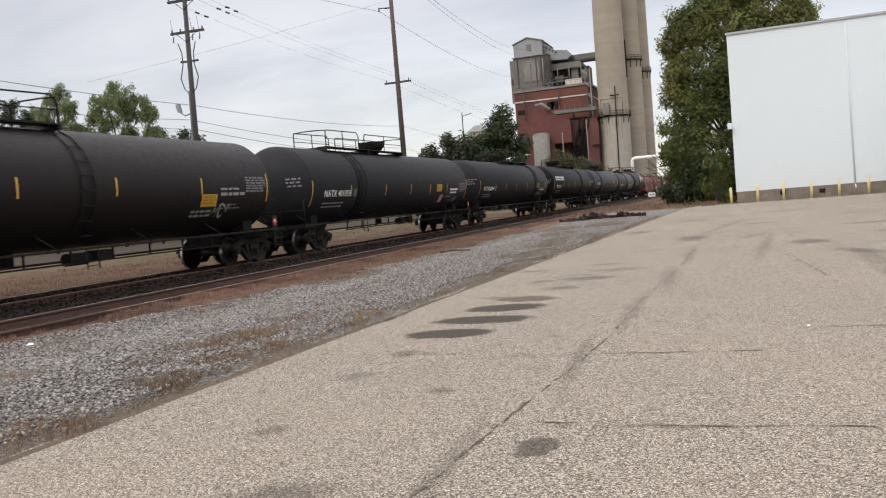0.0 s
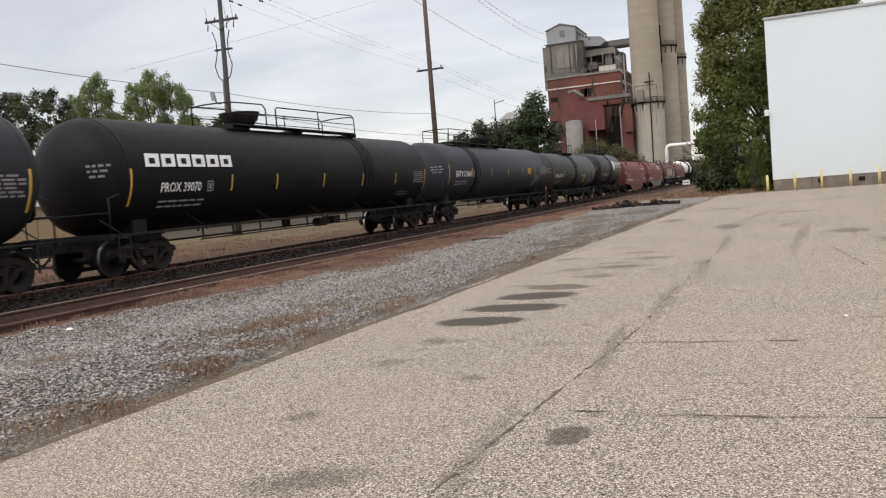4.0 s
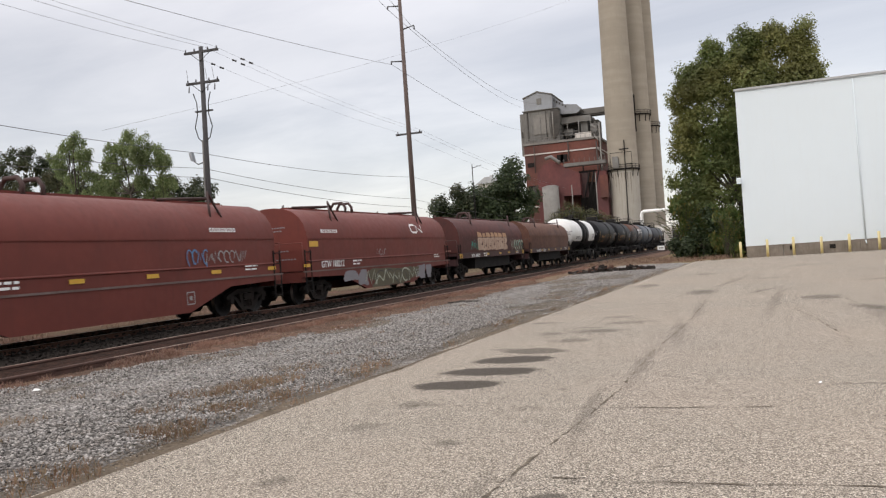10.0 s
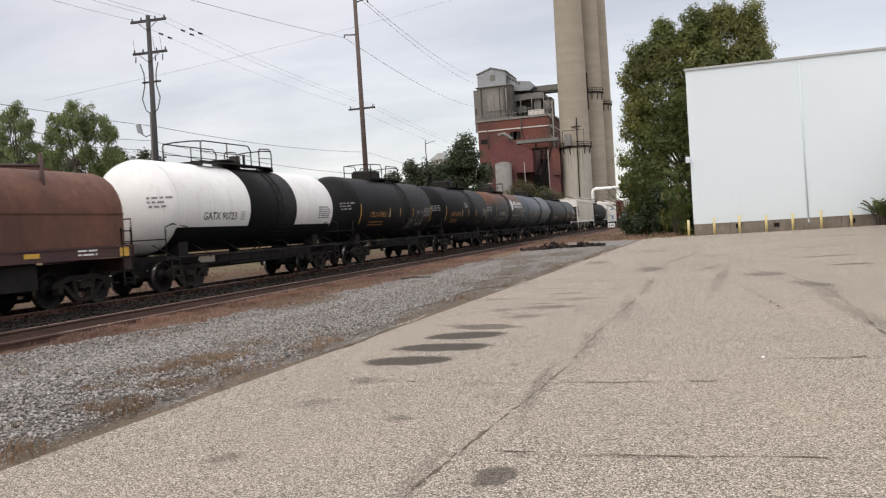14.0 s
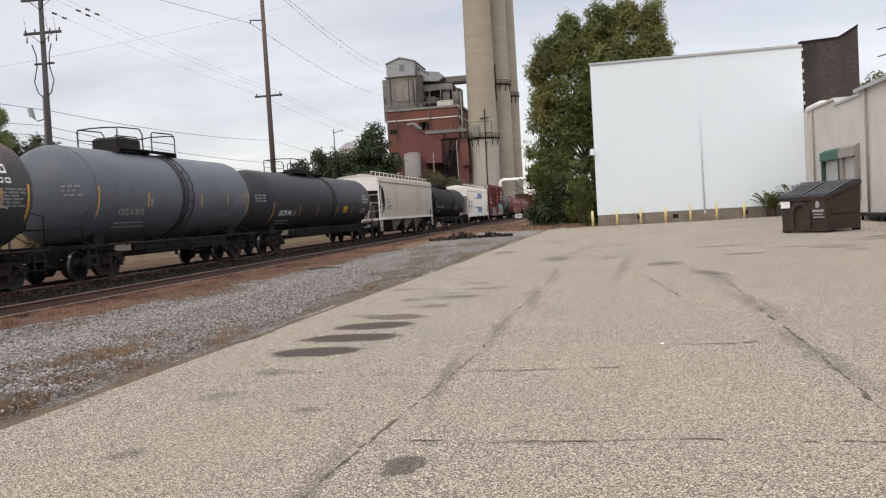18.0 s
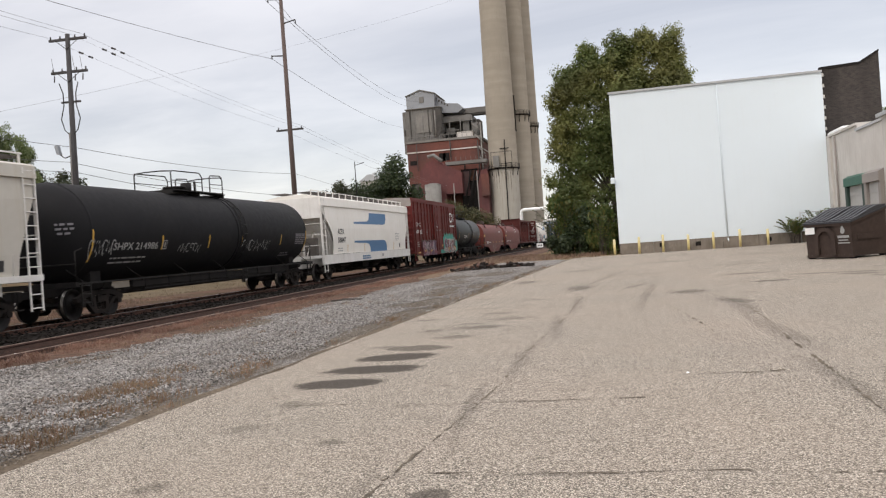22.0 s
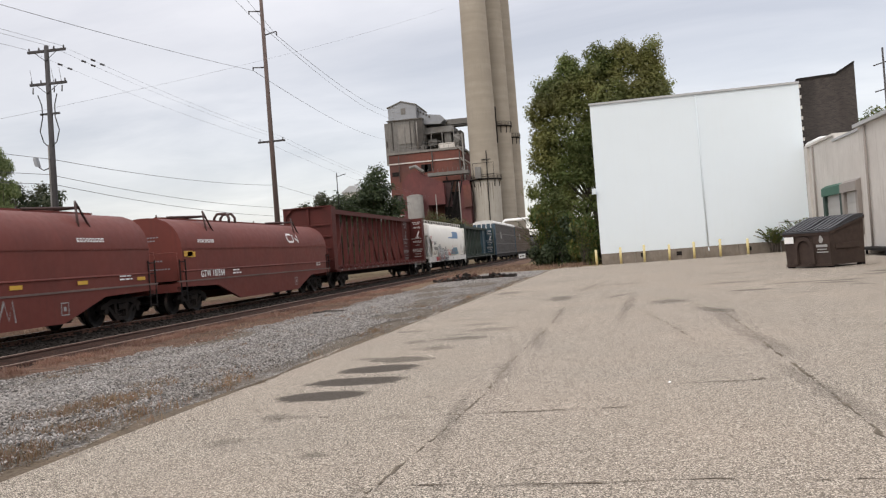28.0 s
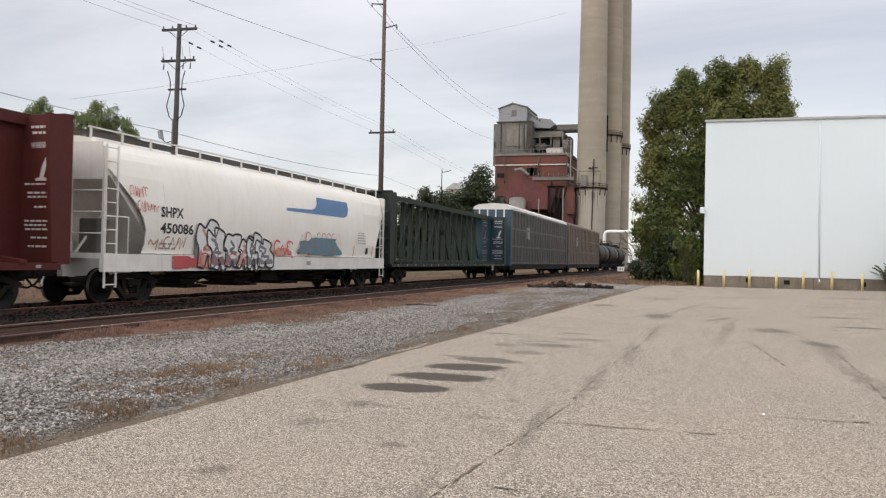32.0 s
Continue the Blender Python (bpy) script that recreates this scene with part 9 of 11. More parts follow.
part("mast_arm", Shape().box(-1.3 + 0.25 * r1, -r1 - 0.38, 27.6, 1.3 + 0.25 * r1, -r1 - 0.22, 27.85).box(-0.2 + 0.25 * r1, -r1 - 0.38, 23.4, 1.9 + 0.25 * r1, -r1 - 0.22, 23.6), MAT_STEEL_DARK, c1)
for k in range(9):
    a_ = -2.4 + 0.2 * k
    part("stain", Shape().prism([(r1 * 1.035 * math.cos(a_) - 0.10, g1 - 1.2), (r1 * 1.035 * math.cos(a_) + 0.12, g1 - 1.2), (r1 * 1.035 * math.cos(a_) + 0.03, g1 - 3.0 - 1.4 * ((k * 5) % 4))], "y", r1 * 1.035 * math.sin(a_) - 0.03, r1 * 1.035 * math.sin(a_) + 0.2), MAT_CONCRETE, c1, "dark run-off stain")
c2, r2, g2 = chimney(-7.15, -5.60, 246.0, 8.55, MAT_SILO, 1.02)
part("ladder_cage", Shape().box(-0.25 * r2, -r2 - 0.6, g2 - 5, -0.05 * r2, -r2 + 0.4, g2 + 5.5), MAT_STEEL_DARK, c2)
for x in (-0.55, -0.12):
    part("lamp", Shape().cyl((x * r2, -r2 - 0.3, g2 + 4.6), (x * r2, -r2 - 0.3, g2 + 5.6), 0.28, n=8), MAT_STEEL_DARK, c2)
c3, r3, g3 = chimney(-6.15, -5.02, 258.0, 7.68, MAT_SILO, 1.02)

pb = tagged(new("pipe_bridge"), "white insulated pipe on a steel bridge over the tracks", "pipe bridge")
e0, zpipe = at(-6.5, 2.05, 205)
e1 = at(-3.0, 2.1, 205)[0]
part("pipe", Shape().tube([(e0, 205, 0.0), (e0, 205, zpipe - 0.7), (e0 + 0.2, 205, zpipe - 0.2), (e0 + 0.7, 205, zpipe), (e1, 205, zpipe)], 0.40, 12), MAT_WHITE_PAINT, pb)
part("beam", Shape().box(at(-4.75, 2, 206)[0], 205.8, zpipe - 2.6, e1, 206.4, zpipe - 2.2).box(at(-4.75, 2, 206)[0], 205.8, zpipe - 0.9, e1, 206.4, zpipe - 0.6), MAT_STEEL_DARK, pb)
for k in range(8):
    xx = at(-4.75, 2, 206)[0] + k * 0.9
    part("strut", Shape().cyl((xx, 206.1, zpipe - 2.4), (xx + 0.9, 206.1, zpipe - 0.7), 0.1, n=5), MAT_STEEL_DARK, pb)
part("leg", Shape().cyl((e1, 206.1, 0), (e1, 206.1, zpipe), 0.2, n=8), MAT_STEEL_DARK, pb)

sg = tagged(new("track_sign"), "small white lineside board with dark bars on a post", "sign")
xs, ys = -12.55, 133.0
part("board", Shape().box(xs - 0.55, ys - 0.03, 0.12, xs + 0.50, ys, 0.80), MAT_WHITE_PAINT, sg)
for k in range(3):
    part("bar", Shape().box(xs - 0.35 + 0.25 * k, ys - 0.045, 0.36, xs - 0.18 + 0.25 * k, ys - 0.03, 0.54), MAT_BLACK_SPRAY, sg)
part("post", Shape().box(xs - 0.04, ys, -0.1, xs + 0.04, ys + 0.05, 0.9), MAT_STEEL_DARK, sg)

# ------------------------------------------------------------ poles and wires
MAT_POLE = material("weathered_grey_pole", (0.066, 0.063, 0.064), 0.9, 0.0, (0.042, 0.040, 0.041), 6, 0.6, 0.8, 0.3, 12, 0.4, (0.105, 0.086, 0.076))
MAT_POLE_RED = material("red_brown_treated_pole", (0.122, 0.088, 0.078), 0.9, 0.0, (0.088, 0.066, 0.058), 6, 0.6, 0.8, 0.3, 12, 0.4, (0.16, 0.10, 0.08))
MAT_WIRE = plain("dull_grey_cable", (0.10, 0.10, 0.105), 0.6)
MAT_INSUL = plain("dark_glazed_insulator", (0.05, 0.045, 0.045), 0.3)
P1X, P1Y, P2X, P2Y = -30.9, 43.5, -28.7, 72.0

p1 = thing("utility_pole", "grey wooden utility pole with two crossarms and hanging cables", "utility pole", "utility poles", at=pose(P1X, P1Y, 0, 0, 0.9, 0))
part("pole", Shape().cyl((0, 0, -0.3), (0, 0, 15.35), 0.20, 0.13, n=14), MAT_POLE, p1)
for z, hw in ((15.05, 1.22), (13.15, 1.18)):
    arm = part("crossarm", Shape().bevelbox(-hw, -0.07, z - 0.07, hw, 0.07, z + 0.07, 0.012), MAT_POLE, p1)
    for x in (-hw + 0.1, -hw * 0.4, hw * 0.4, hw - 0.1):
        part("insulator", Shape().lathe([(z + 0.07, 0.02), (z + 0.12, 0.055), (z + 0.17, 0.03), (z + 0.21, 0.05), (z + 0.25, 0.015)], (x, 0, 0), "z", 10), MAT_INSUL, arm)
    for s_ in (-1, 1):
        part("brace", Shape().cyl((s_ * 0.75, -0.09, z - 0.05), (0, -0.15, z - 0.62), 0.018, n=5), MAT_STEEL_DARK, arm)
for x, zt in ((-0.92, 13.0), (0.45, 13.0), (0.95, 13.0)):
    part("cutout", Shape().cyl((x, -0.1, zt - 0.05), (x + 0.05, -0.22, zt - 0.42), 0.035, n=6), MAT_INSUL, p1)
    part("lead", Shape().cyl((x, -0.1, zt), (x - 0.15, -0.1, zt + 1.0), 0.012, n=4), MAT_WIRE, p1)
for s_ in (-1, 1):
    pts = [(s_ * 0.62, -0.15, 12.5), (s_ * 0.42, -0.12, 11.9), (s_ * 0.40, -0.12, 11.2), (s_ * 0.62, -0.12, 10.4), (s_ * 0.42, -0.12, 9.75), (s_ * 0.15, -0.12, 9.5)]
    part("drop_cable", Shape().tube(pts, 0.03, 6), MAT_BLACK_PIPE, p1)
part("small_arm", Shape().box(-0.62, -0.06, 11.35, 0.62, 0.06, 11.45), MAT_POLE, p1)
part("conduit", Shape().cyl((-0.16, -0.16, 0), (-0.12, -0.14, 9.6), 0.05, n=8), MAT_GREY_SHEET, p1)
lm = part("floodlight_arm", Shape().tube([(0, -0.1, 8.3), (-0.55, -0.1, 8.15), (-0.85, -0.1, 8.35)], 0.03, 6), MAT_STEEL_DARK, p1)
part("floodlight", Shape().prism([(-1.02, 8.40), (-0.82, 8.34), (-0.96, 8.92), (-1.14, 8.88)], "y", -0.22, 0.06), MAT_PALE_SHEET, lm)

p2 = thing("transmission_pole", "tall red-brown wooden pole with side arms and a crossarm", "utility pole", "utility poles", at=pose(P2X, P2Y, 0, 0, 0, 0))
part("pole", Shape().cyl((0, 0, -0.3), (0, 0, 27.5), 0.27, 0.15, n=14), MAT_POLE_RED, p2)
ZB = 1.472 + math.hypot(P2X, P2Y) * math.tan(radians(8.47))
arm = part("crossarm", Shape().bevelbox(-1.30, -0.08, ZB - 0.08, 1.30, 0.08, ZB + 0.08, 0.012), MAT_POLE, p2)
for x in (-1.1, 1.1):
    part("insulator", Shape().cyl((x, 0, ZB + 0.08), (x, 0, ZB + 0.28), 0.05, n=8), MAT_INSUL, arm)
ARMS = []
for el, s_ in ((16.9, -1), (15.38, 1), (13.36, -1)):
    z = 1.472 + math.hypot(P2X, P2Y) * math.tan(radians(el))
    a = part("side_arm", Shape().cyl((0, 0, z - 0.12), (s_ * 1.25, 0, z + (0.12 if s_ > 0 else 0.0)), 0.07, 0.05, n=8), MAT_POLE, p2)
    part("insulator", Shape().cyl((s_ * 1.25, 0, z - 0.28), (s_ * 1.25, 0, z + 0.06), 0.06, n=8), MAT_INSUL, a)
    ARMS.append((s_ * 1.25, z - 0.25))

p3 = thing("utility_pole", "distant dark utility pole with four side arms", "utility pole", "utility poles", at=pose(38.3, 120.0, 0))
part("pole", Shape().cyl((0, 0, -0.3), (0, 0, 24.5), 0.20, 0.12, n=10), MAT_POLE, p3)
for z in (19.0, 22.5):
    for s_ in (-1, 1):
        part("side_arm", Shape().cyl((0, 0, z), (s_ * 1.3, 0, z - 0.5 * s_ * -0.6), 0.08, n=6), MAT_POLE, p3)
p4 = thing("street_lamp", "distant thin lamp post with one arm", "street lamp", at=pose(-41.5, 131.0, 0))
part("pole", Shape().cyl((0, 0, -0.3), (0, 0, 16.2), 0.10, 0.07, n=8), MAT_STEEL_DARK, p4)
part("arm", Shape().tube([(0, 0, 15.6), (1.6, 0, 15.95)], 0.05, 6), MAT_STEEL_DARK, p4)


def wire(p, q, sag, r=0.012, n=18, name="overhead_wire"):
    pts = []
    for i in range(n + 1):
        t = i / n
        pts.append(tuple(p[k] + (q[k] - p[k]) * t - (sag * 4 * t * (1 - t) if k == 2 else 0) for k in range(3)))
    ob = solid(name, Shape().tube(pts, r * 0.72, 4), MAT_WIRE, "thin grey overhead wire strung between poles", "wire", "overhead wires")
    return ob


# the distribution line: from beyond the picture over pole one to pole two and on
for x, z0, z1, z2 in ((-1.12, 15.3, 15.3, 11.6), (0.5, 15.3, 15.3, 11.7), (1.12, 15.3, 15.3, 11.7)):
    wire((P1X + x - 0.4, P1Y - 26, z0 - 0.3), (P1X + x, P1Y, z1), 0.35)
    wire((P1X + x, P1Y, z1), (P2X + x, P2Y, ZB + 0.28), 0.30, 0.008)
    wire((P2X + x, P2Y, ZB + 0.28), (P2X + x + 1.0, P2Y + 60, 11.0), 0.5, 0.010)
for x in (-1.12, 0.5, 1.12):
    for k, t_ in enumerate((0.10, 0.13)):
        px, py, pz = P1X + x + (P2X - P1X) * t_, P1Y + (P2Y - P1Y) * t_, 15.3 + (ZB + 0.28 - 15.3) * t_ - 0.30 * 4 * t_ * (1 - t_)
        solid("line_insulator", Shape().lathe([(-0.22, 0.02), (-0.16, 0.07), (0.0, 0.05), (0.16, 0.07), (0.22, 0.02)], (0, 0, 0), "y", 10), MAT_INSUL, "dark glazed insulator on an overhead wire", "insulator", "line insulators", m=pose(px, py, pz))
# telephone cables lower down
for z0, z1, z2, off in ((9.0, 8.75, 9.0, 0.15), (7.5, 7.9, 7.0, -0.15), (7.0, 7.3, 6.2, 0.12)):
    wire((P1X + off, P1Y - 26, z0), (P1X + off, P1Y, z1), 0.25, 0.024)
    wire((P1X + off, P1Y, z1), (P2X + off, P2Y, z2), 0.35, 0.024)
    wire((P2X + off, P2Y, z2), (P2X + off - 2, P2Y + 70, z2 - 0.6), 0.5, 0.016)
# transmission wires: over the tall pole towards the plant
for (x, z), (x2, y2, z2), (x3, y3, z3) in zip(ARMS, ((-56.0, 236.0, 42.0), (-54.0, 236.0, 43.5), (-55.5, 236.0, 36.0)), ((-24.5, 24.0, 28.5), (-21.0, 24.0, 26.5), (-28.5, 10.0, 13.9))):
    wire((P2X + x, P2Y, z), (x2, y2, z2), 2.0, 0.026, 26)
    wire((x3, y3, z3), (P2X + x, P2Y, z), 0.5, 0.022)
# one long wire crossing far above
wire((-42.1, 47.5, 12.0), (-20.5, 125.0, 38.8), 0.8, 0.014)

# ------------------------------------------------------------ far side of the tracks
MAT_ROAD = material("worn_dusty_asphalt", (0.072, 0.061, 0.047), 0.95, 0.0, (0.056, 0.048, 0.038), 4, 0.3, 0.7, 0.1, spec=0.05)
MAT_TAN_SHEET = material("tan_sheet_wall", (0.34, 0.255, 0.15), 0.7, 0.0, (0.28, 0.21, 0.13), 3, 0.3, 0.6, 0.05, 4, 0.3, (0.24, 0.18, 0.11))
sheet("far_road", [(y, [(-58.0, 0.03), (-38.0, 0.03)]) for y in (-40, 60, 200, 400)], MAT_ROAD, "worn grey asphalt road beyond the grass", "road")
sheet("road_verge", [(y, [(-38.0, 0.045), (-36.4, 0.02)]) for y in (-40, 60, 200, 400)], MAT_MUD, "dark verge along the far road", "soil")
shed = tagged(new("tan_shed"), "long low tan metal shed with a white roof edge", "shed")
for k in range(18):
    y0 = 48 + 4.5 * k
    part("wall_panel", Shape().box(-62.3, y0, 0, -62.0, y0 + 4.42, 3.45), MAT_TAN_SHEET, shed)
part("wall_core", Shape().box(-76, 48, 0, -62.3, 129, 3.4), MAT_TAN_SHEET, shed)
part("roof", Shape().prism([(-61.6, 3.45), (-61.6, 4.0), (-69, 4.7), (-76.4, 4.0), (-76.4, 3.45)], "y", 47.5, 129.5), MAT_WHITE_PAINT, shed)
hs = tagged(new("far_house"), "distant grey-roofed building with a small cupola above the trees", "house")
hx, hz = at(-16.6, 4.75, 175)
part("wall", Shape().box(hx - 2.2, 175, 0, hx + 2.2, 183, hz), MAT_BEIGE_WALL, hs)
part("roof", Shape().prism([(hx - 2.5, hz), (hx + 2.5, hz), (hx + 0.5, hz + 1.4), (hx - 0.5, hz + 1.4)], "y", 174.6, 183.4), MAT_COPING, hs)
part("cupola", Shape().box(hx - 0.3, 178, hz + 1.35, hx + 0.3, 178.6, hz + 2.0), MAT_COPING, hs)

# ------------------------------------------------------------ scrap heap and litter on the gravel
r = random.Random(9)
MAT_SCRAP = material("tarry_black_timber", (0.020, 0.0175, 0.016), 0.9, 0.0, (0.042, 0.034, 0.029), 9, 1.6, 0.7, 0.4, spec=0.15)
for k in range(92):
    # two low mounds, the nearer one denser
    cx, cy, sx, sy, high = ((-7.45, 45.4, 0.75, 0.8, 0.36), (-5.75, 45.6, 0.80, 0.6, 0.20), (-8.3, 44.6, 0.5, 0.6, 0.06))[(0, 0, 0, 1, 1, 2, 0, 1)[k % 8]]
    px, py = cx + r.gauss(0, sx * 0.6), cy + r.gauss(0, sy * 0.6)
    l = r.uniform(0.15, 0.55)
    t_ = r.uniform(0.05, 0.10)
    near_ = max(0.0, 1 - abs(px - cx) / (1.4 * sx) - 0.3 * abs(py - cy) / sy)
    solid("scrap_timber", Shape().prism([(-l / 2, -t_), (l / 2 - 0.05, -t_ * 0.8), (l / 2, t_ * 0.3), (l / 2 - 0.03, t_), (-l / 2 + 0.04, t_ * 0.9), (-l / 2 - 0.03, 0.0)], "z", 0, r.uniform(0.08, 0.17)), (MAT_SCRAP, MAT_SCRAP, MAT_TIE, MAT_SCRAP, MAT_RUST)[k % 5], "broken dark railway tie in a low heap", "railway tie", "heap of old ties",
          m=pose(px, py, 0.02 + r.random() * high * near_, r.uniform(-22, 22), r.uniform(-20, 20), r.gauss(8, 45)))
for k in range(3):
    solid("scrap_timber", Shape().bevelbox(-0.24, -0.07, 0, 0.24, 0.07, 0.05, 0.012), MAT_TIE, "flat dark scrap lying on the gravel", "railway tie", "heap of old ties", m=pose(-8.45 + 0.25 * k, 24.1 + 0.3 * (k % 2), 0.03, 0, r.uniform(-4, 4), r.uniform(-20, 20)))
lit = Shape()
lit.add([(-0.11, -0.05, 0.0), (0.02, -0.08, 0.01), (0.12, 0.0, 0.0), (0.05, 0.07, 0.02), (-0.09, 0.05, 0.0), (-0.05, 0.0, 0.06), (0.05, 0.0, 0.05)], [(0, 1, 5), (1, 2, 6), (2, 3, 6), (3, 4, 5), (4, 0, 5), (1, 6, 5), (3, 5, 6), (4, 3, 2, 1, 0)])
for x, y, z, s_, rz in ((-9.11, 8.72, 0.05, 0.52, 20), (0.57, 8.85, 0.004, 0.24, 60), (-11.0, 13.4, 0.05, 0.3, 10)):
    ob = solid("litter", lit, MAT_WHITE_PAINT, "crumpled scrap of white paper on the ground", "litter", "scattered litter", m=pose(x, y, z, 0, 0, rz))
    ob.scale = (s_, s_, s_)


# ------------------------------------------------------------ trees, bushes, weeds, gravel stones
def leaf_material(name, a, b, c, turning=None, turned=0.45, grain=0.35):
    m = bpy.data.materials.new(name)
    m.use_nodes = True
    nt = m.node_tree
    bsdf = nt.nodes["Principled BSDF"]
    bsdf.inputs["Roughness"].default_value = 0.6
    geo = nt.nodes.new("ShaderNodeNewGeometry")
    ramp = nt.nodes.new("ShaderNodeValToRGB")
    ramp.color_ramp.elements[0].position, ramp.color_ramp.elements[0].color = 0.0, (*a, 1)
    ramp.color_ramp.elements[1].position, ramp.color_ramp.elements[1].color = 1.0, (*c, 1)
    ramp.color_ramp.elements.new(0.6).color = (*b, 1)
    nt.links.new(geo.outputs["Random Per Island"], ramp.inputs[0])
    co = nt.nodes.new("ShaderNodeTexCoord").outputs["Object"]
    n = nt.nodes.new("ShaderNodeTexNoise")
    n.inputs["Scale"].default_value = grain
    nt.links.new(co, n.inputs["Vector"])
    h = nt.nodes.new("ShaderNodeHueSaturation")
    r = nt.nodes.new("ShaderNodeMapRange")
    r.inputs["From Min"].default_value, r.inputs["From Max"].default_value = 0.3, 0.7
    r.inputs["To Min"].default_value, r.inputs["To Max"].default_value = 0.65, 1.4
    nt.links.new(n.outputs[0], r.inputs["Value"])
    nt.links.new(r.outputs[0], h.inputs["Value"])
    tone = ramp.outputs[0]
    if turning:
        # boughs that turn colour earlier than the rest
        nb = nt.nodes.new("ShaderNodeTexNoise")
        nb.inputs["Scale"].default_value, nb.inputs["Detail"].default_value = 0.16, 2.0
        nt.links.new(co, nb.inputs["Vector"])
        rb = nt.nodes.new("ShaderNodeMapRange")
        rb.inputs["From Min"].default_value, rb.inputs["From Max"].default_value = 0.47, 0.62
        rb.inputs["To Max"].default_value = turned
        nt.links.new(nb.outputs[0], rb.inputs["Value"])
        mb = nt.nodes.new("ShaderNodeMix")
        mb.data_type = "RGBA"
        nt.links.new(rb.outputs[0], mb.inputs[0])
        nt.links.new(tone, mb.inputs[6])
        mb.inputs[7].default_value = (*turning, 1)
        tone = mb.outputs[2]
    nt.links.new(tone, h.inputs["Color"])
    nt.links.new(h.outputs[0], bsdf.inputs["Base Color"])
    t = nt.nodes.new("ShaderNodeBsdfTranslucent")
    nt.links.new(h.outputs[0], t.inputs[0])
    mx = nt.nodes.new("ShaderNodeMixShader")
    mx.inputs[0].default_value = 0.40
    nt.links.new(bsdf.outputs[0], mx.inputs[1])
    nt.links.new(t.outputs[0], mx.inputs[2])
    nt.links.new(mx.outputs[0], nt.nodes["Material Output"].inputs[0])
    return m


LEAF_POPLAR = leaf_material("poplar_leaves", (0.094, 0.128, 0.038), (0.126, 0.158, 0.046), (0.158, 0.172, 0.056), (0.205, 0.160, 0.050), 0.42)
LEAF_MID = leaf_material("mid_green_leaves", (0.046, 0.068, 0.026), (0.072, 0.098, 0.036), (0.12, 0.130, 0.055), (0.12, 0.10, 0.04))
LEAF_SUMAC = leaf_material("sumac_leaves", (0.050, 0.085, 0.020), (0.090, 0.125, 0.028), (0.19, 0.16, 0.04))
LEAF_SCRUB = leaf_material("olive_scrub_leaves", (0.050, 0.058, 0.022), (0.082, 0.085, 0.030), (0.13, 0.105, 0.042), (0.12, 0.085, 0.035))
LEAF_WILLOW = leaf_material("willow_leaves", (0.100, 0.140, 0.052), (0.160, 0.205, 0.078), (0.23, 0.26, 0.115))
LEAF_DARK = leaf_material("dark_maple_leaves", (0.028, 0.047, 0.019), (0.046, 0.070, 0.027), (0.078, 0.098, 0.040))
LEAF_FAR = leaf_material("far_wood_leaves", (0.027, 0.042, 0.020), (0.042, 0.060, 0.026), (0.075, 0.078, 0.036), (0.090, 0.066, 0.034))
MAT_BARK = material("grey_brown_bark", (0.075, 0.060, 0.048), 0.95, 0.0, (0.045, 0.037, 0.031), 8, 1.2, 0.8, 0.6, 14)


def leaves(clumps, count, size, seed, droop=0.0, flat_=1.0, name="crown", shell=0.45):
    """Leaf pieces spread over and inside uneven clumps (x, y, z, r)."""
    g = np.random.RandomState(seed)
    w = np.array([c[3] ** 2 for c in clumps])
    pick = g.choice(len(clumps), count, p=w / w.sum())
    c = np.array(clumps)[pick]
    d = g.normal(size=(count, 3))
    d /= np.linalg.norm(d, axis=1)[:, None]
    lump = 1 + 0.34 * np.sin(d[:, :1] * 5.1 + pick[:, None] * 1.7) * np.cos(d[:, 2:] * 4.3 + pick[:, None]) + 0.15 * np.sin(d[:, 1:2] * 9.0 + pick[:, None] * 0.6)
    rad = c[:, 3:4] * (shell + (1 - shell) * g.rand(count, 1) ** 0.5) * lump
    p = c[:, :3] + d * rad * np.array([1, 1, flat_])
    if droop:
        p[:, 2] -= droop * g.rand(count) ** 2
    # blades face outwards and up, so that each clump has a lit top and a dark underside
    nrm = d * 0.9 + np.array([0, 0, 0.55]) + 0.5 * g.normal(size=(count, 3))
    nrm /= np.linalg.norm(nrm, axis=1)[:, None]
    u = np.cross(nrm, g.normal(size=(count, 3)))
    if droop:
        u = np.array([0, 0, -1.0]) + 0.45 * g.normal(size=(count, 3))
    u /= np.linalg.norm(u, axis=1)[:, None]
    v = np.cross(u, nrm)
    v /= np.linalg.norm(v, axis=1)[:, None]
    s = size * g.uniform(0.55, 1.3, size=(count, 1))
    long = 1.9 if droop else 1.15
    quad = np.stack([p - u * s * long * 0.5, p + v * s * 0.42, p + u * s * long * 0.5, p - v * s * 0.42], 1).reshape(-1, 3)
    me = bpy.data.meshes.new(name)
    me.vertices.add(count * 4)
    me.vertices.foreach_set("co", quad.ravel())
    me.loops.add(count * 4)
    me.loops.foreach_set("vertex_index", np.arange(count * 4))
    me.polygons.add(count)
    me.polygons.foreach_set("loop_start", np.arange(count) * 4)
    me.polygons.foreach_set("loop_total", np.full(count, 4))
    me.update(calc_edges=True)
    return me


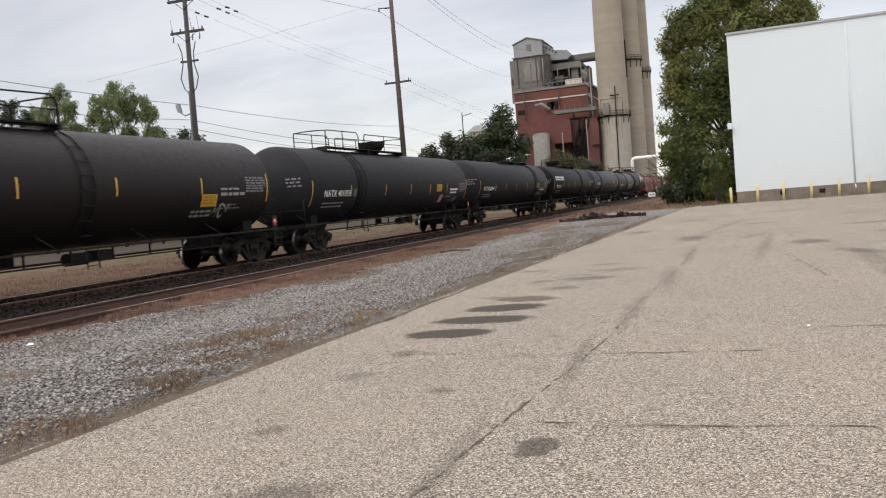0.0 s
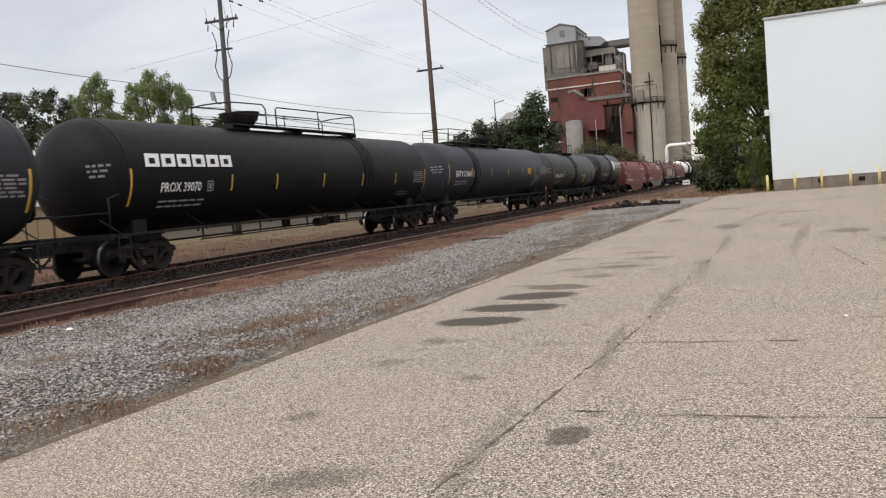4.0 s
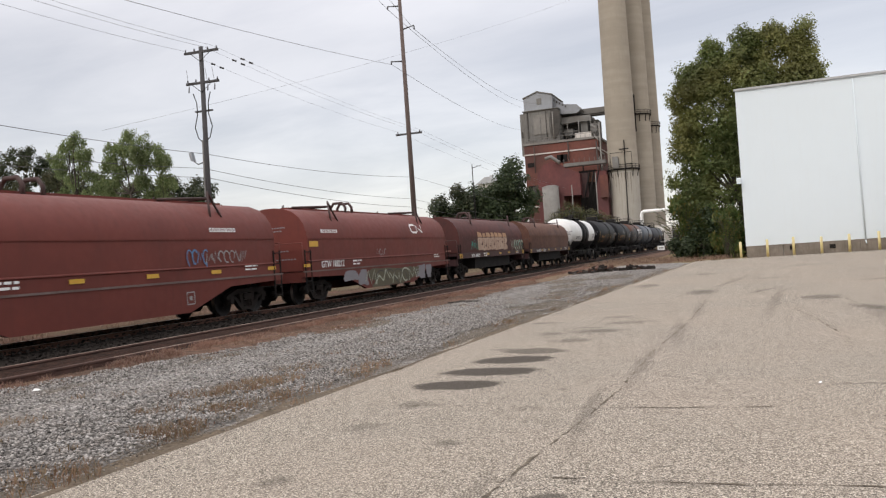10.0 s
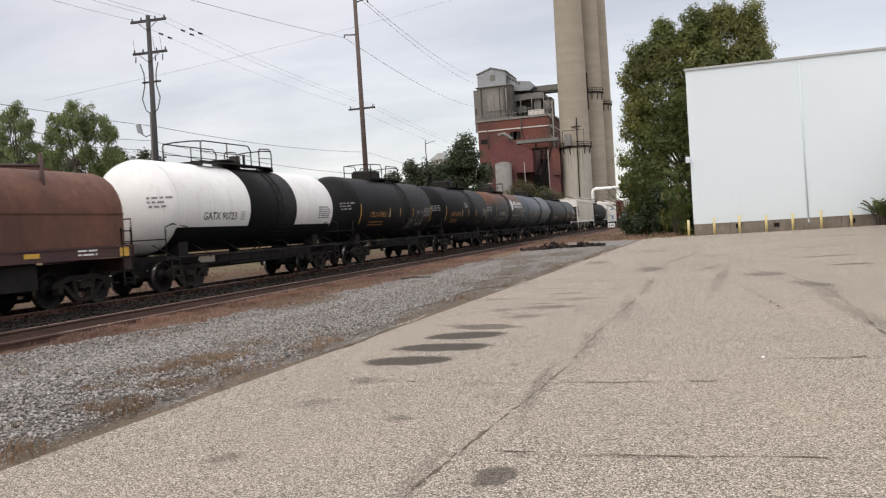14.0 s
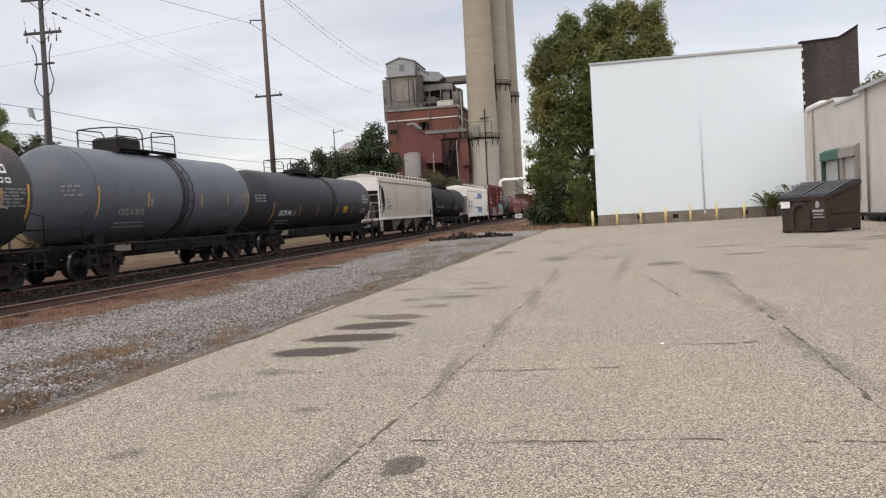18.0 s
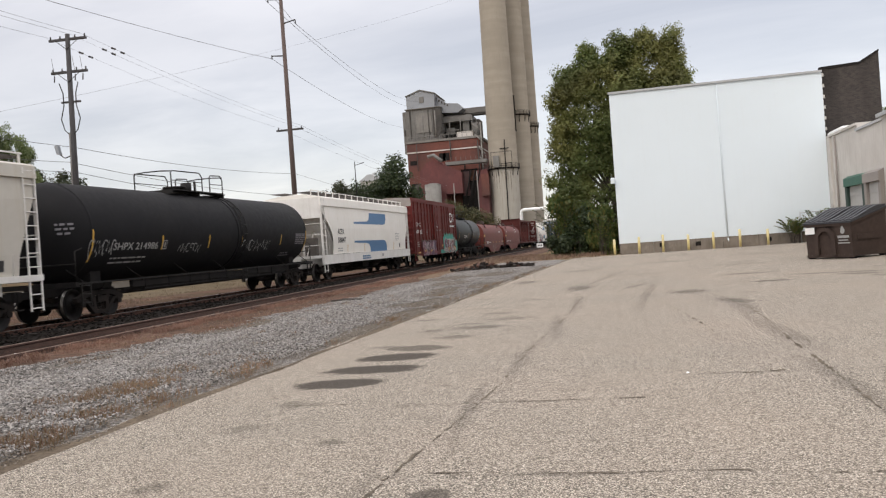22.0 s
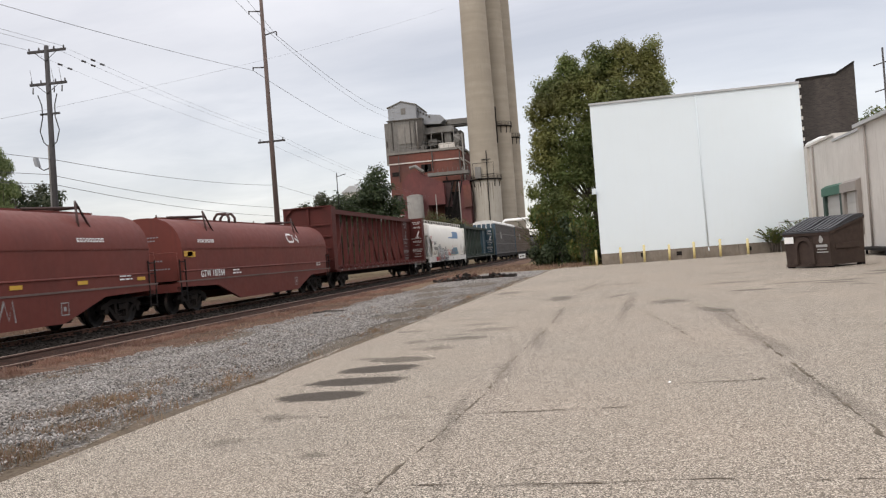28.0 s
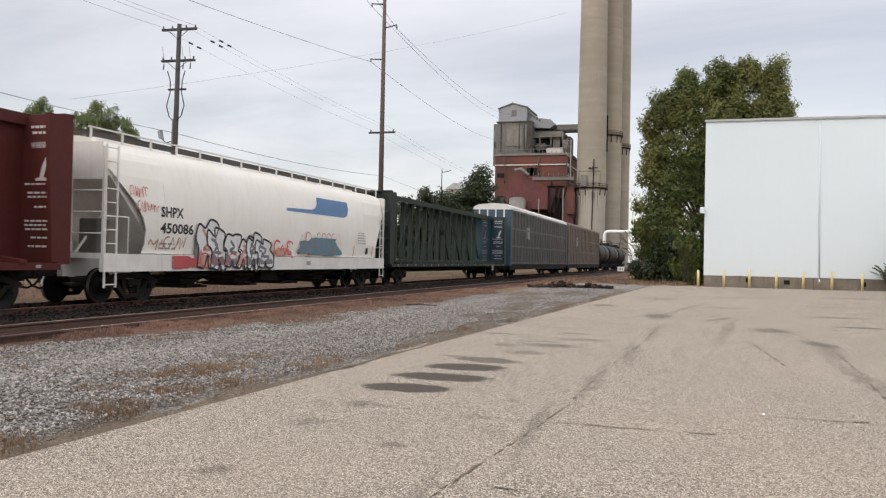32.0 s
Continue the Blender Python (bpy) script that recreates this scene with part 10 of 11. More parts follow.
def tree(name, label, base, clumps, mat, count, size, seed, trunk_r=0.3, droop=0.0, fork=0.35, category="tree", group="", shell=0.45, limbs=True):
    """Clumps are given relative to the base."""
    ob = thing(name, label, category, group, at=pose(*base))
    me = leaves(clumps, count, size, seed, droop, shell=shell)
    me.materials.append(mat)
    part("crown", me, None, ob)
    top = max(c[2] for c in clumps)
    if limbs:
        r = random.Random(seed)
        cx = sum(c[0] for c in clumps) / len(clumps)
        zf = top * fork
        pts = [(0, 0, -0.3), (cx * 0.1, 0, zf * 0.5), (cx * 0.25, 0, zf)]
        tk = Shape().cyl(pts[0], pts[1], trunk_r, trunk_r * 0.85, n=10).cyl(pts[1], pts[2], trunk_r * 0.85, trunk_r * 0.7, n=10)
        trunk = part("trunk", tk, MAT_BARK, ob)
        for c in sorted(clumps, key=lambda c: -c[3])[:12]:
            if c[2] < zf * 0.8:
                continue
            mid = ((pts[2][0] + c[0]) / 2 + r.uniform(-0.4, 0.4), c[1] / 2 + r.uniform(-0.4, 0.4), (zf + c[2]) / 2 - 0.4)
            part("limb", Shape().cyl(pts[2], mid, trunk_r * 0.5, trunk_r * 0.3, n=7).cyl(mid, (c[0], c[1], c[2]), trunk_r * 0.3, trunk_r * 0.08, n=6), MAT_BARK, trunk)
    return ob


def split(clumps, k, small, seed):
    """Breaks each clump into k smaller ones near its surface, for gaps and an uneven outline."""
    r = random.Random(seed)
    out = []
    for x, y, z, rad in clumps:
        for _ in range(k):
            a, b = r.uniform(0, 6.283), math.asin(r.uniform(-1, 1))
            d = rad * r.uniform(0.35, 0.95)
            out.append((x + d * math.cos(b) * math.cos(a), y + d * math.cos(b) * math.sin(a), z + d * math.sin(b), r.uniform(0.6, 1.25) * small))
    return out


# tall poplar beside the warehouse: several leaders, broken crown
PT = [(-0.8, 0, 15.0, 1.6), (-2.2, 0, 15.6, 1.1), (0.8, 0, 15.4, 1.6), (-4.0, 0, 14.9, 1.0), (-3.1, 0, 15.5, 0.9), (-1.6, 0, 17.3, 0.95), (-1.2, 0.3, 16.2, 1.2), (0.9, 0, 17.8, 1.0), (0.7, 0.3, 16.5, 1.3), (3.2, 0, 18.0, 1.05), (2.9, 0.3, 16.8, 1.4), (5.2, 0, 17.5, 1.0), (5.3, 0.3, 16.2, 1.3),
      (6.4, 0, 15.5, 0.9), (6.6, 0, 14.0, 0.8), (5.6, 0, 13.4, 1.4), (-4.4, 0, 12.8, 1.1), (-4.4, 0.5, 10.8, 1.1), (-4.7, 0, 8.8, 1.2), (-4.8, 0, 6.4, 1.2), (-4.6, 0, 4.2, 1.1), (-3.6, 0, 13.6, 1.5), (-2.4, 0, 14.4, 1.8), (-3.4, 0, 11.2, 1.9), (-3.6, 0, 8.2, 1.9), (-3.6, 0, 5.4, 1.9),
      (3.6, 0.5, 14.8, 2.0), (1.4, -0.5, 14.2, 2.0), (-0.6, 0.5, 13.4, 2.1), (-1.6, -0.4, 10.8, 2.2), (-2.2, 0.3, 7.8, 2.2), (-2.0, 0, 4.6, 2.3), (-0.2, 0.6, 9.0, 2.2), (0.4, 0, 5.8, 2.2), (1.2, 0.3, 11.6, 2.2), (3.4, 0.4, 12.2, 2.0), (-3.2, 0.6, 2.6, 1.8), (-1.6, 0, 2.0, 1.8)]
PT += [(2.0, 0.2, 16.4, 1.2), (4.2, 0.2, 16.4, 1.1), (-0.2, 0.2, 16.0, 1.1), (4.6, 0.2, 14.6, 1.3), (2.4, -0.3, 13.2, 1.6)]
PT = [(x + (0.35 if x < -3 else -0.9 if x > 6.0 else 0.1), y, z - (0.55 if z > 14 else 0.0), q * (0.9 if z > 15 else 1.0)) for x, y, z, q in PT]
poplar = tree("poplar_tree", "tall dense poplar with green leaves turning olive and brown", (-0.2, 72.0, 0), split(PT, 10, 0.76, 2) + [(x, y, z, q * 0.9) for x, y, z, q in PT if q > 1.25 and z < 14] + split([(x, y, z, q) for x, y, z, q in PT if q > 1.7], 6, 0.8, 44), LEAF_POPLAR, 150000, 0.165, 3, 0.38, 0, 0.25, shell=0.15)
tree("sumac_bush", "tangled sumac bush with drooping fronds under the poplar", (-3.8, 67.5, 0), split([(0, 0, 2.9, 1.1), (-0.9, 0, 4.1, 0.9), (0.8, 0.3, 1.6, 1.3), (1.7, 0.2, 3.2, 1.2), (-0.4, 0, 1.2, 1.1)], 8, 0.5, 101), LEAF_SUMAC, 7000, 0.20, 5, 0.08, 0.5, 0.3, "bush", "bushes by the warehouse")
tree("sumac_bush", "yellow-green sumac bush against the warehouse corner", (-1.35, 64.0, 0), split([(0, 0, 3.0, 0.9), (0.35, 0, 1.8, 0.9), (-0.8, 0.3, 1.3, 1.0), (0.3, 0, 0.8, 0.8)], 8, 0.42, 102), LEAF_SUMAC, 5000, 0.18, 6, 0.07, 0.3, 0.3, "bush", "bushes by the warehouse")
tree("dark_bush", "dark green undergrowth below the poplar", (-3.2, 66.0, 0), split([(-1.6, 0, 0.7, 0.9), (-0.3, 0, 0.9, 1.2), (1.2, 0, 1.0, 1.3), (2.2, 0.3, 1.6, 1.2), (0.4, 0.8, 2.2, 1.5)], 8, 0.6, 103), LEAF_DARK, 7000, 0.19, 7, 0.06, 0.0, 0.3, "bush", "bushes by the warehouse")


def frond_bush(label, base, fronds, seed, spread, high, mat):
    """Stems that fan out, each with two rows of hanging leaflets."""
    g = random.Random(seed)
    ob = thing("sumac_bush", label, "bush", "bushes by the warehouse", at=pose(*base))
    stems, leaf = Shape(), Shape()
    for k in range(fronds):
        a_ = 6.2832 * k / fronds + g.uniform(-0.3, 0.3)
        out = spread * g.uniform(0.45, 1.0)
        top = high * g.uniform(0.6, 1.0)
        foot = (g.uniform(-0.3, 0.3) * spread, g.uniform(-0.15, 0.15), 0.0)
        arc = []
        for i in range(9):
            t = i / 8
            arc.append((foot[0] + out * math.cos(a_) * t ** 1.5, foot[1] + out * 0.6 * math.sin(a_) * t ** 1.5, top * (1.55 * t - 0.62 * t * t)))
        stems.tube(arc, 0.014, 4)
        for i in range(3, 9):
            for q in (0.0, 0.5):
                t = min(8.0, i + q)
                lo, f_ = int(min(7, t)), t - int(min(7, t))
                c_ = Vector(arc[lo]).lerp(Vector(arc[lo + 1]), f_)
                d = (Vector(arc[lo + 1]) - Vector(arc[lo])).normalized()
                for s_ in (-1, 1):
                    side = d.cross(Vector((0, 0, 1))).normalized() * s_
                    tip = c_ + (side * 0.8 + d * 0.45 + Vector((0, 0, -0.25 + g.uniform(-0.2, 0.2)))) * g.uniform(0.24, 0.36) * (1.15 - 0.06 * i)
                    m_ = (c_ + tip) / 2
                    w_ = d * 0.045
                    leaf.add([c_, m_ + w_, tip, m_ - w_], [(0, 1, 2, 3)])
    part("stem", stems, MAT_BARK, ob)
    me = bpy.data.meshes.new("fronds")
    me.from_pydata(leaf.v, [], leaf.f)
    me.materials.append(mat)
    part("fronds", me, None, ob)


frond_bush("small sumac with fanned fronds at the foot of the warehouse wall", (11.3, 59.0, 0), 26, 8, 1.25, 1.9, LEAF_SUMAC)
frond_bush("yellow-green sumac with fanned fronds beside the dumpster", (12.6, 58.6, 0), 24, 9, 1.1, 2.3, LEAF_SUMAC)
frond_bush("sumac with long fronds reaching out from under the poplar", (-4.6, 67.0, 0), 30, 10, 2.2, 4.6, LEAF_SUMAC)
frond_bush("yellowing sumac with fronds at the warehouse corner", (-1.2, 63.0, 0), 24, 12, 1.2, 3.4, LEAF_SUMAC)
tree("roof_tree", "yellowing tree top behind the long building", (33.0, 110.0, 0), [(-1.0, 0, 13.0, 1.3), (0.9, 0, 14.0, 1.5), (0.1, 0, 12.0, 1.9), (2.2, 0, 12.6, 1.2)], LEAF_SUMAC, 2600, 0.30, 9, 0.15)
# willows and wood beyond the road
W1 = [(0.2, 0, 14.2, 1.4), (-1.7, 0, 13.6, 1.2), (1.8, 0, 13.7, 1.3), (3.3, 0, 12.8, 1.1), (-2.4, 0.4, 12.6, 0.9), (0.6, 0.5, 12.9, 1.4), (2.0, -0.4, 12.2, 1.0), (4.0, 0, 12.0, 0.7), (-1.0, 0.3, 12.0, 0.9), (-1.9, 0, 10.6, 0.7), (1.5, 0, 10.6, 0.6), (-2.6, 0.3, 9.4, 0.8), (2.2, 0.4, 9.0, 0.7)]
W2 = [(0.3, 0, 15.1, 0.8), (-1.2, 0, 14.3, 1.0), (-2.4, 0, 13.6, 0.8), (1.2, 0, 13.6, 0.9), (0, 0.4, 13.0, 1.1), (-1.8, 0, 12.4, 0.7), (1.6, 0, 11.6, 1.0), (2.5, 0.3, 10.4, 1.1), (-0.6, 0, 11.2, 0.8), (-1.6, 0, 10.0, 0.8), (1.0, 0, 9.4, 1.0)]
tree("willow_tree", "tall willow with airy light green foliage", (-54.0, 64.0, 0), split(W1, 15, 0.46, 91), LEAF_WILLOW, 27000, 0.105, 11, 0.17, 0.55, 0.62, group="willows", shell=0.1)
tree("willow_tree", "slender willow with thin broken foliage", (-60.2, 64.0, 0), split(W2, 14, 0.40, 92), LEAF_WILLOW, 15000, 0.105, 12, 0.14, 0.55, 0.6, group="willows", shell=0.1)
tree("willow_tree", "small sparse tree beside the willows", (-50.3, 64.5, 0), split([(0, 0, 10.5, 0.7), (0.6, 0, 10.0, 0.6), (-0.6, 0, 9.6, 0.6), (0.2, 0, 8.8, 0.6)], 7, 0.38, 93), LEAF_WILLOW, 5000, 0.11, 13, 0.12, 0.3, 0.6, group="willows", shell=0.1)
r = random.Random(21)
for k in range(23):
    az = -50.2 + 0.66 * k
    y = 84 + r.uniform(-3, 8)
    x = y * math.tan(radians(az))
    dist = math.hypot(x, y)
    el = float(np.interp(az, [-50, -48, -46.9, -45.5, -44.5, -42, -40, -38, -36.6, -35.3, -34, -33.3], [8.4, 8.4, 8.5, 8.2, 7.4, 6.7, 6.0, 5.9, 6.2, 5.8, 4.8, 3.4])) + r.uniform(-0.35, 0.15)
    h_ = 1.4 + dist * math.tan(radians(el))
    cl = [(r.uniform(-1.7, 1.7) * (1.2 - q * 0.7), r.uniform(-1.5, 1.5), h_ * q - 0.9, r.uniform(1.2, 1.8)) for q in (1.0, 0.93, 0.85, 0.76, 0.68, 0.58, 0.48, 0.36, 0.26, 0.16)]
    tree("wood_tree", "green broadleaf tree in the wood beyond the road", (x, y, 0), split(cl, 6, 0.72, 300 + k), LEAF_MID if k % 4 == 0 else LEAF_FAR, 6500, 0.26, 30 + k, 0.25, 0, 0.4, group="wood beyond the road", shell=0.2)
# trees in front of the plant
for k, (az, y, el, wd, mat, n_) in enumerate(((-15.0, 142, 6.2, 3.5, LEAF_DARK, 6400), (-16.7, 140, 5.0, 3.3, LEAF_DARK, 5400), (-18.3, 139, 4.9, 3.1, LEAF_FAR, 4800), (-20.0, 138, 3.9, 2.6, LEAF_FAR, 3200), (-15.9, 150, 5.0, 3.4, LEAF_DARK, 3400), (-17.7, 147, 4.6, 3.2, LEAF_DARK, 3200), (-19.3, 146, 4.2, 3.0, LEAF_FAR, 2800))):
    x = y * math.tan(radians(az))
    h_ = 1.4 + math.hypot(x, y) * math.tan(radians(el))
    r = random.Random(60 + k)
    cl = [(r.uniform(-1, 1) * wd * s_, r.uniform(-1.2, 1.2), h_ * q - wd * 0.62, wd * 0.72) for q, s_ in ((0.98, 0.2), (0.86, 0.5), (0.84, -0.5), (0.7, 0.75), (0.68, -0.7), (0.55, 0.9), (0.5, -0.9), (0.4, 0.3), (0.28, -0.6), (0.2, 0.7))]
    tree("maple_tree", "dense dark green tree before the plant", (x, y, 0), split(cl, 9, wd * 0.42, 400 + k), mat, n_ * 4, 0.36, 70 + k, 0.3, 0, 0.35, group="trees before the plant", shell=0.3)
for k, (az, el, y) in enumerate(((-11.3, 3.15, 196), (-10.6, 2.9, 194), (-9.6, 2.5, 196), (-12.2, 2.4, 192), (-8.9, 2.2, 195))):
    x = y * math.tan(radians(az))
    h_ = 1.4 + y * math.tan(radians(el))
    tree("shrub_tree", "yellow-green scrub growing before the plant", (x, y, 0), [(0, 0, h_ - 1.6, 1.8), (1.6, 0, h_ - 3.2, 1.9), (-1.6, 0, h_ - 3.4, 1.9), (0.3, 0, h_ * 0.45, 2.3), (-1.4, 0, h_ * 0.25, 2.2), (1.5, 0, h_ * 0.2, 2.2)], LEAF_SCRUB, 4200, 0.30, 80 + k, 0.15, 0, 0.3, group="scrub before the plant")
# far tree line all round the horizon
far = []
g = random.Random(5)
for k in range(170):
    az = -62 + 0.62 * k
    if -15 < az < -4.2:
        continue
    dist = g.uniform(270, 330) if az < -4 else g.uniform(200, 240)
    hh = g.uniform(7, 11) if az < -4 else g.uniform(5, 8)
    for q in (0.25, 0.55, 0.8):
        far.append((dist * math.sin(radians(az)) + g.uniform(-2, 2), dist * math.cos(radians(az)), hh * q, g.uniform(2.0, 3.2)))
for k in range(110):
    az = -62 + 0.4 * k
    dist = g.uniform(150, 168)
    hh = g.uniform(7.4, 8.9) + (1.5 if az < -37 else 0.0)
    for q in (0.3, 0.6, 0.82):
        far.append((dist * math.sin(radians(az)) + g.uniform(-2, 2), dist * math.cos(radians(az)), hh * q, g.uniform(1.3, 2.0)))
me = leaves(far, 56000, 0.75, 17, name="far_woods", shell=0.2)
me.materials.append(LEAF_FAR)
tagged(new("far_woods", me), "distant line of green woods along the horizon", "woods", kind="stuff")


def blades(spots, name, mat, label, seed, tall=0.22, per=40, width=0.0045):
    """Dry grass: bent blades in tufts at (x, y, spread, density)."""
    g = random.Random(seed)
    sh = Shape()
    for x, y, spread, dens in spots:
        for _ in range(int(per * dens)):
            a, d = g.uniform(0, 6.28), spread * math.sqrt(g.random())
            px, py = x + d * math.cos(a), y + d * math.sin(a)
            h_ = tall * g.uniform(0.4, 1.2)
            lean = g.uniform(0, 6.28)
            bx, by = h_ * g.uniform(0.3, 1.1) * math.cos(lean), h_ * g.uniform(0.3, 1.1) * math.sin(lean)
            w = width * g.uniform(0.6, 1.4)
            nx, ny = -math.sin(lean) * w, math.cos(lean) * w
            sh.add([(px - nx, py - ny, 0.0), (px + nx, py + ny, 0.0), (px + bx * 0.45 + nx, py + by * 0.45 + ny, h_ * 0.7), (px + bx * 0.45 - nx, py + by * 0.45 - ny, h_ * 0.7), (px + bx, py + by, h_)], [(0, 1, 2, 3), (3, 2, 4)])
    me = bpy.data.meshes.new(name)
    me.from_pydata(sh.v, [], sh.f)
    me.materials.append(mat)
    return tagged(new(name, me), label, "grass", kind="stuff")


STRAW = leaf_material("straw_grass", (0.130, 0.098, 0.062), (0.160, 0.122, 0.076), (0.110, 0.086, 0.050))
WEED = leaf_material("olive_brown_weed", (0.205, 0.112, 0.072), (0.235, 0.155, 0.088), (0.150, 0.115, 0.060))
RUSSET = leaf_material("russet_dry_weed", (0.150, 0.092, 0.064), (0.225, 0.140, 0.098), (0.285, 0.205, 0.135))
RED_WEED = leaf_material("brick_red_dry_weed", (0.190, 0.098, 0.070), (0.250, 0.140, 0.100), (0.300, 0.195, 0.138))
g = random.Random(8)
tufts = [(-5.93, 8.93, 0.42, 4.0), (-5.85, 9.4, 0.40, 3.2), (-6.2, 8.33, 0.36, 2.4), (-5.3, 7.53, 0.30, 1.8), (-5.23, 6.51, 0.36, 3.0), (-5.0, 6.2, 0.25, 1.4), (-6.03, 7.35, 0.25, 1.2), (-6.05, 10.37, 0.35, 1.4), (-5.0, 10.0, 0.3, 1.2), (-5.05, 10.7, 0.3, 1.0), (-5.1, 7.9, 0.3, 0.9), (-5.1, 8.4, 0.3, 0.9), (-5.8, 8.43, 0.3, 1.4), (-7.3, 6.7, 0.3, 1.0), (-5.0, 4.9, 0.35, 2.2), (-5.3, 4.2, 0.4, 1.6)]
for _ in range(60):
    y = g.uniform(3, 26)
    tufts.append((g.uniform(-9.0, -4.9), y, g.uniform(0.08, 0.22), g.uniform(0.1, 0.45)))
for _ in range(45):
    y = g.uniform(3, 45)
    tufts.append((edge_x(y) - g.uniform(0.0, 0.4), y, g.uniform(0.08, 0.25), g.uniform(0.1, 0.4)))
blades(tufts, "gravel_weeds", WEED, "flattened olive-brown weeds in the gravel", 3, 0.095, 135, 0.0032)
verge = []
for _ in range(900):
    y = 4 + 71 * g.random() ** 1.5
    a_, b_ = -10.5, shoulder_x(y) + 0.25
    # the growth comes in drifts
    if math.sin(y * 0.9 + 1.0) + math.sin(y * 0.37) > -0.9 or g.random() < 0.3:
        verge.append((g.uniform(a_, b_), y, g.uniform(0.15, 0.45), g.uniform(0.3, 1.0)))
blades(verge, "siding_weeds", RUSSET, "russet dry weeds along the unused siding", 4, 0.065, 60, 0.0035)
drift = []
for y0, length, dens in ((9.5, 1.0, 0.5), (12.2, 1.6, 0.8), (14.6, 1.2, 1.0), (16.8, 2.0, 0.9), (19.6, 1.6, 1.0), (23.0, 2.6, 1.0), (27.0, 2.4, 0.9), (31.5, 3.0, 1.0), (37.0, 3.5, 0.9), (44.0, 4.0, 0.9), (52.0, 5.0, 0.8)):
    for _ in range(int(26 * length * dens)):
        drift.append((g.gauss(-10.2, 0.26), g.gauss(y0, length * 0.5), g.uniform(0.08, 0.22), g.uniform(0.5, 1.0)))
blades(drift, "siding_drifts", RED_WEED, "brick-red seeded weeds lapping over the siding rail", 9, 0.115, 60, 0.0036)
mead = []
for _ in range(420):
    mead.append((g.uniform(-30, -18.8), g.uniform(26, 90), g.uniform(0.3, 0.9), g.uniform(0.5, 1.2)))
blades(mead, "meadow_grass", STRAW, "dry brown grass beyond the tracks", 5, 0.15, 40, 0.006)
bank = []
for _ in range(330):
    bank.append((g.uniform(-25.0, -18.2), g.uniform(10, 34), g.uniform(0.2, 0.6), g.uniform(0.4, 1.0)))
blades(bank, "bank_weeds", RUSSET, "russet dry weeds on the bank beyond the track", 7, 0.16, 40, 0.006)
back = []
for _ in range(200):
    back.append((g.uniform(-11.5, -1.0), g.uniform(56, 75), g.uniform(0.3, 0.9), g.uniform(0.5, 1.2)))
blades(back, "verge_grass", RUSSET, "russet and straw grass at the end of the lot", 6, 0.27, 34, 0.009)

# loose gravel stones on the shoulder
MAT_STONE = material("crushed_limestone", (0.312, 0.299, 0.284), 0.9, 0.0, (0.208, 0.184, 0.161), 18, 3.0, 0.7, 0.2, 30, random_value=0.72, island=True, spec=0.2)


def stones(name, count, x0, x1f, y0, y1, size, seed, mat, label, power=1.6):
    g = np.random.RandomState(seed)
    y = y0 + (y1 - y0) * g.rand(count) ** power
    x1 = np.array([x1f(v) for v in y])
    x0 = np.array([x0(v) for v in y]) if callable(x0) else x0
    x = x0 + (x1 - x0) * g.rand(count)
    bare = np.zeros(count, bool)
    for px, py, a, b in SOIL_PATCHES:
        bare |= ((x - px) / a) ** 2 + ((y - py) / b) ** 2 < 1
    keep = ~(bare & (g.rand(count) < np.where(y > 13, 0.93, 0.72)))
    x, y = x[keep], y[keep]
    count = len(x)
    s = size * g.uniform(0.45, 1.25, count)
    base = np.array([(1.25, 0, 0), (0, 0.9, 0.12), (-1.2, 0, 0.1), (0, -0.9, 0), (0.25, 0.15, 0.62), (0, 0, -0.5)], float)
    v = base[None] * g.uniform(0.55, 1.15, (count, 6, 1)) * s[:, None, None]
    a = g.rand(count) * 6.283
    ca, sa = np.cos(a)[:, None], np.sin(a)[:, None]
    vx, vy = v[:, :, 0] * ca - v[:, :, 1] * sa, v[:, :, 0] * sa + v[:, :, 1] * ca
    tilt = g.normal(size=(count, 1)) * 0.35
    vz = v[:, :, 2] + vx * tilt
    z = 0.035 + 0.02 * g.rand(count)
    co = np.stack([vx + x[:, None], vy + y[:, None], vz + z[:, None]], 2).reshape(-1, 3)
    f = np.array([(0, 1, 4), (1, 2, 4), (2, 3, 4), (3, 0, 4), (1, 0, 5), (2, 1, 5), (3, 2, 5), (0, 3, 5)])
    fs = (np.arange(count)[:, None, None] * 6 + f[None]).reshape(-1, 3)
    me = bpy.data.meshes.new(name)
    me.vertices.add(len(co))
    me.vertices.foreach_set("co", co.ravel())
    me.loops.add(fs.size)
    me.loops.foreach_set("vertex_index", fs.ravel())
    me.polygons.add(len(fs))
    me.polygons.foreach_set("loop_start", np.arange(len(fs)) * 3)
    me.polygons.foreach_set("loop_total", np.full(len(fs), 3))
    me.update(calc_edges=True)
    me.materials.append(mat)
    return tagged(new(name, me), label, "gravel", kind="stuff")


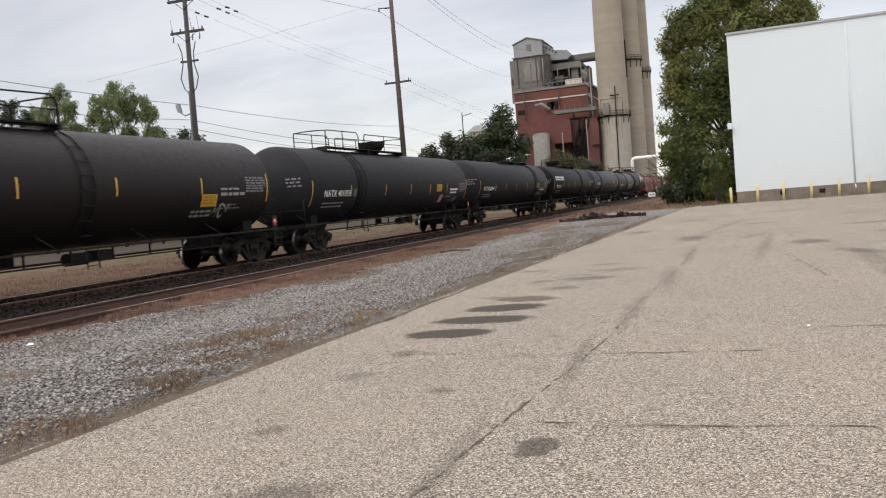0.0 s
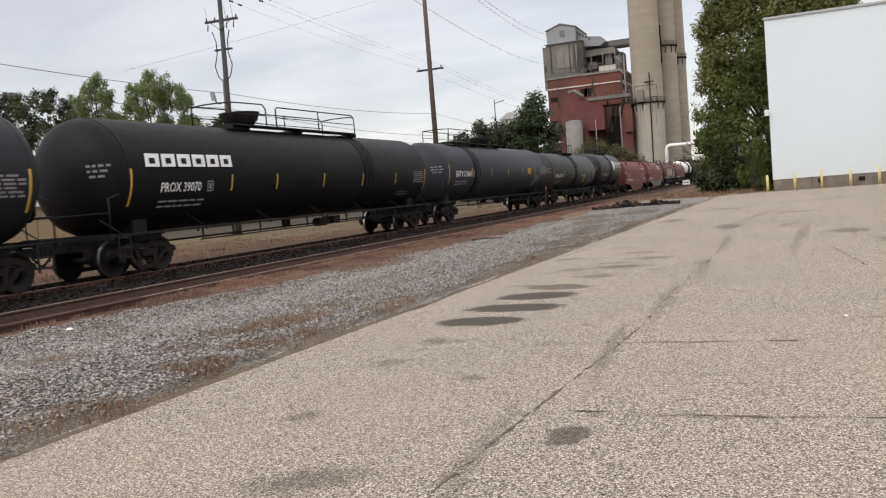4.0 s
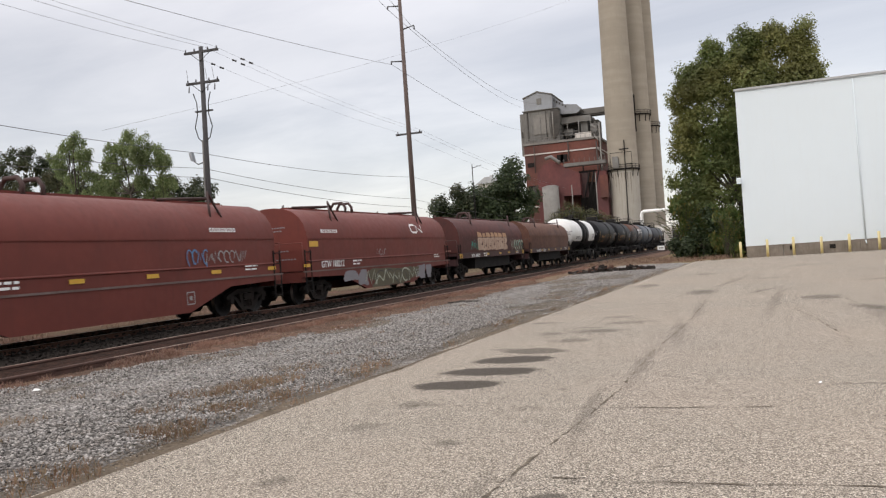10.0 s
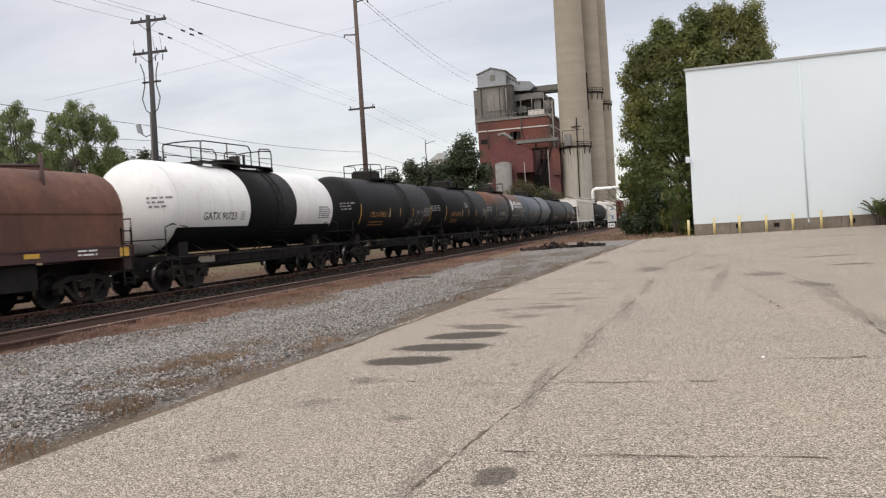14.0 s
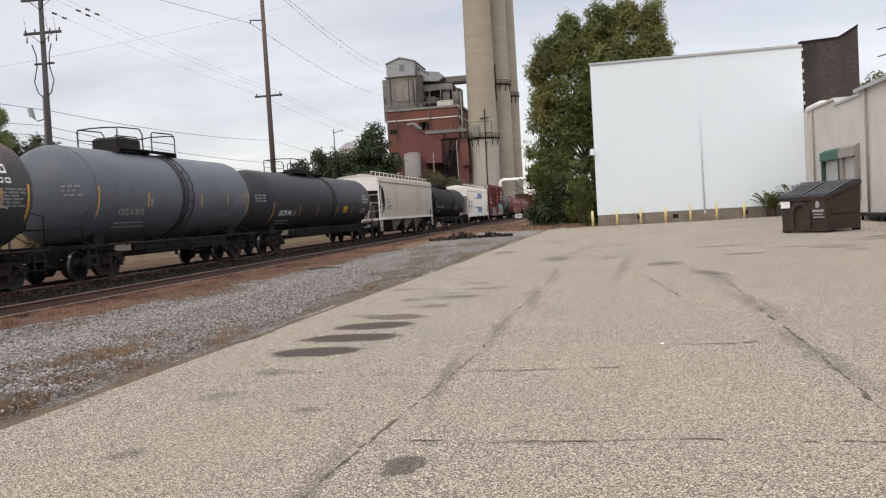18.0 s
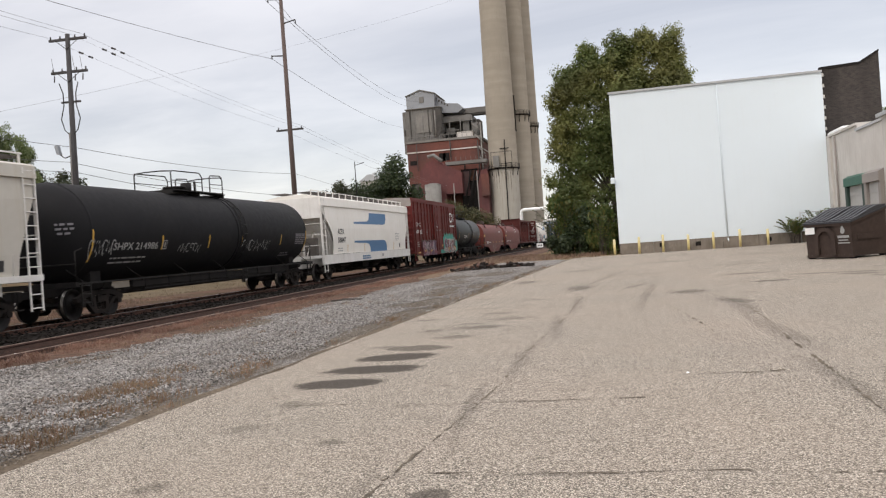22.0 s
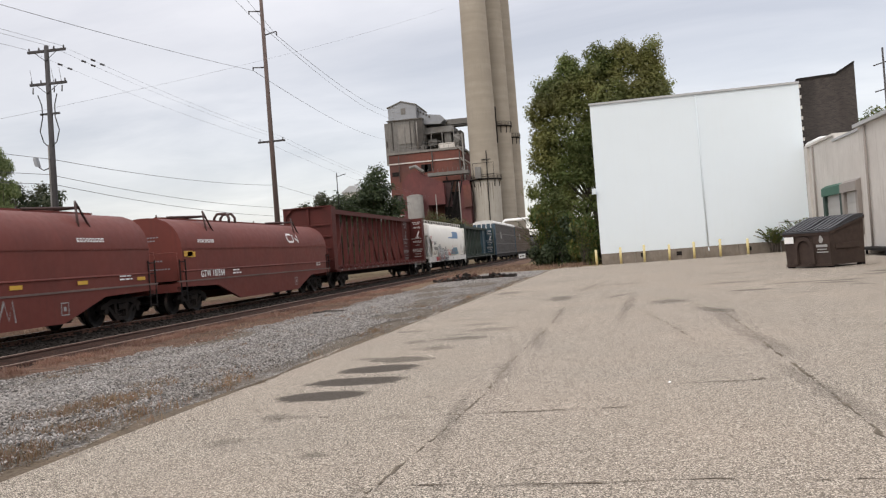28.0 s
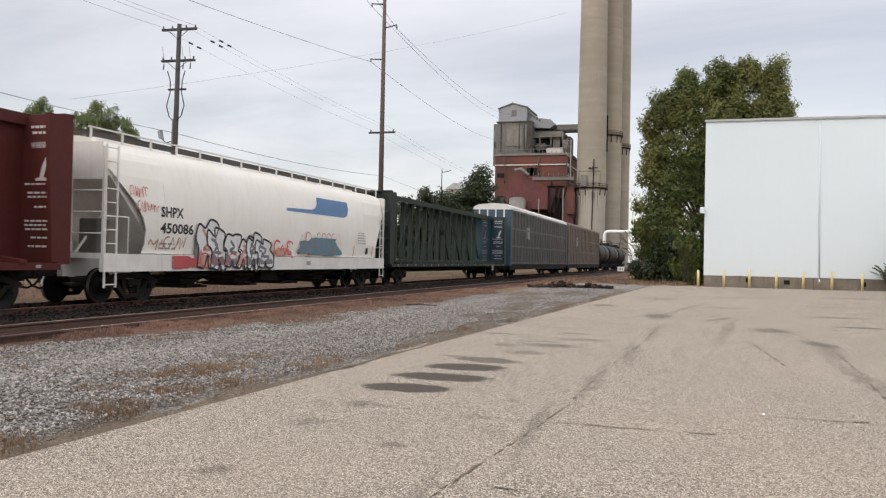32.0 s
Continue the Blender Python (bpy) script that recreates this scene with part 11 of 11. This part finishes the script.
stones("gravel_stones", 150000, lambda v: shoulder_x(v) - 0.12 - 0.1 * math.sin(v * 7.3), lambda v: edge_x(v) - 0.22, 2.5, 46.0, 0.0205, 31, MAT_STONE, "loose grey crushed stones on the shoulder")
# Stones as dark as the bed: the train's shadow is in their colour too.
MAT_STONE_DARK = material("shaded_oily_stone", (0.024, 0.021, 0.0185), 0.95, 0.0, (0.017, 0.0145, 0.013), 18, 3.0, 0.6, 0.2, 30, random_value=0.5, island=True, spec=0.05)
stones("ballast_stones", 7000, -17.5, lambda v: -12.8, 6.0, 80.0, 0.05, 32, MAT_STONE_DARK, "dark oily ballast stones between the rails, coloured with the train's shade")
MAT_GRIT = material("brown_grit", (0.225, 0.198, 0.166), 0.9, 0.0, (0.145, 0.122, 0.10), 18, 3.0, 0.6, 0.0, random_value=0.5, island=True, spec=0.3)
stones("edge_grit", 9000, lambda v: edge_x(v) - 0.38, lambda v: edge_x(v) + 0.10 + 0.12 * math.sin(v * 5.1) ** 3, 2.5, 40.0, 0.013, 33, MAT_GRIT, "small stones strewn along the asphalt edge")



# ------------------------------------------------------------ movement
def motions():
    """The train runs towards the camera's side at about 13.5 m/s; its wheels roll."""
    run = [(0, 0.0), (1, 13.49), (2, 27.16), (3, 40.8), (3.5, 47.57), (5.5, 74.65), (6, 81.49), (7, 95.15), (8, 108.62), (9, 122.1), (10, 135.6), (11, 149.06), (12, 162.49), (13, 175.75),
           (13.5, 182.43), (15.5, 209.51), (16, 216.28), (17, 229.83), (18, 243.49), (19, 257.22), (20, 270.9), (21, 284.5), (22, 298.15), (23, 311.76), (24, 325.27), (25, 338.68),
           (25.5, 345.49), (27.5, 372.58), (28, 379.37), (29, 392.67), (30, 405.85), (31, 419.25), (32, 432.31)]
    for car, u in CARS:
        walk(car, [(t, pose(TRACK_X, u - s, RAIL_Z)) for t, s in run])
    times, ways = [t for t, _ in run], [s for _, s in run]
    for w, sets in WHEELSETS.items():
        rows = []
        for k in range(int(32 * FPS) + 1):
            rows.append((k / FPS, pose(0, 0.875 * w, WHEEL_R, math.degrees(float(np.interp(k / FPS, times, ways)) / WHEEL_R) % 360.0)))
        walk(sets[0], rows)
        data = sets[0].animation_data
        for ws in sets[1:]:
            ws.rotation_mode = "QUATERNION"
            own = ws.animation_data_create()
            own.action = data.action
            own.action_slot = data.action_slot


motions()
